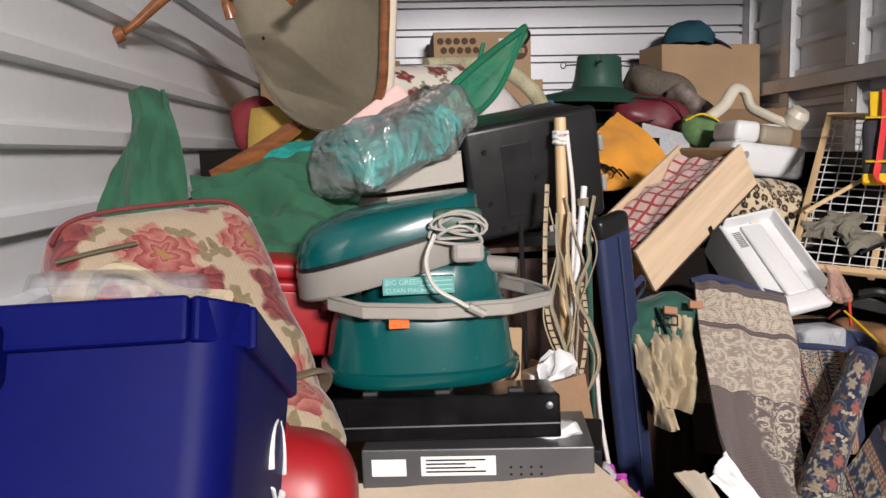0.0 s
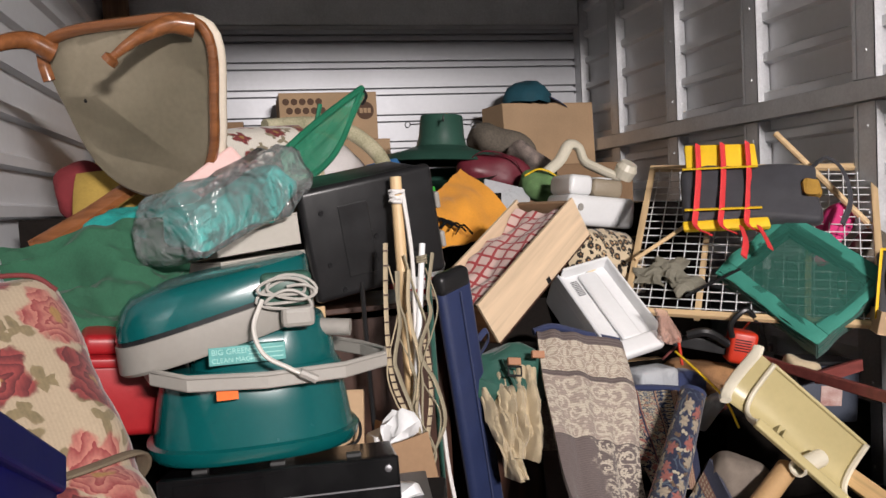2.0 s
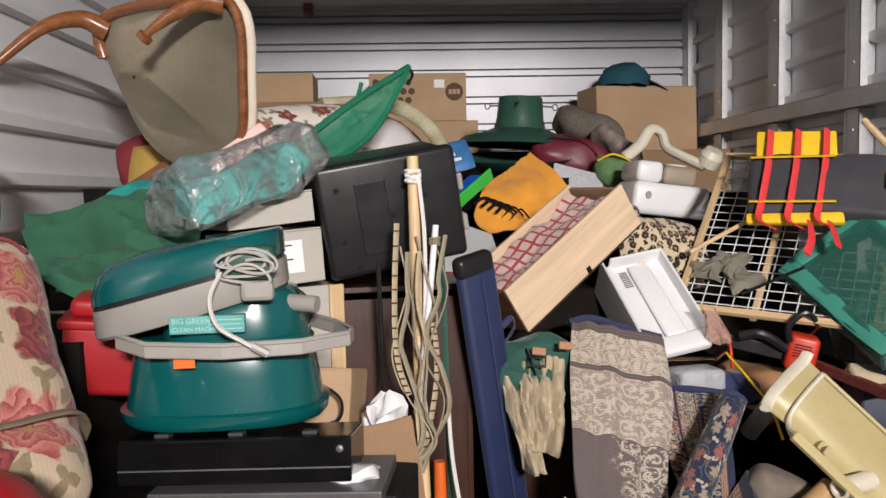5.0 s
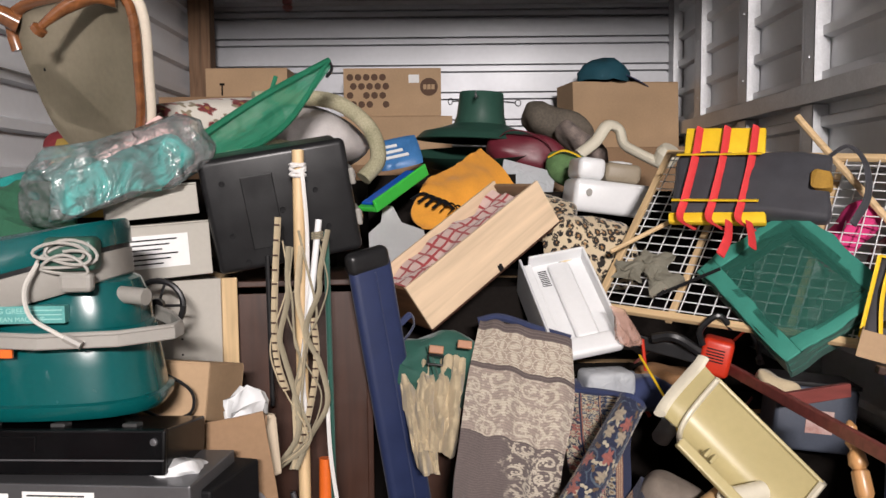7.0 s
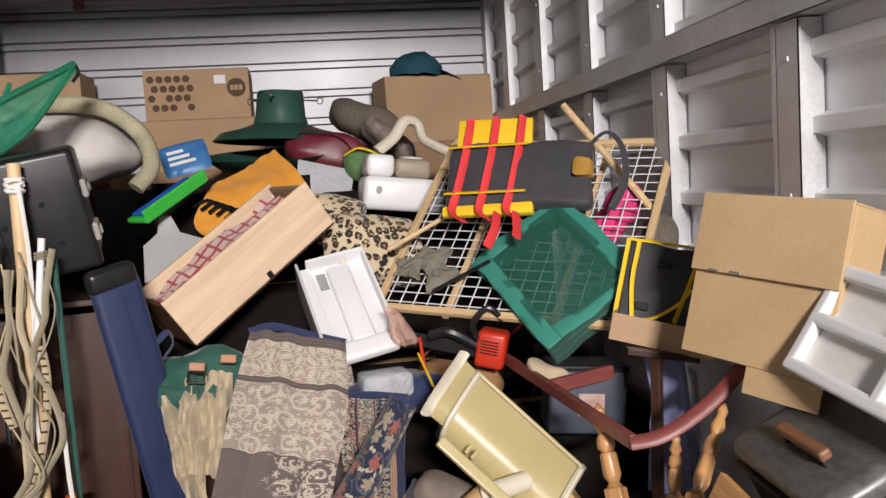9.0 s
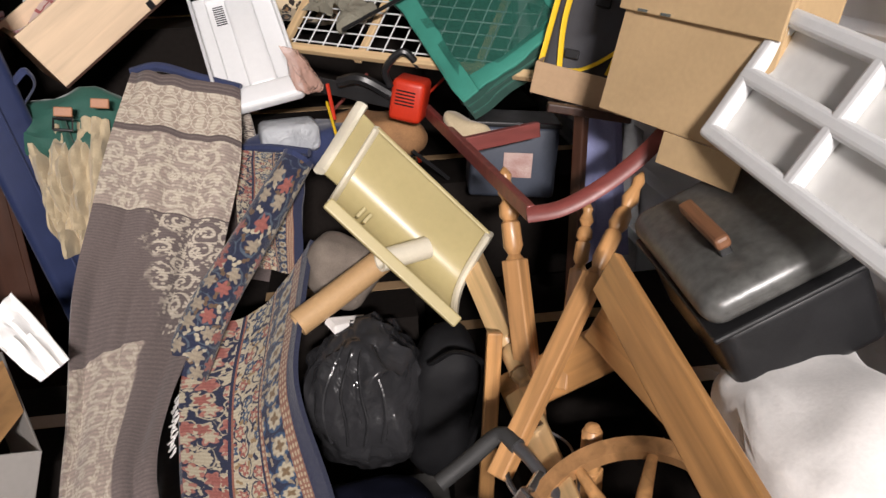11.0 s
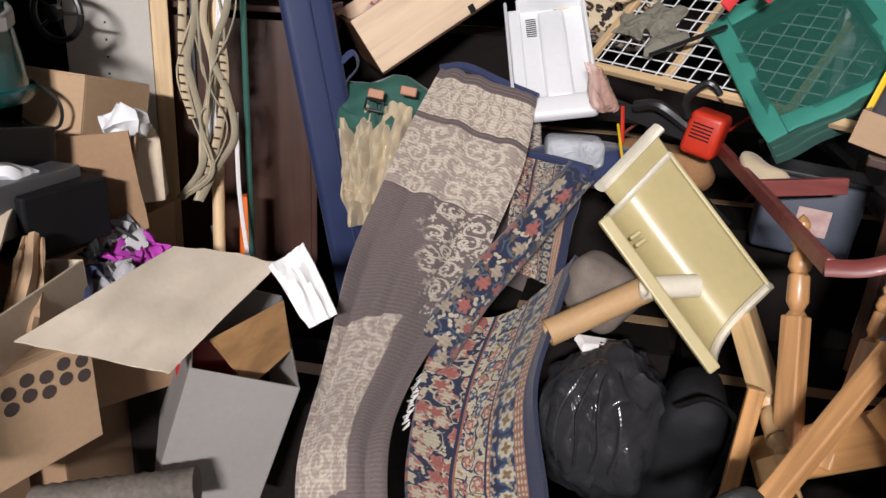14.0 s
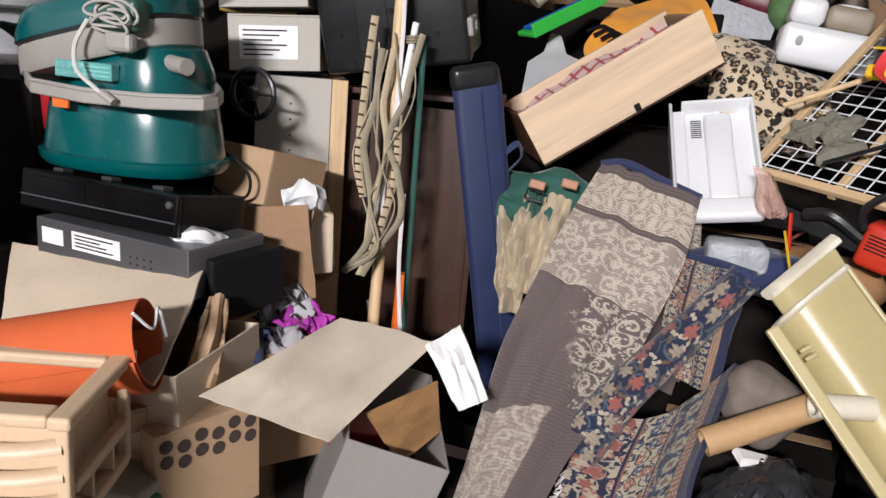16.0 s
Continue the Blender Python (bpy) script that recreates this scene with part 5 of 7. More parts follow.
for i, q in enumerate(hp):
    q, a_, b_ = Vector(q), Vector(hp[max(i - 1, 0)]), Vector(hp[min(i + 1, len(hp) - 1)])
    side = (b_ - a_).normalized().cross(Vector((0, 0, 1))).normalized()
    rows_.append([q + side * w_ + Vector((0, 0, h_)) for w_, h_ in ((-0.006, -0.011), (-0.004, -0.0135), (0.004, -0.0135), (0.006, -0.011), (0.006, 0.011), (0.004, 0.0135), (-0.004, 0.0135), (-0.006, 0.011))])
part("carry_handle", loft(rows_), GREY_PLASTIC, vc, "flat grey plastic carrying handle")
part("handle_lip", tube([Vector(q) + Vector((0, -0.004, 0.014)) for q in hp], 0.005, 8), GREY_PLASTIC, vc, smooth=True)
part("tank_seam", loft([oval(0.372, 0.274, 0.158), oval(0.376, 0.278, 0.163), oval(0.368, 0.271, 0.168)], caps=False), TEAL_PLASTIC, vc, smooth=True)
part("hose_outlet", tube([(0.12, -0.06, 0.245), (0.20, -0.09, 0.24)], 0.018, 14), GREY_PLASTIC, vc, "grey hose outlet", True)
part("cord_hook", block(0.055, 0.12, -0.17, -0.14, 0.26, 0.30, 0.01), GREY_PLASTIC, vc)
cord = []
for k in range(90):
    a = k * 0.3
    w_ = 0.048 + 0.012 * math.sin(k * 0.23)
    cord.append((0.068 + w_ * math.cos(a), -0.162 - 0.010 * math.sin(k * 0.17), 0.322 + 0.016 * math.sin(k * 0.11) + (0.020 + 0.008 * math.sin(k * 0.31)) * math.sin(a)))
part("cord", tube(cord, 0.0033, 6), material("grey_cord", (0.36, 0.345, 0.315), 0.55, 0, 30, 0.08, 0.05), vc, "coiled grey power cord", True)
part("cord_tail", tube(curve_points([(0.02, -0.17, 0.32), (0.0, -0.185, 0.27), (0.015, -0.2, 0.22), (0.06, -0.205, 0.19), (0.085, -0.205, 0.175)], 8), 0.0045, 6), material("grey_cord_tail", (0.52, 0.50, 0.46), 0.55, 0, 30, 0.08, 0.05), vc, smooth=True)
part("plug", tube([(0.08, -0.206, 0.18), (0.11, -0.206, 0.163)], 0.009, 8), GREY_PLASTIC, vc)
part("badge", block(-0.085, 0.06, -0.152, -0.128, 0.198, 0.233, 0.002), material("badge_print", (0.10, 0.32, 0.30), 0.4, 0, 40, 0.2, 0.02), vc, "pale teal printed badge")
for k in range(3):
    part("badge_bar", block(-0.01, 0.055, -0.1535, -0.1525, 0.206 + k * 0.009, 0.208 + k * 0.009), PALE_TEAL, vc)


def lettering(words, size, m, mat, parent, name="lettering"):
    cu = bpy.data.curves.new(name, "FONT")
    cu.body, cu.size, cu.extrude = words, size, 0.0004
    tmp = bpy.data.objects.new(name, cu)
    scene.collection.objects.link(tmp)
    me = bpy.data.meshes.new_from_object(tmp.evaluated_get(bpy.context.evaluated_depsgraph_get()))
    bpy.data.objects.remove(tmp)
    me.materials.append(mat)
    ob = new(name, me)
    ob.parent = parent
    ob.matrix_local = m
    return ob


lettering("BIG GREEN", 0.015, pose(-0.08, -0.1535, 0.219, 90, 0, 0), PALE_TEAL, vc)
lettering("CLEAN MACHINE", 0.013, pose(-0.08, -0.1535, 0.203, 90, 0, 0), PALE_TEAL, vc)
part("sticker", block(-0.075, -0.035, -0.172, -0.166, 0.135, 0.155), ORANGE_PLASTIC, vc, "orange sticker")

# ---- video recorder and computer case ----
GLOSS_BLACK = material("gloss_black", (0.004, 0.004, 0.0045), 0.22, 0, 40, 0.3, 0.03, spec=0.25)
vr = thing("video_recorder", stand((0.04, 1.77, 0.958), (0.51, 1.735, 0.965), (0.05, 1.79, 1.1)), "black video recorder under the carpet cleaner", "video recorder")
part("case", block(0, 0.46, 0.015, 0.21, 0, 0.088, 0.004), GLOSS_BLACK, vr)
part("front_panel", block(-0.002, 0.462, 0, 0.015, 0.0, 0.088, 0.005), GLOSS_BLACK, vr, "glossy black front")
part("trim_strip", block(0.0, 0.46, -0.002, 0.0, 0.028, 0.031), SILVER, vr)
part("cassette_door", block(0.03, 0.2, -0.003, 0.0, 0.045, 0.075, 0.001), GLOSS_BLACK, vr)
part("dial", lathe([(0, 0), (0.008, 0), (0.007, 0.004), (0, 0.005)], 12), SILVER, vr).matrix_local = pose(0.44, 0, 0.065, 90, 0, 0)
for k in range(3):
    part("foot", block(0.06 + k * 0.15, 0.09 + k * 0.15, 0.03, 0.06, 0.088, 0.096, 0.002), RUBBER, vr)
pc = thing("computer_case", stand((0.10, 1.76, 0.84), (0.56, 1.705, 0.85), (0.10, 1.76, 1.0)), "silver computer case with paper labels", "computer")
part("case", block(0, 0.465, 0, 0.22, 0, 0.105, 0.003), SILVER, pc)
part("label", block(0.12, 0.27, -0.0015, 0, 0.05, 0.09), PAPER, pc, "white printed label")
part("label", block(0.02, 0.09, -0.0015, 0, 0.05, 0.085), PAPER, pc, "white printed label")
for k in range(4):
    part("print_bar", block(0.13, 0.25 - 0.02 * (k % 3), -0.0025, -0.0015, 0.057 + k * 0.008, 0.06 + k * 0.008), BLACK_MATT, pc)
for k in range(8):
    part("screw", lathe([(0, 0), (0.003, 0), (0, 0.001)], 6), BLACK_MATT, pc).matrix_local = pose(0.3 + 0.02 * (k % 4), 0, 0.05 + 0.015 * (k // 4), 90, 0, 0)
bl = single("drive_box", block(0, 0.14, 0, 0.2, 0, 0.13, 0.006), BLACK_MATT, pose(0.45, 1.78, 0.8, 0, 0, -14), "black electronics box beside the computer case", "electronics")
single("plastic_bag", crumple(lathe([(0, 0), (0.03, 0.005), (0.045, 0.015), (0.048, 0.028), (0.035, 0.04), (0.015, 0.045), (0, 0.042)], 24), 22, 0.025), WHITE_PLASTIC, pose(0.50, 1.80, 0.925), "crumpled white plastic bag", "bag", smooth=True)

# ---- boxes behind the cleaner ----
wb = carton("carton", stand((0.15, 2.33, 1.435), (0.365, 2.425, 1.455), (0.14, 2.33, 1.6)), 0.24, 0.3, 0.08, CARD_WHITE, "flat worn white carton under the netting", tape=False)
lbx = carton("carton", stand((0.165, 2.36, 1.27), (0.385, 2.47, 1.285), (0.155, 2.36, 1.4)), 0.25, 0.32, 0.145, CARD_WHITE, "white carton with a printed packing label", tape=False)
part("packing_label", block(0.03, 0.19, -0.003, -0.0008, 0.03, 0.12), PAPER, lbx, "white packing label")
for k in range(6):
    part("print_bar", block(0.04, 0.12 + 0.02 * (k % 3), -0.0038, -0.003, 0.04 + k * 0.013, 0.044 + k * 0.013), BLACK_MATT, lbx)
un = thing("shelf_unit", stand((0.21, 2.42, 0.5), (0.42, 2.55, 0.5), (0.20, 2.42, 1.2)), "white chipboard shelf side with peg holes and pine edge", "shelf unit")
part("side_panel", block(0, 0.215, 0, 0.3, 0, 0.762, 0.003), CARD_WHITE, un, "white laminated side")
part("edge_strip", block(0.216, 0.262, -0.004, 0.3, 0, 0.762, 0.003), PINE_Z, un, "bare pine edge")
for k in range(14):
    for x in (0.1,):
        part("peg_hole", lathe([(0, 0), (0.0035, 0), (0, 0.0008)], 6), BLACK_MATT, un).matrix_local = pose(x, 0, 0.1 + k * 0.045, 90, 0, 0)
fanr = thing("desk_fan", Matrix.Translation((0.30, 2.28, 1.22)), "black ring of a desk fan behind a carton", "fan")
part("ring", tube([(0.065 * math.cos(a), 0, 0.065 * math.sin(a)) for a in np.linspace(0, 2 * math.pi, 25)], 0.008, 8), BLACK_PLASTIC, fanr, smooth=True)
part("hub", lathe([(0, 0), (0.02, 0), (0.02, 0.02), (0, 0.02)], 12), BLACK_PLASTIC, fanr).matrix_local = pose(0, 0, 0, 90, 0, 0)
for k in range(5):
    part("spoke", tube([(0, 0, 0), (0.065 * math.cos(k * 1.257), 0, 0.065 * math.sin(k * 1.257))], 0.004, 5), BLACK_PLASTIC, fanr)
bb = carton("carton", stand((0.30, 2.10, 0.94), (0.46, 2.08, 0.935), (0.29, 2.16, 1.2)), 0.17, 0.22, 0.17, CARD, "small brown carton with a black cable over it", tape=False)
single("cable", tube(curve_points([(0.32, 2.07, 1.11), (0.40, 2.05, 1.09), (0.455, 2.05, 1.05), (0.45, 2.05, 1.0), (0.39, 2.06, 0.985), (0.33, 2.08, 1.0)], 8), 0.004, 6), BLACK_PLASTIC, Matrix(), "black cable looped over a carton", "cable", smooth=True)
fb = carton("carton", stand((0.42, 1.97, 0.80), (0.605, 2.06, 0.80), (0.42, 1.97, 1.0)), 0.21, 0.22, 0.10, CARD_DARK, "open brown carton with tall flaps", open_top=True, flaps=(("e", 80, 0.09),))
f4 = part("tall_flap", draped([((0.36, 1.99, 0.965), (0.619, 2.05, 1.004)), ((0.375, 1.99, 0.85), (0.64, 2.05, 0.87)), ((0.39, 1.99, 0.72), (0.658, 2.05, 0.74))], 12, 12, 0.01, 5, 0.005), CARD_DARK, fb, "tall brown cardboard flap", True)
f4.matrix_parent_inverse = fb.matrix_world.inverted()
for k in range(3):
    single("paper_bag", crumple(block(0, 0.08, 0, 0.1, 0, 0.15, 0.01), 14, 0.02), CARD_PALE if k else PAPER, stand((0.52 + 0.03 * k, 2.14 - 0.02 * k, 0.82), (0.62 + 0.03 * k, 2.16, 0.83), (0.53, 2.14, 1.1)), "folded paper bag standing in a carton", "paper bag", "paper bags in a carton")
single("plastic_bag", crumple(lathe([(0, 0), (0.03, 0.0), (0.036, 0.02), (0.038, 0.04), (0.03, 0.055), (0.015, 0.065), (0, 0.06)], 24), 26, 0.03), WHITE_PLASTIC, pose(0.56, 2.12, 0.965), "crumpled white plastic bag in a carton", "bag", smooth=True)

# ---- middle of the heap ----
tk = thing("footlocker", stand((0.412, 2.475, 1.28), (0.80, 2.558, 1.348), (0.376, 2.425, 1.59)), "black plastic storage trunk standing on its side", "trunk")
part("tub", block(0, 0.40, 0.05, 0.30, 0.0, 0.315, 0.02, 4), BLACK_PLASTIC, tk, smooth=True)
part("lid", block(-0.006, 0.406, 0.0, 0.047, -0.006, 0.322, 0.018, 4), BLACK_PLASTIC, tk, "ribbed black lid", True)
part("lid_panel", block(0.10, 0.19, -0.002, 0.004, 0.05, 0.26, 0.003), BLACK_PLASTIC, tk)
for z in (0.09, 0.21):
    l_ = part("latch", block(0.402, 0.418, 0.0, 0.11, z - 0.025, z + 0.025, 0.006), GREY_PLASTIC, tk, "scuffed grey latch")
    part("catch", block(0.416, 0.424, 0.03, 0.06, z - 0.012, z + 0.012, 0.003), CHROME, l_)
for x, z in ((0.05, 0.1), (0.05, 0.25), (0.2, 0.15), (0.3, 0.19), (0.32, 0.08), (0.08, 0.02)):
    part("bolt_hole", lathe([(0, 0), (0.008, 0), (0.007, 0.002), (0, 0.0015)], 10), BLACK_MATT, tk).matrix_local = pose(x, -0.001, z, 90, 0, 0)

# bundle of stakes
sk = thing("stake", Matrix(), "round pine stake tied with white cord", "stake", "stakes in the bundle")
part("shaft", tube([(0.655, 2.36, 0.62), (0.645, 2.41, 1.1), (0.64, 2.44, 1.625)], 0.0165, 12), PINE_Z, sk, smooth=True)
kn = []
for k in range(40):
    a = k * 0.8
    kn.append((0.64 + 0.02 * math.cos(a), 2.432 + 0.02 * math.sin(a), 1.57 + 0.016 * math.sin(k * 0.33)))
part("cord_knot", tube(kn, 0.005, 6), WHITE_CLOTH, sk, "white cord lashing", True)
part("cord", tube(curve_points([(0.655, 2.415, 1.57), (0.668, 2.40, 1.4), (0.665, 2.39, 1.2), (0.655, 2.37, 1.0), (0.67, 2.36, 0.86)], 8), 0.006, 6), WHITE_CLOTH, sk, "white cord", True)
s2 = thing("stake", Matrix(), "white painted stake in the bundle", "stake", "stakes in the bundle")
part("shaft", tube([(0.64, 2.35, 0.92), (0.68, 2.39, 1.25), (0.70, 2.405, 1.435)], 0.009, 10), WHITE_PLASTIC, s2, smooth=True)
part("tie", tube([(0.695 + 0.014 * math.cos(k * 0.9), 2.402 + 0.014 * math.sin(k * 0.9), 1.38 + 0.001 * k) for k in range(24)], 0.0035, 5), ROPE, s2)
s3 = thing("stake", Matrix(), "dark green metal stake in the bundle", "stake", "stakes in the bundle")
part("shaft", tube([(0.73, 2.40, 0.5), (0.715, 2.43, 1.4)], 0.008, 8), GREEN_NYLON, s3)
wbn = thing("webbing_tangle", Matrix(), "tangled cream webbing and cord hanging from the stakes", "webbing")
rng = random.Random(11)
for k in range(8):
    x0 = 0.60 + 0.016 * k + rng.uniform(-0.012, 0.012)
    wide = k % 3 == 1
    pts = [(x0 + rng.uniform(-0.015, 0.015) + 0.02 * math.sin(k + q * 1.3), 2.39 - 0.013 * q + rng.uniform(-0.014, 0.012), 1.38 - 0.085 * q + rng.uniform(-0.03, 0.03)) for q in range(6)]
    pts += [(0.66 + rng.uniform(-0.03, 0.045), 2.31 + rng.uniform(-0.02, 0.01), 0.86), (0.625 + rng.uniform(-0.04, 0.03), 2.29, 0.78)]
    cpts = curve_points(pts, 8)
    part("webbing" if wide else "cord", tube(cpts, 0.009 if wide else 0.0022 + 0.0012 * (k % 2), 8, flat=0.3 if wide else 1.0), CANVAS if k % 4 == 0 else ROPE, wbn, smooth=True)
for line in ([(0.593, 2.385, 1.443), (0.584, 2.375, 1.283), (0.582, 2.360, 1.146), (0.591, 2.345, 1.056), (0.617, 2.330, 0.981)], [(0.685, 2.370, 1.170), (0.694, 2.360, 1.093), (0.690, 2.345, 1.003), (0.671, 2.330, 0.900), (0.651, 2.310, 0.814)]):
    cpts = curve_points(line, 8)
    wb_ = part("webbing", tube(cpts, 0.0105, 8, flat=0.3), CANVAS, wbn, "cream webbing with dark stitches", True)
    for q in cpts[1::2]:
        part("stitch", block(q.x - 0.007, q.x + 0.007, q.y - 0.0125, q.y - 0.0095, q.z - 0.002, q.z + 0.002), WALNUT, wb_)
part("dark_rod", tube([(0.545, 2.48, 0.9), (0.535, 2.50, 1.33)], 0.007, 8), BLACK_PLASTIC, wbn, "thin black rod")
part("cable_end", tube(curve_points([(0.72, 2.36, 1.0), (0.73, 2.34, 0.8), (0.76, 2.32, 0.6)], 6), 0.006, 6), WHITE_CLOTH, wbn)
mh = thing("marker_tube", stand((0.70, 2.43, 0.56), (0.71, 2.43, 0.56), (0.67, 2.44, 0.8)), "orange plastic tube with a lime tip", "tube")
part("tube", lathe([(0, 0.03), (0.02, 0.03), (0.018, 0.2), (0, 0.2)], 16), ORANGE_PLASTIC, mh, smooth=True)
part("tip", lathe([(0, 0), (0.0195, 0), (0.0195, 0.03), (0, 0.03)], 16), LIME, mh, "lime green tip")
part("hammer_shaft", tube([(-0.06, -0.02, 0.0), (-0.09, -0.02, 0.11)], 0.008, 8), SILVER, mh)

# blue folding stool in its padded cover
tb = thing("folding_table", stand((0.893, 2.66, 0.42), (0.975, 2.715, 0.44), (0.708, 2.49, 1.28)), "folding camp table in a blue canvas cover, leaning upright", "table")
bm = block(-0.01, 0.13, -0.02, 0.025, -0.42, 0.90, 0.022, 4)
part("cover", crumple(bm, 5, 0.008), BLUE_CANVAS, tb, smooth=True)
part("top_cap", block(-0.01, 0.128, -0.023, 0.028, 0.86, 0.93, 0.022, 4), BLACK_PLASTIC, tb, "black plastic end", True)
part("strap", tube(curve_points([(0.125, -0.01, 0.68), (0.16, -0.02, 0.70), (0.17, -0.01, 0.66), (0.13, 0.0, 0.62)], 6), 0.01, 6, flat=0.3), NAVY_CLOTH, tb)
part("seam", tube([(0.066, -0.024, 0.02), (0.066, -0.024, 0.86)], 0.003, 5), NAVY_CLOTH, tb)

# wooden drawer with red check cloth
dr = thing("drawer", stand((1.0, 2.70, 1.078), (1.42, 2.925, 1.398), (0.52, 2.43, 1.898)), "open plywood drawer holding red check cloth, tipped on the heap", "drawer")
LD, WD, HD = 0.585, 0.28, 0.165
part("side_panel", block(0, LD, 0, 0.012, 0, HD, 0.0015), PLYWOOD, dr)
part("side_panel", block(0, LD, WD - 0.012, WD, 0, HD, 0.0015), PLYWOOD, dr)
# This end is a much darker brown than the plywood sides.
part("end_panel", block(0, 0.014, 0.012, WD - 0.012, 0, HD - 0.012, 0.0015), wood("dark_brown_board", (0.16, 0.075, 0.035), 0.5, 1, 8, 0.4), dr, "dark brown end")
part("end_panel", block(LD - 0.014, LD, 0.012, WD - 0.012, 0, HD - 0.012, 0.0015), CARD_DARK, dr)
part("bottom_panel", block(0.0, LD, 0.0, WD, -0.006, -0.0005), WALNUT, dr, "dark bottom board")
part("notch", block(0.30, 0.318, -0.002, 0.0, 0.0, 0.022), BLACK_MATT, dr)
part("check_cloth", sheet(lambda u, v: Vector((0.02 + u * (LD - 0.05), 0.018 + v * (WD - 0.036), 0.135 + 0.012 * math.sin(u * 9 + v * 4) + 0.018 * noise.noise(Vector((u * 7, v * 5, 1.3))))), 30, 16, 0.004), PLAID, dr, "red and white check cloth", True)

# white appliance tray
FROST_DRAWER = material("cloudy_drawer", (0.60, 0.61, 0.63), 0.35, 0, 8, 0.06, 0.03)
wt = thing("fridge_drawer", stand((1.415, 2.70, 0.978), (1.575, 2.725, 1.005), (1.228, 2.95, 1.21)) @ Matrix.Scale(1.2, 4, (1, 0, 0)), "white plastic fridge drawer lying face up", "drawer")
part("front_panel", block(0, 0.165, -0.02, 0.02, 0, 0.07, 0.014, 4), WHITE_PLASTIC, wt, smooth=True)
part("base_panel", block(0.006, 0.16, 0.0, 0.012, 0.06, 0.40, 0.004), WHITE_PLASTIC, wt)
part("side_wall", block(-0.03, -0.022, -0.05, 0.12, 0.06, 0.40, 0.004), FROST_DRAWER, wt, "cloudy plastic side")
part("shoulder", block(-0.03, 0.008, -0.012, 0.0, 0.06, 0.40, 0.004), WHITE_PLASTIC, wt)
part("side_wall", block(0.158, 0.166, -0.05, 0.01, 0.06, 0.40, 0.004), WHITE_PLASTIC, wt)
part("ridge", block(0.05, 0.115, -0.02, 0.0, 0.06, 0.38, 0.012, 3), WHITE_PLASTIC, wt, smooth=True)
part("end_wall", block(0, 0.166, -0.05, 0.012, 0.395, 0.405, 0.004), WHITE_PLASTIC, wt)
for k in range(9):
    part("vent_slot", block(0.02, 0.045, -0.0015, 0.0, 0.30 + k * 0.008, 0.303 + k * 0.008), BLACK_MATT, wt)
single("cloudy_box", block(0, 0.16, 0, 0.12, 0, 0.08, 0.02, 3), FROST, pose(1.48, 2.66, 0.86, 0, 0, 10), "cloudy plastic box under the drawer", "box", smooth=True)

# green backpack with canvas
bp = soft_bag("backpack", pose(0.99, 2.70, 0.95, -20, 8, 6), 0.32, 0.16, 0.22, GREEN_NYLON, "dark green nylon backpack with leather patches", "backpack", ([(-0.02, -0.085, 0.06), (0.0, -0.1, 0.0), (0.03, -0.1, -0.08), (0.05, -0.08, -0.14)], 0.012, GREEN_NYLON), wrinkle=0.045)
LEATHER = material("tan_leather", (0.36, 0.17, 0.09), 0.55, 0, 30, 0.15, 0.1)
for dx, dz in ((0.0, 0.045), (0.085, 0.07)):
    part("leather_patch", block(dx - 0.022, dx + 0.022, -0.135, -0.12, dz - 0.012, dz + 0.012, 0.003), LEATHER, bp, "tan leather patch")
part("buckle", tube([(-0.022, -0.13, 0.0), (0.022, -0.13, 0.0), (0.022, -0.13, 0.028), (-0.022, -0.13, 0.028), (-0.022, -0.13, 0.0)], 0.004, 6), BLACK_PLASTIC, bp)
cs = thing("canvas_sack", Matrix(), "cream canvas sack with gathered folds", "sack")
for k, rows_ in enumerate(([((0.965, 2.66, 0.975), (1.099, 2.66, 0.988)), ((0.955, 2.59, 0.919), (1.085, 2.59, 0.894)), ((0.959, 2.575, 0.841), (1.076, 2.575, 0.817)), ((0.957, 2.56, 0.748), (1.06, 2.56, 0.724))], [((0.911, 2.64, 0.916), (0.996, 2.64, 0.949)), ((0.916, 2.585, 0.866), (1.004, 2.585, 0.861)), ((0.934, 2.56, 0.782), (1.011, 2.56, 0.774)), ((0.9550000000000001, 2.545, 0.686), (1.02, 2.545, 0.673))])):
    part("gathered_fold", draped(rows_, 40, 40, 0.06, 2.0 + 3 * k, 0.006, 0.018, 11), CANVAS, cs, smooth=True)

# ---- rugs ----
tp = thing("tapestry_throw", Matrix(), "mauve and cream figured tapestry throw hanging over the heap", "rug")
part("front_fold", draped([((1.150, 2.775, 1.085), (1.43, 2.72, 1.035)), ((1.105, 2.60, 0.935), (1.42, 2.60, 0.86)), ((1.075, 2.42, 0.80), (1.37, 2.50, 0.70)), ((1.055, 2.25, 0.68), (1.335, 2.38, 0.585)), ((1.072, 2.02, 0.50), (1.268, 2.08, 0.478)), ((1.10, 1.80, 0.395), (1.262, 1.87, 0.385)), ((1.15, 1.70, 0.23), (1.34, 1.74, 0.2)), ((1.2, 1.62, 0.0), (1.46, 1.64, 0.0))], 44, 100, 0.05, 3.0, 0.01, 0.02, 7), TAPESTRY, tp, smooth=True)
part("turned_edge", tube(curve_points([(1.145, 2.785, 1.09), (1.22, 2.79, 1.10), (1.33, 2.76, 1.068), (1.435, 2.73, 1.04)], 8), 0.013, 8), NAVY_CLOTH, tp, "dark frayed edge", True)
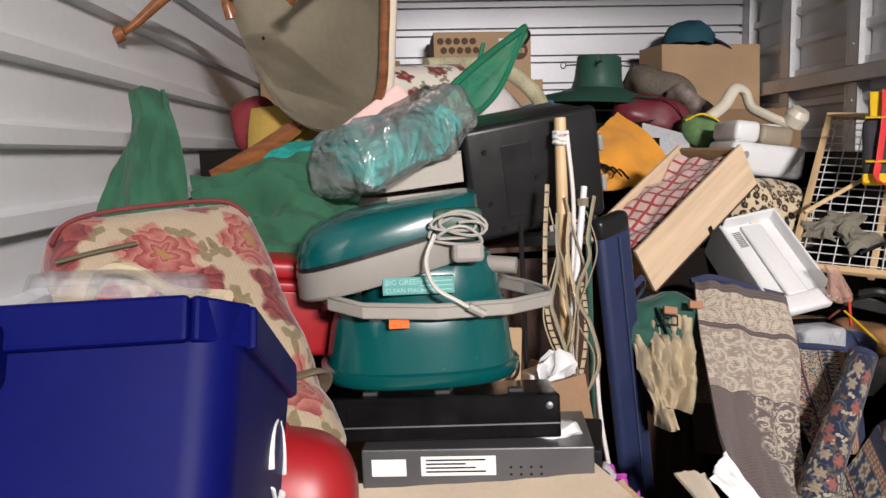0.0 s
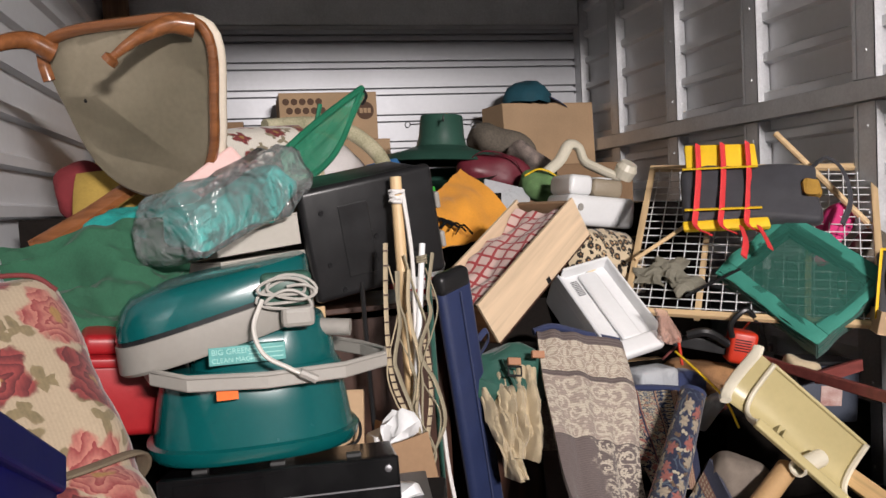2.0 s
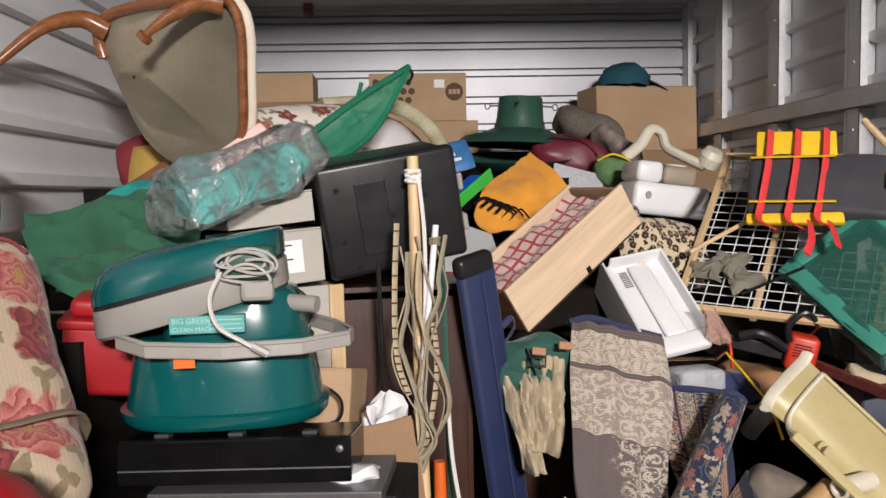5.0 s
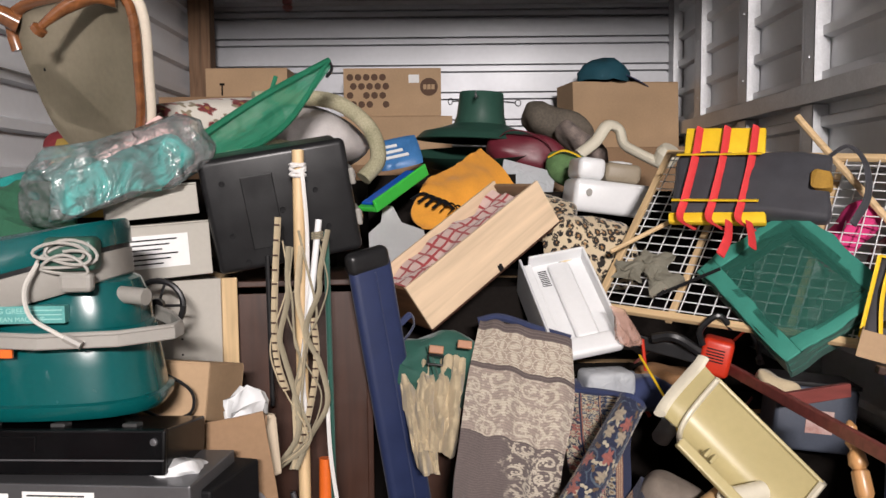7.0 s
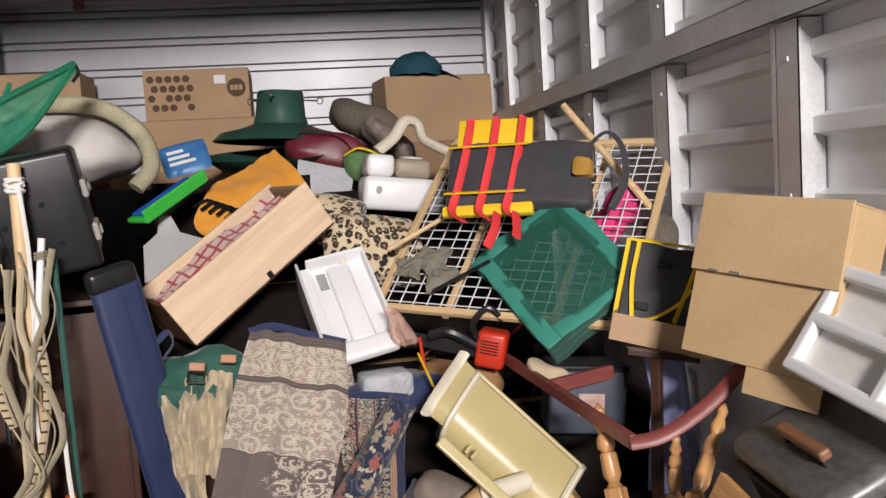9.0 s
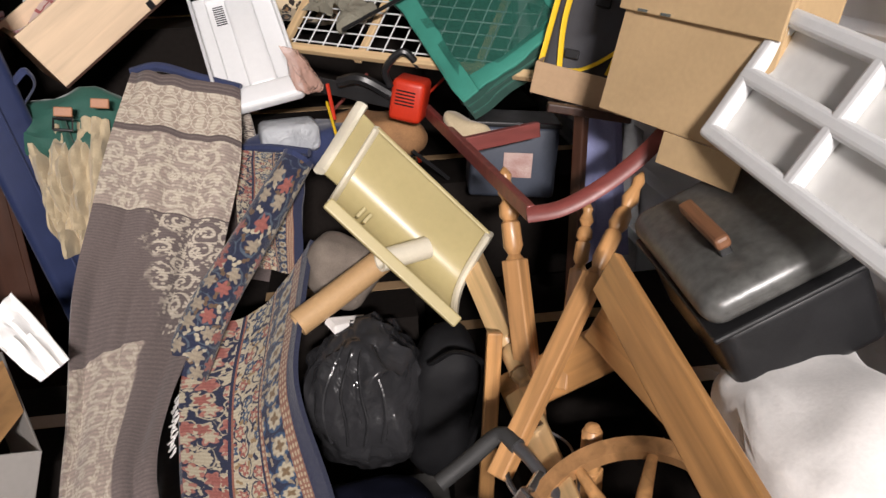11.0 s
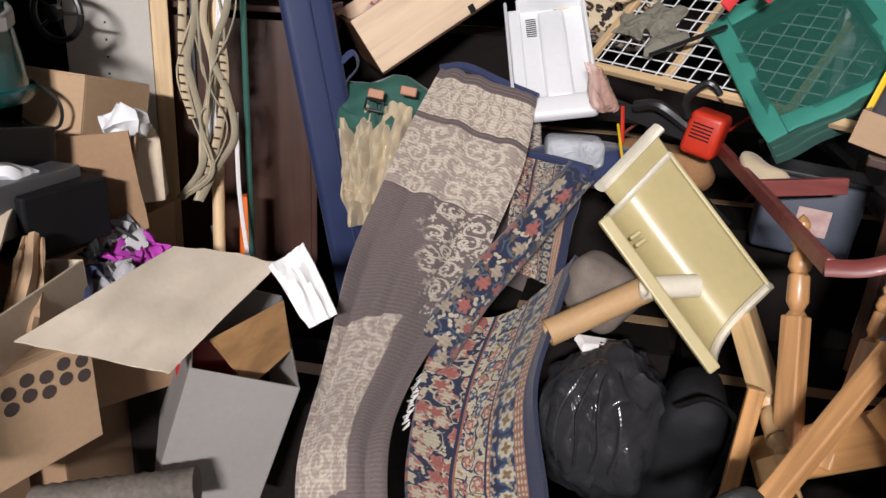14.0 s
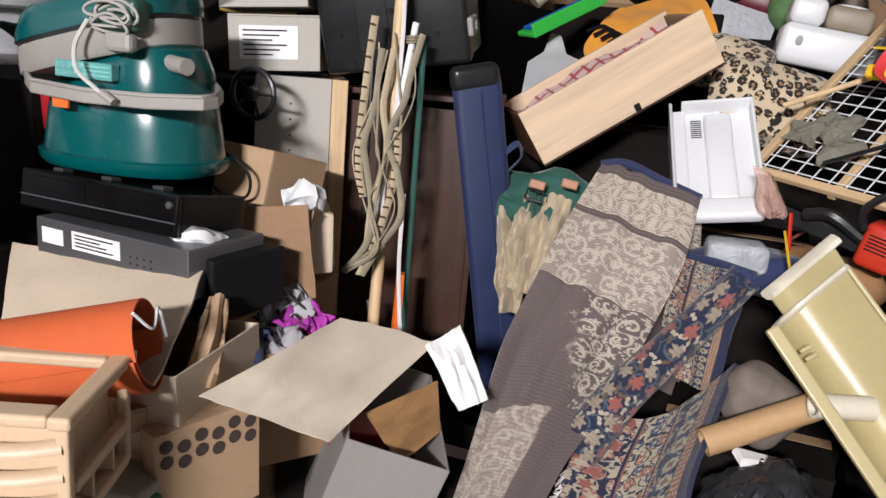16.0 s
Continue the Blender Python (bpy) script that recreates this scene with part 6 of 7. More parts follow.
part("back_fold", draped([((1.17, 2.80, 1.08), (1.44, 2.745, 1.03)), ((1.16, 2.83, 0.85), (1.46, 2.78, 0.82)), ((1.17, 2.80, 0.5), (1.46, 2.76, 0.45))], 12, 16, 0.02, 9, 0.01), TAPESTRY, tp, smooth=True)

og = thing("oriental_rug", Matrix(), "navy and cream oriental rug, rolled at the top and trailing down", "rug")
part("hanging_end", draped([((1.30, 2.33, 0.53), (1.60, 2.44, 0.70)), ((1.272, 2.20, 0.45), (1.57, 2.25, 0.60)), ((1.275, 2.08, 0.38), (1.552, 2.10, 0.49)), ((1.29, 1.95, 0.315), (1.605, 1.95, 0.335)), ((1.33, 1.86, 0.22), (1.64, 1.85, 0.24)), ((1.385, 1.80, 0.13), (1.68, 1.75, 0.16)), ((1.42, 1.72, 0.0), (1.72, 1.66, 0.0))], 36, 70, 0.03, 12.0, 0.012, -0.08, 6), ORIENTAL, og, smooth=True)
bmr = bmesh.new()
uvl = bmr.loops.layers.uv.verify()
cl = curve_points([(1.275, 2.22, 0.475), (1.35, 2.30, 0.605), (1.45, 2.39, 0.73), (1.58, 2.51, 0.895)], 10)
tube(cl, 0.045, 16, bmr, radii=[0.058 - 0.018 * i / len(cl) for i in range(len(cl))])
bmr.faces.index_update()
bmr.faces.ensure_lookup_table()
for f in bmr.faces:
    i, k = f.index // 16, f.index % 16
    for lp, (a, b_) in zip(f.loops, ((k, i), (k + 1, i), (k + 1, i + 1), (k, i + 1))):
        lp[uvl].uv = (-0.9 + a / 16 * 0.8, b_ / 30 * 0.42)
part("rolled_edge", bmr, ORIENTAL, og, smooth=True)
part("back_fold", draped([((1.40, 2.70, 0.875), (1.60, 2.60, 0.875)), ((1.40, 2.62, 0.78), (1.58, 2.52, 0.76)), ((1.42, 2.5, 0.62), (1.56, 2.45, 0.6))], 16, 16, 0.02, 3, 0.012), ORIENTAL, og, smooth=True)
part("bound_edge", tube(curve_points([(1.41, 2.705, 0.882), (1.5, 2.66, 0.888), (1.605, 2.61, 0.882)], 6), 0.012, 8), NAVY_CLOTH, og, "navy binding", True)
part("roll_end", lathe([(0, 0), (0.041, 0), (0.042, 0.012), (0, 0.016)], 16), NAVY_CLOTH, og, "navy cut end").matrix_local = stand((1.576, 2.506, 0.89), (1.7, 2.36, 0.89), (1.70, 2.62, 1.055))
fr = bmesh.new()
for k in range(22):
    a = Vector((1.27 + 0.004 * math.sin(k), 2.17 - 0.006 * k, 0.45 - 0.003 * k))
    tube([a, a + Vector((-0.012, -0.01, -0.012 + 0.01 * math.sin(k * 3)))], 0.0025, 4, fr)
part("fringe", fr, WHITE_CLOTH, og, "frayed white fringe")
soft_bag("navy_jacket", pose(1.60, 2.80, 0.85, 0, 0, 10), 0.38, 0.22, 0.12, NAVY_CLOTH, "navy cloth jacket bundled behind the rug", "jacket")
soft_bag("grey_sock_bundle", pose(1.665, 2.42, 0.62, 0, 30, 0), 0.2, 0.16, 0.18, material("grey_brown_wool", (0.17, 0.14, 0.115), 0.95, 0, 60, 0.3, 0.5), "grey-brown woollen bundle beside the rug", "blanket")

# ---- rack with grid, life vest, hamper ----
RK = stand((1.549, 2.914, 1.118), (2.229, 2.416, 1.072), (1.895, 3.39, 1.655))
rk = thing("drying_rack", RK, "white wire grid rack in a pine frame, leaning on the wall", "rack")
W, H = 0.835, 0.785
for nm, a in (("rail", (-0.012, W + 0.012, -0.01, 0.01, -0.012, 0.012)), ("rail", (-0.012, W + 0.012, -0.01, 0.01, H - 0.012, H + 0.012)), ("upright", (-0.012, 0.012, -0.0095, 0.0095, 0.0125, H - 0.0125)), ("upright", (W - 0.012, W + 0.012, -0.0095, 0.0095, 0.0125, H + 0.03)), ("upright", (0.24, 0.262, 0.011, 0.026, -0.01, H)), ("upright", (0.60, 0.622, 0.011, 0.026, -0.01, H))):
    part(nm, block(*a, 0.003), PINE if nm == "rail" else PINE_Z, rk)
for k in range(17):
    x = 0.03 + k * 0.05
    part("wire", tube([(x, 0, 0.0), (x, 0, H)], 0.0022, 5), WHITE_PLASTIC, rk)
for k in range(19):
    z = 0.03 + k * 0.04
    part("wire", tube([(0, 0.0045, z), (W, 0.0045, z)], 0.0022, 5), WHITE_PLASTIC, rk)
single("pine_rod", tube([(1.60, 2.93, 1.30), (1.86, 2.98, 1.42)], 0.008, 8), PINE, Matrix(), "thin pine rod on the rack", "rod")
single("pine_rod", tube([(2.24, 2.98, 1.75), (2.44, 2.72, 1.38)], 0.012, 8), PINE, Matrix(), "thin pine rod leaning behind the rack", "rod")
for k, (x, z) in enumerate(((0.07, 0.16), (0.13, 0.20), (0.19, 0.13))):
    c = single("cloth_scrap", crumple(sheet(lambda u, v: Vector(((u - 0.5) * 0.11, -0.02, (v - 0.5) * 0.10)), 8, 8, 0.003), 14, 0.03), material("olive_scrap", (0.19, 0.18, 0.14), 0.9, 0, 30, 0.2, 0.3), RK @ pose(x, 0, z, 0, 25 * k, 0), "olive cloth scrap caught on the wire rack", "cloth", "scraps on the rack")
single("black_tent_pole", tube([(1.72, 2.78, 1.17), (1.90, 2.72, 1.26)], 0.006, 6), BLACK_PLASTIC, Matrix(), "thin black pole across the rack", "pole")
soft_bag("pink_bag", pose(2.34, 2.82, 1.36, 0, 40, 0), 0.12, 0.08, 0.26, material("pink_print", (0.55, 0.03, 0.16), 0.8, 0, 22, 0.2, 0.3), "bright pink cloth bag behind the rack", "bag")
soft_bag("floral_bag", pose(2.43, 2.75, 1.22, 0, 20, 0), 0.14, 0.14, 0.3, CAMO, "dark patterned bag between rack and wall", "bag")

LV = stand((1.83, 2.93, 1.405), (2.25, 2.73, 1.40), (1.93, 3.03, 1.64))
lv = thing("stretcher_pack", LV, "charcoal nylon pack with yellow flap and red straps", "pack")
bm = block(-0.02, 0.46, -0.05, 0.02, 0.0, 0.235, 0.025, 4)
bmesh.ops.subdivide_edges(bm, edges=[e for e in bm.edges if e.calc_length() > 0.1], cuts=5, use_grid_fill=True)
part("body", crumple(bm, 6, 0.02), CHARCOAL, lv, smooth=True)
part("flap", crumple(block(0.0, 0.26, -0.045, -0.02, 0.225, 0.335, 0.008), 6, 0.01), YELLOW, lv, "yellow flap", True)
part("flap", crumple(block(-0.03, 0.27, -0.05, -0.02, -0.035, 0.01, 0.008), 6, 0.01), YELLOW, lv, "yellow lower edge", True)
for k in range(3):
    x = 0.035 + 0.09 * k
    part("red_strap", tube(curve_points([(x + 0.01, -0.055, 0.33), (x + 0.005, -0.062, 0.2), (x - 0.012, -0.064, 0.05), (x - 0.02, -0.07, -0.03), (x + 0.03, -0.085, -0.075)], 8), 0.015, 8, flat=0.25), RED_WEB, lv, "red webbing strap")
for z in (0.215, 0.04):
    part("yellow_strap", tube([(-0.02, -0.067, z), (0.25, -0.067, z)], 0.012, 8, flat=0.25), YELLOW, lv, "yellow webbing strap")
for k in range(2):
    part("strap_end", tube(curve_points([(0.17 + 0.06 * k, -0.09, -0.05), (0.175 + 0.07 * k, -0.12, -0.12), (0.16 + 0.09 * k, -0.14, -0.19 + 0.03 * k)], 6), 0.016, 8, flat=0.25), RED_WEB, lv, "loose red strap end")
part("shoulder_strap", tube(curve_points([(0.44, -0.02, 0.22), (0.50, -0.03, 0.26), (0.55, -0.03, 0.2), (0.56, -0.03, 0.08), (0.52, -0.03, -0.02)], 8), 0.014, 8, flat=0.3), CHARCOAL, lv, "black shoulder strap")
part("mustard_tuft", crumple(block(0.40, 0.46, -0.07, -0.03, 0.08, 0.15, 0.01), 20, 0.02), material("mustard_cord", (0.36, 0.20, 0.03), 0.8, 0, 40, 0.3, 0.3), lv)

NB = stand((1.856, 2.805, 1.254), (2.01, 2.415, 1.0), (1.787, 2.715, 1.353))
hb = thing("mesh_hamper", NB, "collapsed green mesh hamper with fabric edging", "hamper")
SX, SY = 0.445, 0.36
TEAL_EDGE = material("teal_edging", (0.035, 0.225, 0.17), 0.75, 0, 40, 0.15, 0.3)
for i in range(3):
    z = -0.03 * i
    E_ = 0.052
    for a in ((0, SX, 0, E_), (0, SX, SY - E_, SY), (0, E_, E_, SY - E_), (SX - E_, SX, E_, SY - E_)):
        bm = block(a[0], a[1], a[2], a[3], z - 0.009, z, 0.004)
        bmesh.ops.subdivide_edges(bm, edges=[e for e in bm.edges if e.calc_length() > 0.1], cuts=9, use_grid_fill=True)
        part("edging", crumple(bm, 9, 0.014), GREEN_NYLON if i else TEAL_EDGE, hb, "green fabric edging", True)
part("mesh_panel", sheet(lambda u, v: Vector((0.03 + u * (SX - 0.06), 0.03 + v * (SY - 0.06), 0.002 + 0.012 * math.sin(math.pi * u) * math.sin(math.pi * v))), 10, 10), GREEN_MESH, hb, "dark green mesh")
part("mesh_side", sheet(lambda u, v: Vector((u * SX, 0.004, -0.005 - 0.09 * v + 0.008 * math.sin(u * 20))), 20, 4), GREEN_NYLON, hb)
part("mesh_side", sheet(lambda u, v: Vector((SX - 0.004 + 0.004 * math.sin(u * 15), u * SY, -0.005 - 0.09 * v)), 20, 4), GREEN_NYLON, hb)

# ---- cream plastic trough with pipe ----
# its lower lip runs along x, its back rises along z, and it sags away from the room along y
YB = stand((1.656, 2.280, 0.848), (1.921, 2.180, 0.574), (1.780, 2.372, 0.993))
yt = thing("feeder_trough", YB, "cream plastic trough with curved flanges and a pipe stub", "trough")
AX, CW, SAG = 0.394, 0.208, 0.085
SKEW, TAPER = -0.041, 0.070


def trough_line(x, s0=0.0, s1=1.0, grow=0.0, n=16):
    """The section of the trough at x: from the lip up to the top edge."""
    out = []
    for k in range(n + 1):
        q = s0 + (s1 - s0) * k / n
        out.append(Vector((x + SKEW * (1 - x / AX) * q - TAPER * q * x / AX, (SAG + grow) * math.sin(math.pi * min(1, max(0, q)) ** 0.8) + grow * 0.5, CW * q)))
    return out


def between(A, B, thick):
    bm = bmesh.new()
    VA, VB = [bm.verts.new(p) for p in A], [bm.verts.new(p) for p in B]
    for i in range(len(A) - 1):
        bm.faces.new((VA[i], VB[i], VB[i + 1], VA[i + 1]))
    bm.normal_update()
    bmesh.ops.solidify(bm, geom=list(bm.faces), thickness=thick)
    return bm


part("channel", between(trough_line(0), trough_line(AX), 0.006), CREAM_PLASTIC, yt, smooth=True)
part("lip", block(-0.008, AX + 0.012, -0.014, 0.006, -0.018, 0.012, 0.005, 3), CREAM_PLASTIC, yt, "thick cream lip")
part("top_edge", tube([trough_line(0)[-1], trough_line(AX)[-1]], 0.006, 8), CREAM_PLASTIC, yt, smooth=True)
for x, r_ in ((0.0, 0.008), (AX, 0.011)):
    part("flange", tube([p + Vector((0, -0.004, 0)) for p in trough_line(x, 0.0, 1.0)], r_, 8, flat=1.4), IVORY, yt, "pale worn end flange", True)
part("neck", between(trough_line(-0.06, 0.3, 1.02, 0.012), trough_line(0.0, 0.3, 1.0, 0.004), 0.005), CREAM_PLASTIC, yt, smooth=True)
part("hook_flange", tube(trough_line(-0.066, 0.28, 1.1, 0.016), 0.012, 8, flat=1.5), IVORY, yt, "outer curved flange", True)
part("pipe_stub", lathe([(0.020, -0.01), (0.027, -0.01), (0.027, 0.12), (0.0225, 0.12), (0.020, -0.01)], 22), IVORY, yt, "white pipe stub", True).matrix_local = YB.inverted() @ stand((1.767, 2.245, 0.712), (1.767, 2.245, 1.712), (1.868, 2.292, 0.757))
for k in range(2):
    part("bracket", block(0.06 + 0.02 * k, 0.07 + 0.02 * k, -0.004, 0.03, 0.02, 0.05, 0.003), CREAM_PLASTIC, yt)
ct = single("cardboard_tube", lathe([(0.026, 0), (0.032, 0), (0.032, 0.265), (0.026, 0.265), (0.026, 0)], 24), material("kraft_tube", (0.46, 0.29, 0.14), 0.6, 0, 16, 0.1, 0.05), stand((1.555, 2.205, 0.585), (1.6, 2.1, 0.6), (1.80, 2.36, 0.70)), "brown cardboard tube under the cream trough", "tube", smooth=True)

# black bag and rucksack
bg = thing("black_bag", pose(1.70, 2.20, 0.38), "shiny black plastic bag stuffed round", "bag")
bm = bmesh.new()
bmesh.ops.create_icosphere(bm, subdivisions=5, radius=1.0)
for v in bm.verts:
    v.co = Vector((v.co.x * 0.155, v.co.y * 0.15, v.co.z * 0.19))
    q = Vector((v.co.x * 3.2, v.co.y * 3.2, v.co.z * 0.7))
    v.co += noisy(v.co, 6, 0.02) + noisy(q, 9, 0.020) + noisy(q, 21, 0.006)
part("bag", bm, BIN_BAG, bg, smooth=True)
for k in range(4):
    a0 = radians(-128 + 17 * k)
    part("film_crease", tube(curve_points([(0.158 * math.cos(a0 + 0.05 * math.sin(q * 2 + k)) * math.cos(e_), 0.153 * math.sin(a0) * math.cos(e_), 0.19 * math.sin(e_)) for q, e_ in enumerate((1.1, 0.8, 0.45, 0.1, -0.25))], 6), 0.006, 6, flat=0.5), BIN_BAG, bg, "glossy crease in the film", True)
ba = soft_bag("rucksack", pose(1.88, 2.2, 0.34, 0, 8, 0), 0.17, 0.2, 0.4, BLACK_MATT, "black rucksack with a carrying loop", "rucksack", ([(-0.05, -0.1, 0.16), (0.0, -0.13, 0.21), (0.07, -0.12, 0.17), (0.08, -0.1, 0.05), (0.06, -0.08, -0.1)], 0.016, BLACK_MATT))
single("glove", crumple(block(0, 0.09, 0, 0.03, 0, 0.02, 0.008), 20, 0.02), WHITE_CLOTH, pose(1.63, 2.2, 0.56, 0, 0, 20), "pale crumpled cloth on the black bag", "cloth")
single("white_spike", lathe([(0, 0), (0.022, 0), (0.004, 0.2), (0, 0.2)], 10), IVORY, stand((1.60, 1.88, 0.26), (1.6, 1.7, 0.26), (1.82, 1.9, 0.21)), "tapered ivory plastic stick", "stick")
soft_bag("blue_bundle", pose(1.69, 1.95, 0.2), 0.3, 0.2, 0.16, material("dark_navy_wool", (0.004, 0.005, 0.013), 0.95, 0, 30, 0.2, 0.3, spec=0.1), "dark navy cloth bundle on the floor", "clothes")
soft_bag("brown_ball", pose(1.74, 1.78, 0.12), 0.22, 0.2, 0.18, material("brown_vinyl", (0.12, 0.055, 0.034), 0.5, 0, 20, 0.2, 0.1), "brown vinyl ball on the floor", "ball", wrinkle=0.004)

# ---- right side: turned wood, wheel, bicycle ----


def turned(name, a, b, r, mat, label, top=True, square=0.64):
    """A turned post from a to b: square shaft, beads and a finial."""
    a, b = Vector(a), Vector(b)
    ln = (b - a).length
    o = thing(name, stand(a, a + (b - a).orthogonal(), b), label, "chair part", "loose turned posts")
    part("shaft", block(-r, r, -r, r, 0.0, ln * square, 0.004), mat, o)
    pr = [(r * 0.95, ln * square), (r * 0.6, ln * (square + 0.02)), (r * 1.0, ln * (square + 0.05)), (r * 0.95, ln * (square + 0.14)), (r * 0.7, ln * (square + 0.15)), (r * 1.05, ln * (square + 0.17)), (r * 0.95, ln * 0.85), (r * 0.55, ln * 0.87), (r * 0.95, ln * 0.9), (r * 0.55, ln * 0.94), (r * 0.7, ln * 0.965), (r * 0.3, ln * 0.99), (0, ln)]
    part("finial", lathe(pr, 16), mat, o, smooth=True)
    return o


turned("chair_post", (2.055, 1.93, 0.42), (2.045, 2.19, 0.935), 0.022, OAK_Z, "turned oak chair post with a finial")
turned("chair_post", (1.93, 1.70, 0.49), (2.30, 2.02, 0.955), 0.019, OAK_Z, "turned oak chair post leaning across the heap")
turned("chair_post", (1.985, 2.42, 0.66), (2.045, 1.93, 0.515), 0.027, MAPLE_Z, "pale turned table leg pointing out of the heap", square=0.72)
turned("chair_post", (2.12, 1.95, 0.5), (2.22, 2.12, 0.86), 0.017, OAK_Z, "short turned oak spindle behind the posts")
turned("chair_post", (2.11, 1.72, 0.40), (2.10, 1.68, 0.60), 0.02, OAK_Z, "round-topped oak newel behind the wheel", square=0.4)


def plank(name, o, x, z, ln, wd, th, mat, label):
    return single(name, block(0, ln, 0, th, 0, wd, 0.004), mat, stand(o, x, z), label, "plank", "loose boards")


plank("plank", (2.125, 1.79, 0.815), (2.12, 1.12, 0.72), (2.175, 1.79, 0.93), 0.86, 0.085, 0.018, OAK, "orange-brown oak board lying against the case")
plank("plank", (2.14, 1.88, 0.665), (2.235, 1.58, 0.595), (2.17, 1.90, 0.745), 0.55, 0.085, 0.016, OAK, "shorter oak board under the long one")
plank("plank", (1.992, 1.945, 0.50), (1.985, 1.28, 0.535), (2.042, 1.945, 0.53), 0.80, 0.06, 0.02, wood("pale_maple", (0.68, 0.46, 0.23), 0.35, 0, 8, 0.3, 0.2), "pale maple rail running through the heap")
plank("plank", (2.02, 2.0, 0.40), (2.25, 1.85, 0.62), (2.06, 2.0, 0.5), 0.42, 0.1, 0.018, OAK, "oak chair slat behind the posts")
plank("plank", (1.93, 1.98, 0.16), (1.97, 2.05, 0.55), (1.99, 1.98, 0.16), 0.45, 0.035, 0.02, OAK, "thin oak rail standing upright")

# spinning wheel
wc_, wn = Vector((2.10, 1.46, 0.515)), Vector((-0.36, -0.30, 0.885)).normalized()
WM = stand(wc_, wc_ + Vector((0, 0, 1)).cross(wn), wc_ + wn)
wl = thing("spoked_wheel", WM, "wooden spoked wheel with a turned hub", "wheel")
R_ = 0.195
part("rim", lathe([(R_ - 0.028, -0.014), (R_, -0.014), (R_ + 0.002, 0.014), (R_ - 0.028, 0.014), (R_ - 0.028, -0.014)], 48), wood("wheel_oak", (0.36, 0.19, 0.08), 0.45, 2, 8, 0.4, 0.1), wl, smooth=True)
part("hub", lathe([(0, -0.03), (0.022, -0.03), (0.035, -0.02), (0.04, 0.0), (0.035, 0.015), (0.024, 0.022), (0.03, 0.03), (0.02, 0.036), (0.022, 0.04), (0, 0.042)], 20), OAK_Z, wl, smooth=True)
for k in range(8):
    a = k * math.pi / 4 + 0.3
    c, s = math.cos(a), math.sin(a)
    part("spoke", tube([(0.03 * c, 0.03 * s, 0), (0.09 * c, 0.09 * s, 0), ((R_ - 0.02) * c, (R_ - 0.02) * s, 0)], 0.011, 10, radii=[0.012, 0.0135, 0.009]), OAK_Z, wl, smooth=True)

# bicycle: bars, stem, brakes, blue frame, tyre
bk = thing("bicycle", Matrix(), "blue bicycle with chrome stem, half buried", "bicycle")
part("handlebar", tube(curve_points([(1.83, 1.73, 0.475), (1.885, 1.745, 0.505), (1.94, 1.75, 0.545), (1.975, 1.70, 0.545), (2.005, 1.62, 0.53), (2.03, 1.53, 0.515)], 8), 0.012, 10), SILVER, bk, smooth=True)
part("grip", tube(curve_points([(1.822, 1.728, 0.47), (1.885, 1.746, 0.505), (1.945, 1.752, 0.547), (1.97, 1.71, 0.547)], 6), 0.0165, 10), RUBBER, bk, "black rubber grip", True)
part("grip", tube([(1.985, 1.60, 0.50), (2.05, 1.46, 0.505)], 0.016, 10), RUBBER, bk, "black rubber grip", True)
part("stem", tube([(2.0, 1.64, 0.532), (1.955, 1.595, 0.505), (1.93, 1.55, 0.47)], 0.017, 10), CHROME, bk, smooth=True)
part("stem_clamp", block(-0.025, 0.025, -0.02, 0.02, -0.02, 0.02, 0.006), CHROME, bk).matrix_local = pose(1.965, 1.60, 0.515, 20, 30, 40)
part("headset", lathe([(0, 0), (0.022, 0), (0.022, 0.02), (0.017, 0.03), (0.02, 0.04), (0, 0.045)], 16), CHROME, bk, smooth=True).matrix_local = pose(1.928, 1.54, 0.44, 15, 15, 0)
part("brake_lever", tube(curve_points([(1.975, 1.77, 0.535), (1.945, 1.70, 0.51), (1.955, 1.65, 0.49), (1.99, 1.62, 0.485)], 8), 0.006, 8), CHROME, bk, smooth=True)
part("brake_lever", tube([(1.965, 1.745, 0.55), (2.03, 1.79, 0.53)], 0.012, 8), CHROME, bk, smooth=True)
part("brake_cable", tube(curve_points([(2.03, 1.79, 0.53), (2.075, 1.72, 0.52), (2.05, 1.60, 0.50), (1.98, 1.55, 0.48), (1.90, 1.50, 0.45), (1.86, 1.44, 0.40)], 8), 0.0028, 6), SILVER, bk, smooth=True)
part("top_tube", tube([(1.92, 1.52, 0.455), (1.955, 1.42, 0.46), (1.99, 1.28, 0.44)], 0.016, 12), BIKE_BLUE, bk, "bright blue frame tube", True)
part("down_tube", tube([(1.905, 1.51, 0.44), (1.895, 1.40, 0.42), (1.88, 1.24, 0.36)], 0.017, 12), BIKE_BLUE, bk, "bright blue frame tube", True)
part("frame_band", tube([(1.898, 1.435, 0.428), (1.895, 1.41, 0.423)], 0.0178, 12), YELLOW, bk, "yellow frame band")
part("fork", tube([(1.915, 1.53, 0.43), (1.87, 1.55, 0.36), (1.80, 1.57, 0.2)], 0.012, 10), BIKE_BLUE, bk, smooth=True)
tc_, tn_ = Vector((1.90, 1.50, 0.31)), Vector((0.25, 0.55, 0.8)).normalized()
ty = part("tyre", tube([(0.17 * math.cos(a), 0.17 * math.sin(a), 0) for a in np.linspace(0, 2 * math.pi, 41)], 0.014, 10, cap=False), RUBBER, bk, "grey rubber tyre", True)
ty.matrix_local = stand(tc_, tc_ + Vector((0, 0, 1)).cross(tn_), tc_ + tn_)
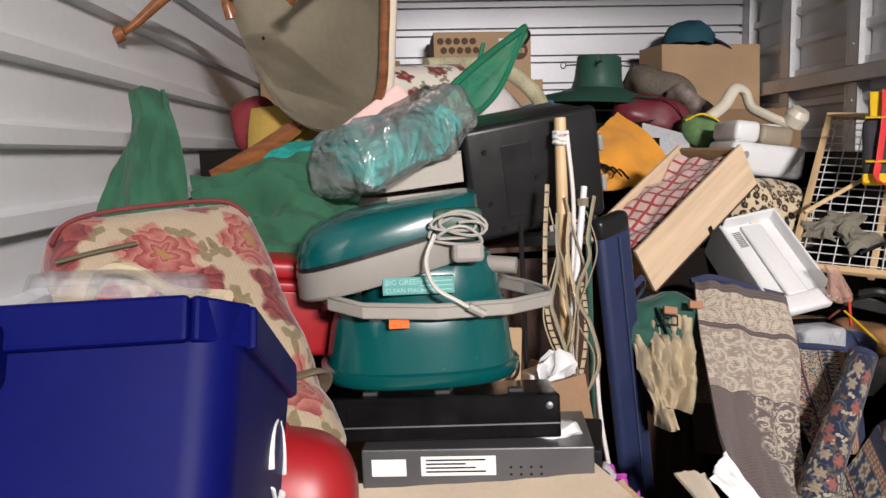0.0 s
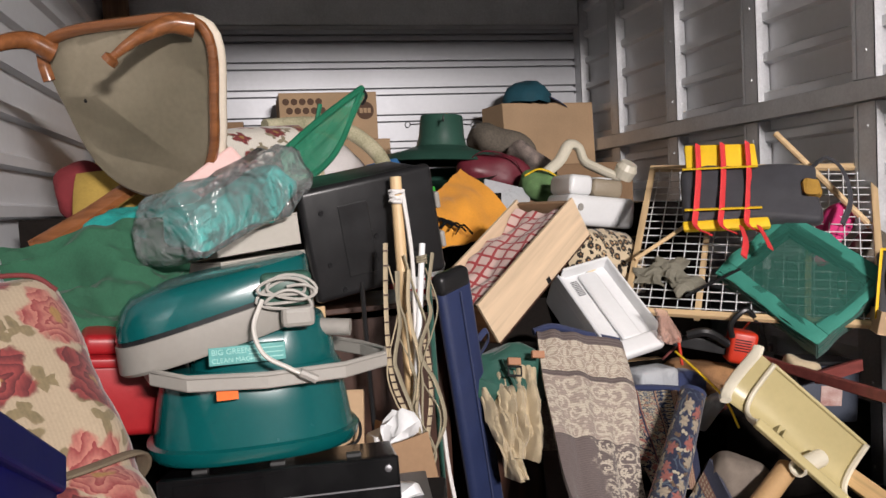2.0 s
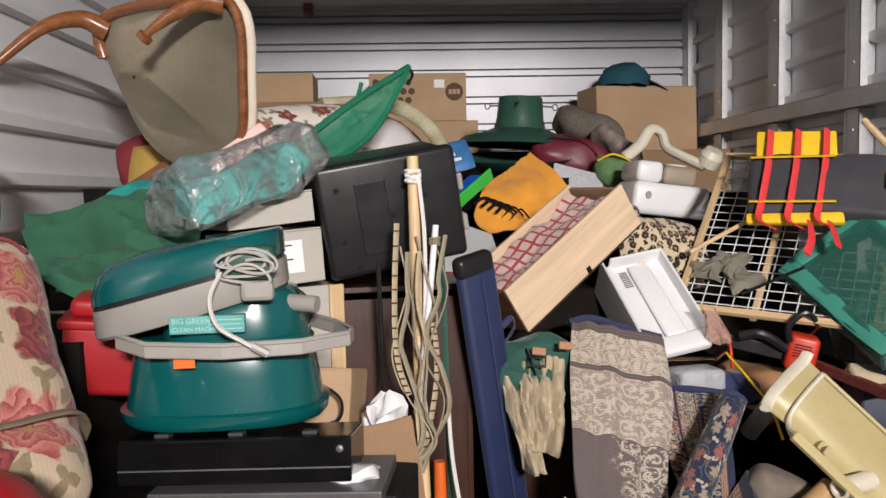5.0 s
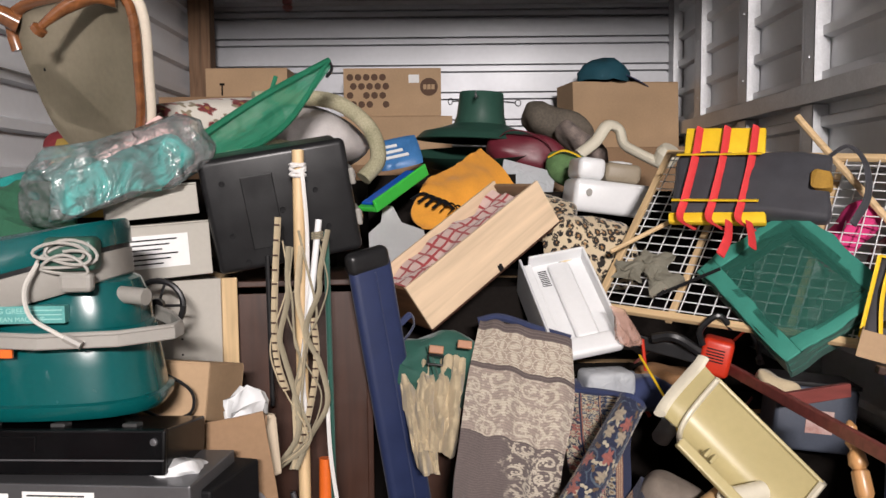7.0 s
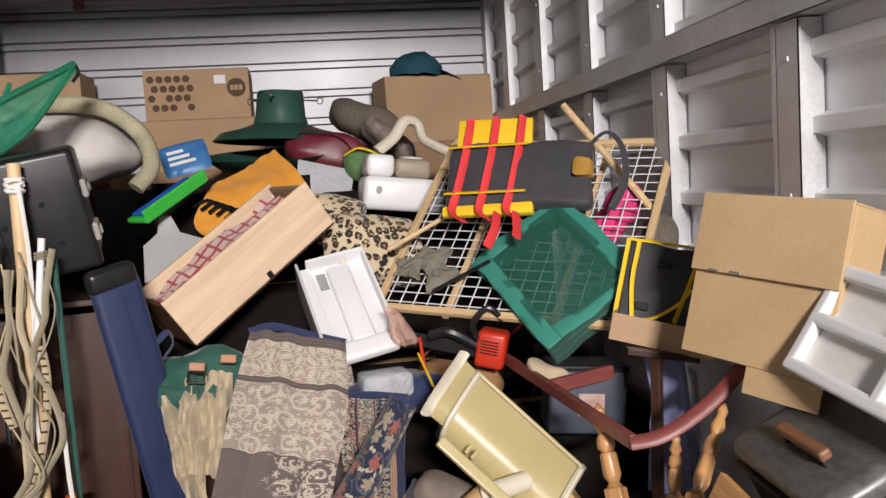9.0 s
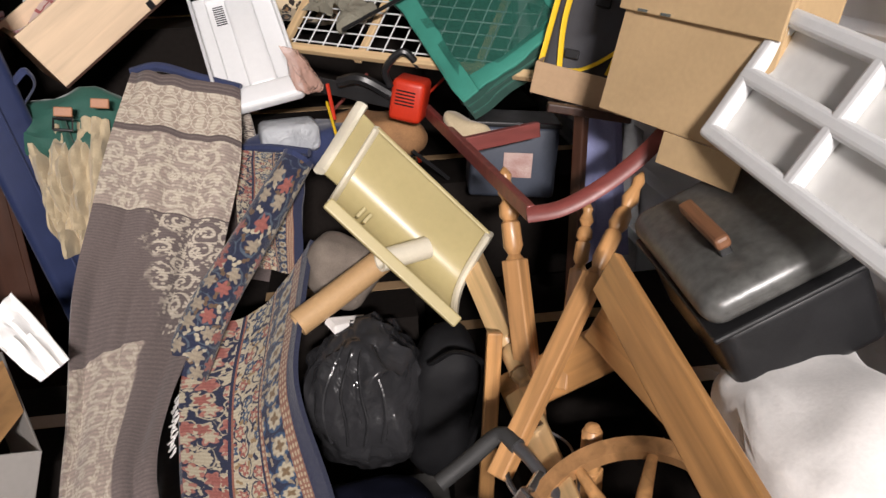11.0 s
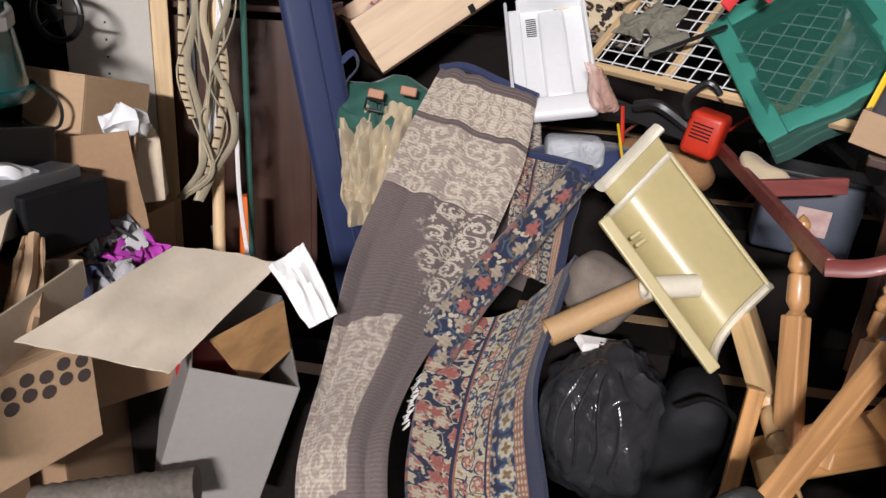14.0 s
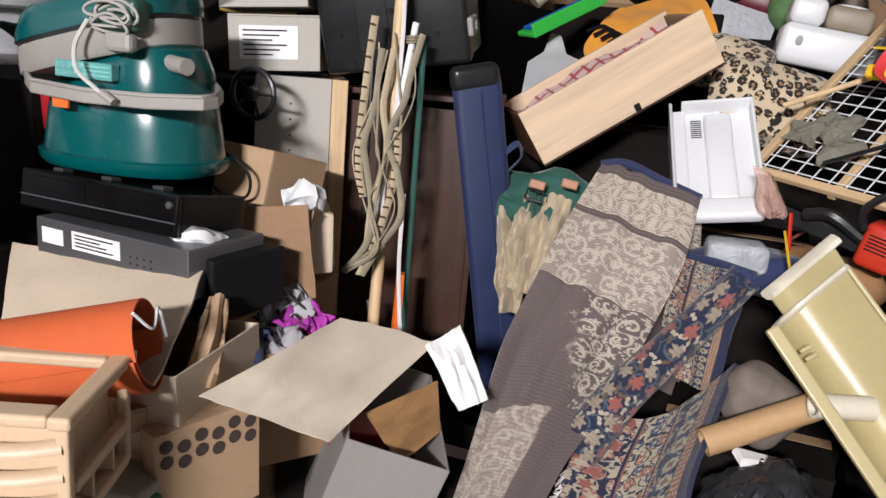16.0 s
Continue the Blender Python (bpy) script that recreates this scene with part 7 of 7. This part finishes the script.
for k in range(18):
    a = k * math.pi / 9
    part("spoke", tube([(0.02 * math.cos(a), 0.02 * math.sin(a), 0), (0.16 * math.cos(a + 0.1), 0.16 * math.sin(a + 0.1), 0)], 0.0012, 4), CHROME, bk).matrix_local = ty.matrix_local

# black case with wooden handle
CM = stand((2.195, 1.83, 0.94), (2.183, 1.32, 0.915), (2.15, 1.828, 1.029))
kc = thing("instrument_case", CM, "scuffed black case with a wooden handle", "case")
SCUFF = material("scuffed_black_leatherette", (0.19, 0.19, 0.192), 0.33, 0, 10, 0.25, 0.35, second=(0.06, 0.06, 0.06), stain=0.4)
part("lid", block(0, 0.345, 0, 0.25, -0.06, 0.0, 0.032, 5), SCUFF, kc, smooth=True)
part("tub", block(0.004, 0.341, 0.004, 0.246, -0.22, -0.063, 0.025, 4), BLACK_PLASTIC, kc, smooth=True)
part("rim", block(-0.004, 0.349, -0.004, 0.254, -0.07, -0.06, 0.004), BLACK_PLASTIC, kc)
part("handle", block(0.115, 0.265, 0.07, 0.095, 0.014, 0.036, 0.006), wood("worn_walnut", (0.22, 0.10, 0.05), 0.5, 0, 10, 0.5), kc, "worn wooden handle")
for x in (0.122, 0.244):
    part("handle_post", block(x, x + 0.014, 0.073, 0.092, -0.002, 0.014, 0.002), BLACK_PLASTIC, kc)

# white divided tray
TM = stand((2.29, 1.772, 1.10), (2.305, 1.372, 1.055), (2.09, 1.76, 1.22))
tr = thing("divided_tray", TM, "white plastic tray with compartments, propped on the case", "tray")
TX, TY = 0.52, 0.24
FROST_WHITE = material("cloudy_white_plastic", (0.80, 0.79, 0.77), 0.4, 0, 8, 0.08, 0.04, stain=0.1)
for a in ((0, TX, 0, 0.03), (0, TX, TY - 0.03, TY), (0, TX, 0.105, 0.135)):
    part("rail", block(a[0], a[1], a[2], a[3], -0.028, 0, 0.009, 3), WHITE_PLASTIC, tr)
for x in (0.0, 0.235, 0.49):
    part("cross_rail", block(x, x + 0.03, 0.0, TY, -0.027, -0.0005, 0.009, 3), WHITE_PLASTIC, tr)
part("base_panel", block(0.004, TX - 0.004, 0.004, TY - 0.004, -0.036, -0.0265, 0.003), FROST_WHITE, tr, "pale cloudy tray bottom")

# cartons on the right
bc = carton("carton", stand((2.215, 2.06, 1.085), (2.345, 1.735, 1.065), (2.305, 2.09, 1.45)), 0.37, 0.12, 0.365, CARD_TAN, "large tan carton with a torn front flap against the wall", tape=False)
part("front_flap", crumple(block(-0.004, 0.374, -0.014, -0.006, 0.19, 0.37, 0.002), 5, 0.006), CARD_TAN, bc)
part("bottom_flap", crumple(block(0.19, 0.37, -0.006, -0.001, -0.06, 0.0, 0.001), 5, 0.004), CARD_TAN, bc)
for k in range(2):
    part("staple", block(0.05 + 0.06 * k, 0.075 + 0.06 * k, -0.0165, -0.014, 0.193, 0.198), CHROME, bc)
yb = carton("carton", stand((2.142, 2.36, 1.06), (2.34, 2.25, 1.01), (2.15, 2.36, 1.3)), 0.28, 0.2, 0.075, CARD, "shallow brown carton holding a navy tote", open_top=True, flaps=(("e", 60, 0.08),))
tt = thing("tote_bag", stand((2.175, 2.40, 1.10), (2.36, 2.30, 1.06), (2.24, 2.47, 1.32)), "navy tote bag with yellow trim", "bag")
bm = block(0, 0.22, 0, 0.05, 0, 0.24, 0.015, 3)
bmesh.ops.subdivide_edges(bm, edges=[e for e in bm.edges if e.calc_length() > 0.08], cuts=4, use_grid_fill=True)
part("body", crumple(bm, 8, 0.015), CHARCOAL, tt, smooth=True)
for pts in ([(0, -0.004, 0.0), (0.0, -0.006, 0.24)], [(0.05, -0.008, 0.0), (0.03, -0.01, 0.12), (0.03, -0.008, 0.235)], [(0.0, -0.006, 0.24), (0.22, -0.006, 0.24)], [(0.16, -0.008, 0.02), (0.18, -0.01, 0.12), (0.2, -0.008, 0.23)], [(0.04, -0.01, 0.01), (0.1, -0.016, 0.02), (0.16, -0.012, 0.07), (0.19, -0.01, 0.12)]):
    part("yellow_trim", tube(curve_points(pts, 6), 0.008, 6, flat=0.4), YELLOW, tt, "yellow webbing trim")
for x, z in ((0.09, 0.17), (0.05, 0.04)):
    part("buckle", block(x, x + 0.035, -0.016, -0.004, z, z + 0.022, 0.003), BLACK_PLASTIC, tt)

# red painted chair frame
rf = thing("rocker_frame", Matrix(), "red painted wooden chair frame lying in the heap", "chair")
part("rail", bar([(1.938, 2.75, 0.94), (2.06, 1.99, 0.895)], 0.018, 0.036, bevel=0.004), RED_WOOD, rf)
part("curved_rail", tube(curve_points([(2.05, 1.985, 0.895), (2.12, 1.97, 0.91), (2.21, 1.97, 0.955), (2.30, 1.98, 1.02), (2.37, 2.0, 1.09)], 8), 0.018, 8, flat=0.4), RED_WOOD, rf, smooth=True)
part("cross_rail", bar([(1.99, 2.45, 0.915), (2.2, 2.5, 0.93)], 0.02, 0.04, bevel=0.003), RED_WOOD, rf)
part("post", bar([(2.24, 2.3, 0.55), (2.25, 2.29, 1.03)], 0.028, 0.028, bevel=0.004), WALNUT, rf, "dark post")
part("brace", bar([(2.17, 2.3, 1.035), (2.36, 2.27, 1.0)], 0.03, 0.02, bevel=0.003), WALNUT, rf)
bx = thing("tool_box", stand((2.03, 2.62, 0.72), (2.25, 2.60, 0.70), (2.04, 2.62, 0.95)), "slate blue plastic box with a paper label", "box")
part("body", block(0, 0.24, 0, 0.15, 0, 0.2, 0.012, 3), material("slate_plastic", (0.055, 0.065, 0.09), 0.5, 0, 20, 0.15, 0.05), bx, smooth=True)
part("label", block(0.09, 0.17, -0.003, -0.0005, 0.06, 0.13), material("faded_label", (0.45, 0.36, 0.33), 0.7, 0, 60, 0.3, 0.05, second=(0.28, 0.1, 0.08)), bx, "faded printed label")
part("lid", block(-0.004, 0.244, -0.004, 0.154, 0.2, 0.215, 0.005), BLACK_PLASTIC, bx)
lc = thing("lilac_cloth", Matrix(), "lilac cloth hanging behind the chair posts", "cloth")
part("cloth", draped([((2.29, 2.48, 0.99), (2.40, 2.45, 0.99)), ((2.28, 2.42, 0.85), (2.40, 2.42, 0.85)), ((2.26, 2.4, 0.6), (2.42, 2.4, 0.6))], 14, 14, 0.03, 6, 0.005, 0.02), material("lilac_cotton", (0.28, 0.30, 0.52), 0.85, 0, 30, 0.12, 0.3), lc, smooth=True)
wq = soft_bag("white_pillow", pose(2.36, 1.42, 0.72, 0, -15, 0), 0.24, 0.42, 0.2, WHITE_CLOTH, "white quilted pillow under the case", "pillow", wrinkle=0.03)

# chainsaw and clutter under the rack
sw = thing("chainsaw", pose(1.88, 2.72, 0.975, 0, 12, -20) @ Matrix.Scale(0.78, 4), "orange and black chainsaw under the rack", "chainsaw")
part("housing", block(-0.05, 0.07, -0.06, 0.06, -0.06, 0.09, 0.02, 3), ORANGE_RED := material("orange_red_plastic", (0.50, 0.03, 0.010), 0.4, 0, 20, 0.12, 0.05), sw, smooth=True)
part("front_handle", tube(curve_points([(-0.05, -0.07, 0.06), (-0.07, -0.09, 0.12), (-0.02, -0.09, 0.19), (0.04, -0.07, 0.15)], 6), 0.013, 8), BLACK_PLASTIC, sw, smooth=True)
part("guide_bar", block(-0.36, -0.05, -0.01, 0.0, -0.035, 0.02, 0.004), BLACK_PLASTIC, sw)
part("rear_handle", tube(curve_points([(-0.05, -0.03, 0.02), (-0.16, -0.06, 0.06), (-0.24, -0.05, 0.03)], 6), 0.02, 8), BLACK_PLASTIC, sw, smooth=True)
for k in range(5):
    part("vent_slot", block(-0.03, 0.04, -0.0615, -0.06, 0.0 + k * 0.012, 0.005 + k * 0.012), BLACK_MATT, sw)
ob = thing("fruit_net", pose(1.60, 2.71, 1.08, 10, -25, 0) @ Matrix.Scale(0.55, 4), "torn orange plastic net bag hanging from the rack", "bag")
bm = lathe([(0.01, 0.14), (0.03, 0.1), (0.05, 0.02), (0.06, -0.06), (0.04, -0.11), (0, -0.12)], 22)
part("film", crumple(bm, 18, 0.04), clear_film("orange_film", (0.80, 0.50, 0.40), 0.2, 0.4), ob, smooth=True)
single("water_bottle", lathe([(0, 0), (0.03, 0), (0.03, 0.12), (0.012, 0.15), (0.012, 0.17), (0, 0.17)], 18), FROST, pose(1.72, 2.72, 0.72, 30, 20, 0), "clear plastic bottle among the clutter", "bottle", smooth=True)
soft_bag("brown_paper_bundle", pose(1.80, 2.85, 0.86, 0, 10, 0), 0.3, 0.2, 0.12, material("wicker_brown", (0.27, 0.14, 0.06), 0.85, 0, 45, 0.4, 0.6), "brown wicker bundle under the rack", "basket")
soft_bag("cream_bag", pose(2.02, 2.57, 0.93, 0, 30, 0), 0.15, 0.08, 0.07, CANVAS, "cream cloth bag beneath the hamper", "bag")
rng = random.Random(5)
for k in range(16):
    x, y = rng.uniform(1.62, 2.1), rng.uniform(2.68, 2.95)
    a = Vector((x, y, rng.uniform(0.72, 0.98)))
    b_ = a + Vector((rng.uniform(-0.15, 0.15), rng.uniform(-0.05, 0.05), rng.uniform(-0.06, 0.12)))
    single("rod", tube([a, b_], rng.uniform(0.004, 0.01), 6), rng.choice((BLACK_PLASTIC, SILVER, RED_WOOD, ORANGE_RED, IVORY)), Matrix(), "thin rod among the clutter under the rack", "rod", "rods under the rack")
single("yellow_cord", tube(curve_points([(1.66, 2.76, 0.98), (1.68, 2.62, 0.92), (1.70, 2.52, 0.86), (1.71, 2.46, 0.78)], 8), 0.004, 6), YELLOW, Matrix(), "thin yellow cord hanging by the trough", "cord", smooth=True)

# ---- near cartons on the left ----
nc = carton("carton", stand((0.835, 1.70, 0.36), (1.0, 1.79, 0.30), (0.865, 1.70, 0.64)), 0.215, 0.42, 0.29, material("grey_white_board", (0.25, 0.235, 0.22), 0.8, 0, 12, 0.08, 0.06, stain=0.1), "pale grey open carton with spread flaps", open_top=True)
# its wide flap, paled to stand in for light on its upward face
fl = part("spread_flap", draped([((0.772, 1.475, 0.795), (0.912, 1.675, 0.655)), ((0.79, 1.66, 0.805), (0.925, 1.86, 0.685)), ((0.795, 1.91, 0.808), (0.94, 2.11, 0.716))], 16, 20, 0.012, 3, 0.005), material("lit_flap_cardboard", (0.78, 0.68, 0.54), 0.85, 0, 14, 0.07, 0.06, stain=0.1), nc, "wide pale cardboard flap", True)
fl.matrix_parent_inverse = nc.matrix_world.inverted()
i1 = part("inner_board", draped([((0.90, 1.84, 0.64), (0.985, 2.01, 0.668)), ((0.94, 1.835, 0.60), (1.0, 1.99, 0.625)), ((0.985, 1.83, 0.548), (1.02, 1.96, 0.575))], 8, 8, 0.0, 3, 0.008), wood("tan_board", (0.30, 0.165, 0.065), 0.6, 1, 8, 0.3), nc, "tan inner board")
i1.matrix_parent_inverse = nc.matrix_world.inverted()
i1.matrix_basis = Matrix()
pp = single("crumpled_paper", draped([((0.935, 2.06, 0.725), (0.991, 2.12, 0.765)), ((0.985, 2.04, 0.67), (1.04, 2.1, 0.70)), ((1.04, 2.03, 0.60), (1.09, 2.07, 0.625))], 12, 12, 0.03, 2, 0.003), PAPER, Matrix(), "crumpled white paper sheet in a carton", "paper", smooth=True)
cb = carton("carton", stand((0.30, 1.45, 0.57), (0.70, 1.50, 0.60), (0.30, 1.45, 0.9)), 0.42, 0.3, 0.2, CARD_PALE, "open brown carton holding clothes", open_top=True)
f2 = part("tall_flap", draped([((0.0, 1.78, 0.86), (0.565, 1.745, 0.905)), ((0.16, 1.62, 0.80), (0.64, 1.60, 0.86)), ((0.33, 1.46, 0.72), (0.70, 1.45, 0.80))], 14, 14, 0.012, 8, 0.005), CARD_PALE, cb, "wide pale cardboard flap", True)
f2.matrix_parent_inverse = cb.matrix_world.inverted()
f3 = part("torn_flap", draped([((0.60, 1.72, 0.87), (0.63, 1.74, 0.86)), ((0.64, 1.62, 0.80), (0.68, 1.66, 0.79)), ((0.66, 1.56, 0.74), (0.70, 1.60, 0.74))], 10, 12, 0.03, 4, 0.005), CARD, cb, "torn cardboard flap", True)
f3.matrix_parent_inverse = cb.matrix_world.inverted()
cl_mats = [material("grey_jersey", (0.34, 0.33, 0.34), 0.9, 0, 30, 0.2, 0.3), material("magenta_cloth", (0.40, 0.04, 0.36), 0.85, 0, 30, 0.2, 0.3), NAVY_CLOTH, BLACK_MATT, WHITE_CLOTH, material("pink_jersey", (0.50, 0.28, 0.33), 0.9, 0, 30, 0.2, 0.3)]


def heap_cloth(place, size, mat, label, seed, high=0.045):
    """A crumpled garment: a sheet thrown into deep folds."""
    def fn(u, v):
        q = Vector((u * 2.6 + seed, v * 2.6, seed * 0.7))
        z = abs(noise.noise(q)) * high * 1.6 + noise.noise(q * 2.3) * high * 0.45 - ((u - 0.5) ** 2 + (v - 0.5) ** 2) * size * 0.7
        return Vector(((u - 0.5) * size + noise.noise(q * 1.7 + Vector((5, 0, 0))) * size * 0.25, (v - 0.5) * size + noise.noise(q * 1.7 + Vector((0, 9, 0))) * size * 0.25, z))
    return single("clothes", sheet(fn, 26, 26), mat, pose(*place, 25 * math.sin(seed), 20 * math.cos(seed * 2), 50 * seed), label, "clothes", "clothes in the open carton", smooth=True)


for k, (x, y, z, i, s, nm) in enumerate(((0.585, 1.95, 0.745, 0, 0.15, "grey jersey"), (0.66, 1.98, 0.755, 1, 0.12, "magenta cloth"), (0.62, 1.84, 0.725, 2, 0.13, "navy cloth"), (0.56, 1.88, 0.745, 4, 0.11, "white cotton"), (0.629, 1.63, 0.70, 4, 0.06, "white sock"), (0.605, 1.60, 0.675, 2, 0.08, "navy cloth"), (0.52, 1.92, 0.735, 5, 0.11, "pink jersey"), (0.61, 1.99, 0.775, 0, 0.12, "grey jersey"), (0.60, 1.90, 0.765, 3, 0.07, "black wallet"), (0.665, 1.88, 0.735, 0, 0.10, "grey jersey"))):
    heap_cloth((x, y, z), s, cl_mats[i], nm + " crumpled in an open carton", 1.3 + k)
carton("carton", stand((0.58, 1.70, 0.46), (0.74, 1.92, 0.46), (0.58, 1.7, 0.8)), 0.3, 0.12, 0.26, CARD_DARK, "brown carton full of clothes", open_top=True)

# spotted box and its neighbours
sb = carton("carton", stand((0.70, 1.46, 0.50), (0.775, 1.66, 0.51), (0.70, 1.46, 0.75)), 0.21, 0.05, 0.20, CARD, "cardboard carton with dark printed spots", tape=False)
rng = random.Random(9)
SPOT = material("dark_spots", (0.05, 0.035, 0.03), 0.8, 0, 20, 0.2, 0.02)
for i in range(6):
    for j in range(2):
        if rng.random() < 0.9:
            part("printed_spot", lathe([(0, 0), (0.013, 0), (0.013, 0.001), (0, 0.001)], 10), SPOT, sb).matrix_local = pose(0.02 + i * 0.034, -0.0006, 0.18 - j * 0.03 - 0.01 * (i % 2), 90, 0, 0)
sr = thing("striped_roll", stand((0.68, 1.56, 0.40), (0.7, 1.5, 0.40), (0.76, 1.86, 0.42)), "grey striped ribbed hose lying under the cartons", "hose")
bm = lathe([(0, 0)] + [(0.034 + 0.003 * (k % 2), 0.012 * k) for k in range(26)] + [(0, 0.30)], 18)
part("hose", bm, material("striped_hose", (0.13, 0.11, 0.09), 0.8, 0, 16, 0.3, 0.2, second=(0.05, 0.042, 0.036)), sr, smooth=True)
single("red_box", block(0, 0.12, 0, 0.1, 0, 0.12, 0.005), RED_PLASTIC, pose(0.80, 1.87, 0.44, 0, 0, 20), "red plastic box in the gap between cartons", "box")

# orange rolled foam and beige crate
orr = thing("foam_roll", stand((0.430, 1.342, 0.808), (0.480, 1.242, 0.808), (0.702, 1.300, 0.858)), "rolled orange craft foam sheet", "foam roll")
bm = sheet(lambda u, v: Vector(((0.085 - 0.02 * u) * math.cos(u * 9.5), (0.085 - 0.02 * u) * math.sin(u * 9.5), v * 0.28)), 60, 2, 0.003)
part("sheet", bm, material("orange_foam", (0.50, 0.095, 0.022), 0.85, 0, 60, 0.08, 0.2), orr, smooth=True)
part("wire_tie", tube(curve_points([(0.05, -0.07, 0.285), (0.02, -0.03, 0.30), (-0.03, -0.05, 0.30), (-0.05, 0.01, 0.295)], 6), 0.0028, 6), WHITE_PLASTIC, orr, "thin white wire tie", True)
TAN_PLASTIC = material("tan_plastic", (0.58, 0.43, 0.28), 0.45, 0, 14, 0.08, 0.03, stain=0.08)
cr = thing("plastic_crate", stand((0.774, 1.201, 0.685), (0.685, 1.412, 0.685), (0.774, 1.201, 1.685)), "tan plastic crate with slatted sides", "crate")
CL, CD, CH = 0.229, 0.26, 0.19
for y in (0.0, CD - 0.03):
    part("rim", block(-0.012, CL + 0.012, y - 0.008, y + 0.024, CH - 0.02, CH, 0.006, 3), TAN_PLASTIC, cr)
for x in (0.0, CL - 0.03):
    part("rim", block(x - 0.008, x + 0.034, 0.024, CD - 0.038, CH - 0.02, CH - 0.001, 0.006, 3), TAN_PLASTIC, cr)
for x, y in ((0.0, 0.0), (CL - 0.018, 0.0), (0.0, CD - 0.018), (CL - 0.018, CD - 0.018)):
    part("corner_post", block(x, x + 0.018, y, y + 0.018, 0.0, CH - 0.019, 0.004), TAN_PLASTIC, cr)
for z in (0.0, 0.062):
    part("end_rail", block(0.018, CL - 0.018, -0.003, 0.016, z, z + 0.02, 0.004), TAN_PLASTIC, cr)
part("end_panel", block(0.016, CL - 0.016, 0.03, 0.036, 0.01, CH - 0.02, 0.002), TAN_PLASTIC, cr)
for x in (0.33, 0.66):
    part("gusset", block(CL * x, CL * x + 0.006, 0.0, 0.03, 0.02, 0.06, 0.002), TAN_PLASTIC, cr)
for k in range(4):
    zz = 0.004 + k * 0.042
    part("side_slat", tube(curve_points([(0.004, 0.01, zz + 0.012), (-0.012, CD * 0.3, zz + 0.008), (-0.012, CD * 0.7, zz + 0.008), (0.004, CD - 0.01, zz + 0.012)], 6), 0.012, 8, flat=0.5), TAN_PLASTIC, cr, smooth=True)
    part("side_slat", block(CL - 0.012, CL, 0.018, CD - 0.018, zz, zz + 0.022, 0.004), TAN_PLASTIC, cr)
part("side_panel", block(0.012, 0.017, 0.018, CD - 0.018, 0.0, CH - 0.02, 0.001), TAN_PLASTIC, cr)
part("base_panel", block(0.006, CL - 0.006, 0.018, CD - 0.006, -0.004, 0.004, 0.002), TAN_PLASTIC, cr)
gb = thing("storage_tub", stand((0.55, 1.38, 0.50), (0.71, 1.40, 0.50), (0.55, 1.38, 0.7)), "grey plastic tub with a dark green lid", "tub")
part("tub", block(0, 0.155, 0, 0.15, 0, 0.075, 0.01, 3), GREY_PLASTIC, gb, smooth=True)
part("lid", block(-0.006, 0.161, -0.006, 0.156, 0.076, 0.10, 0.006), material("bottle_green", (0.01, 0.12, 0.05), 0.4, 0, 14, 0.1, 0.03), gb, "dark green lid")
part("handle", block(0.01, 0.165, -0.018, -0.006, 0.03, 0.048, 0.004), GREY_PLASTIC, gb)
part("upper_lid", block(0.0, 0.158, -0.004, 0.154, 0.101, 0.125, 0.006), GREY_PLASTIC, gb)
single("long_wire", tube(curve_points([(0.45, 1.86, 0.93), (0.52, 1.9, 0.90), (0.6, 1.95, 0.83), (0.68, 2.0, 0.76)], 8), 0.004, 6), RUBBER, Matrix(), "dark wire hanging over an open carton", "cable", smooth=True)
carton("carton", stand((0.52, 1.50, 0.69), (0.80, 1.36, 0.69), (0.52, 1.5, 0.9)), 0.12, 0.05, 0.04, CARD, "low brown carton beside the crate", tape=False)
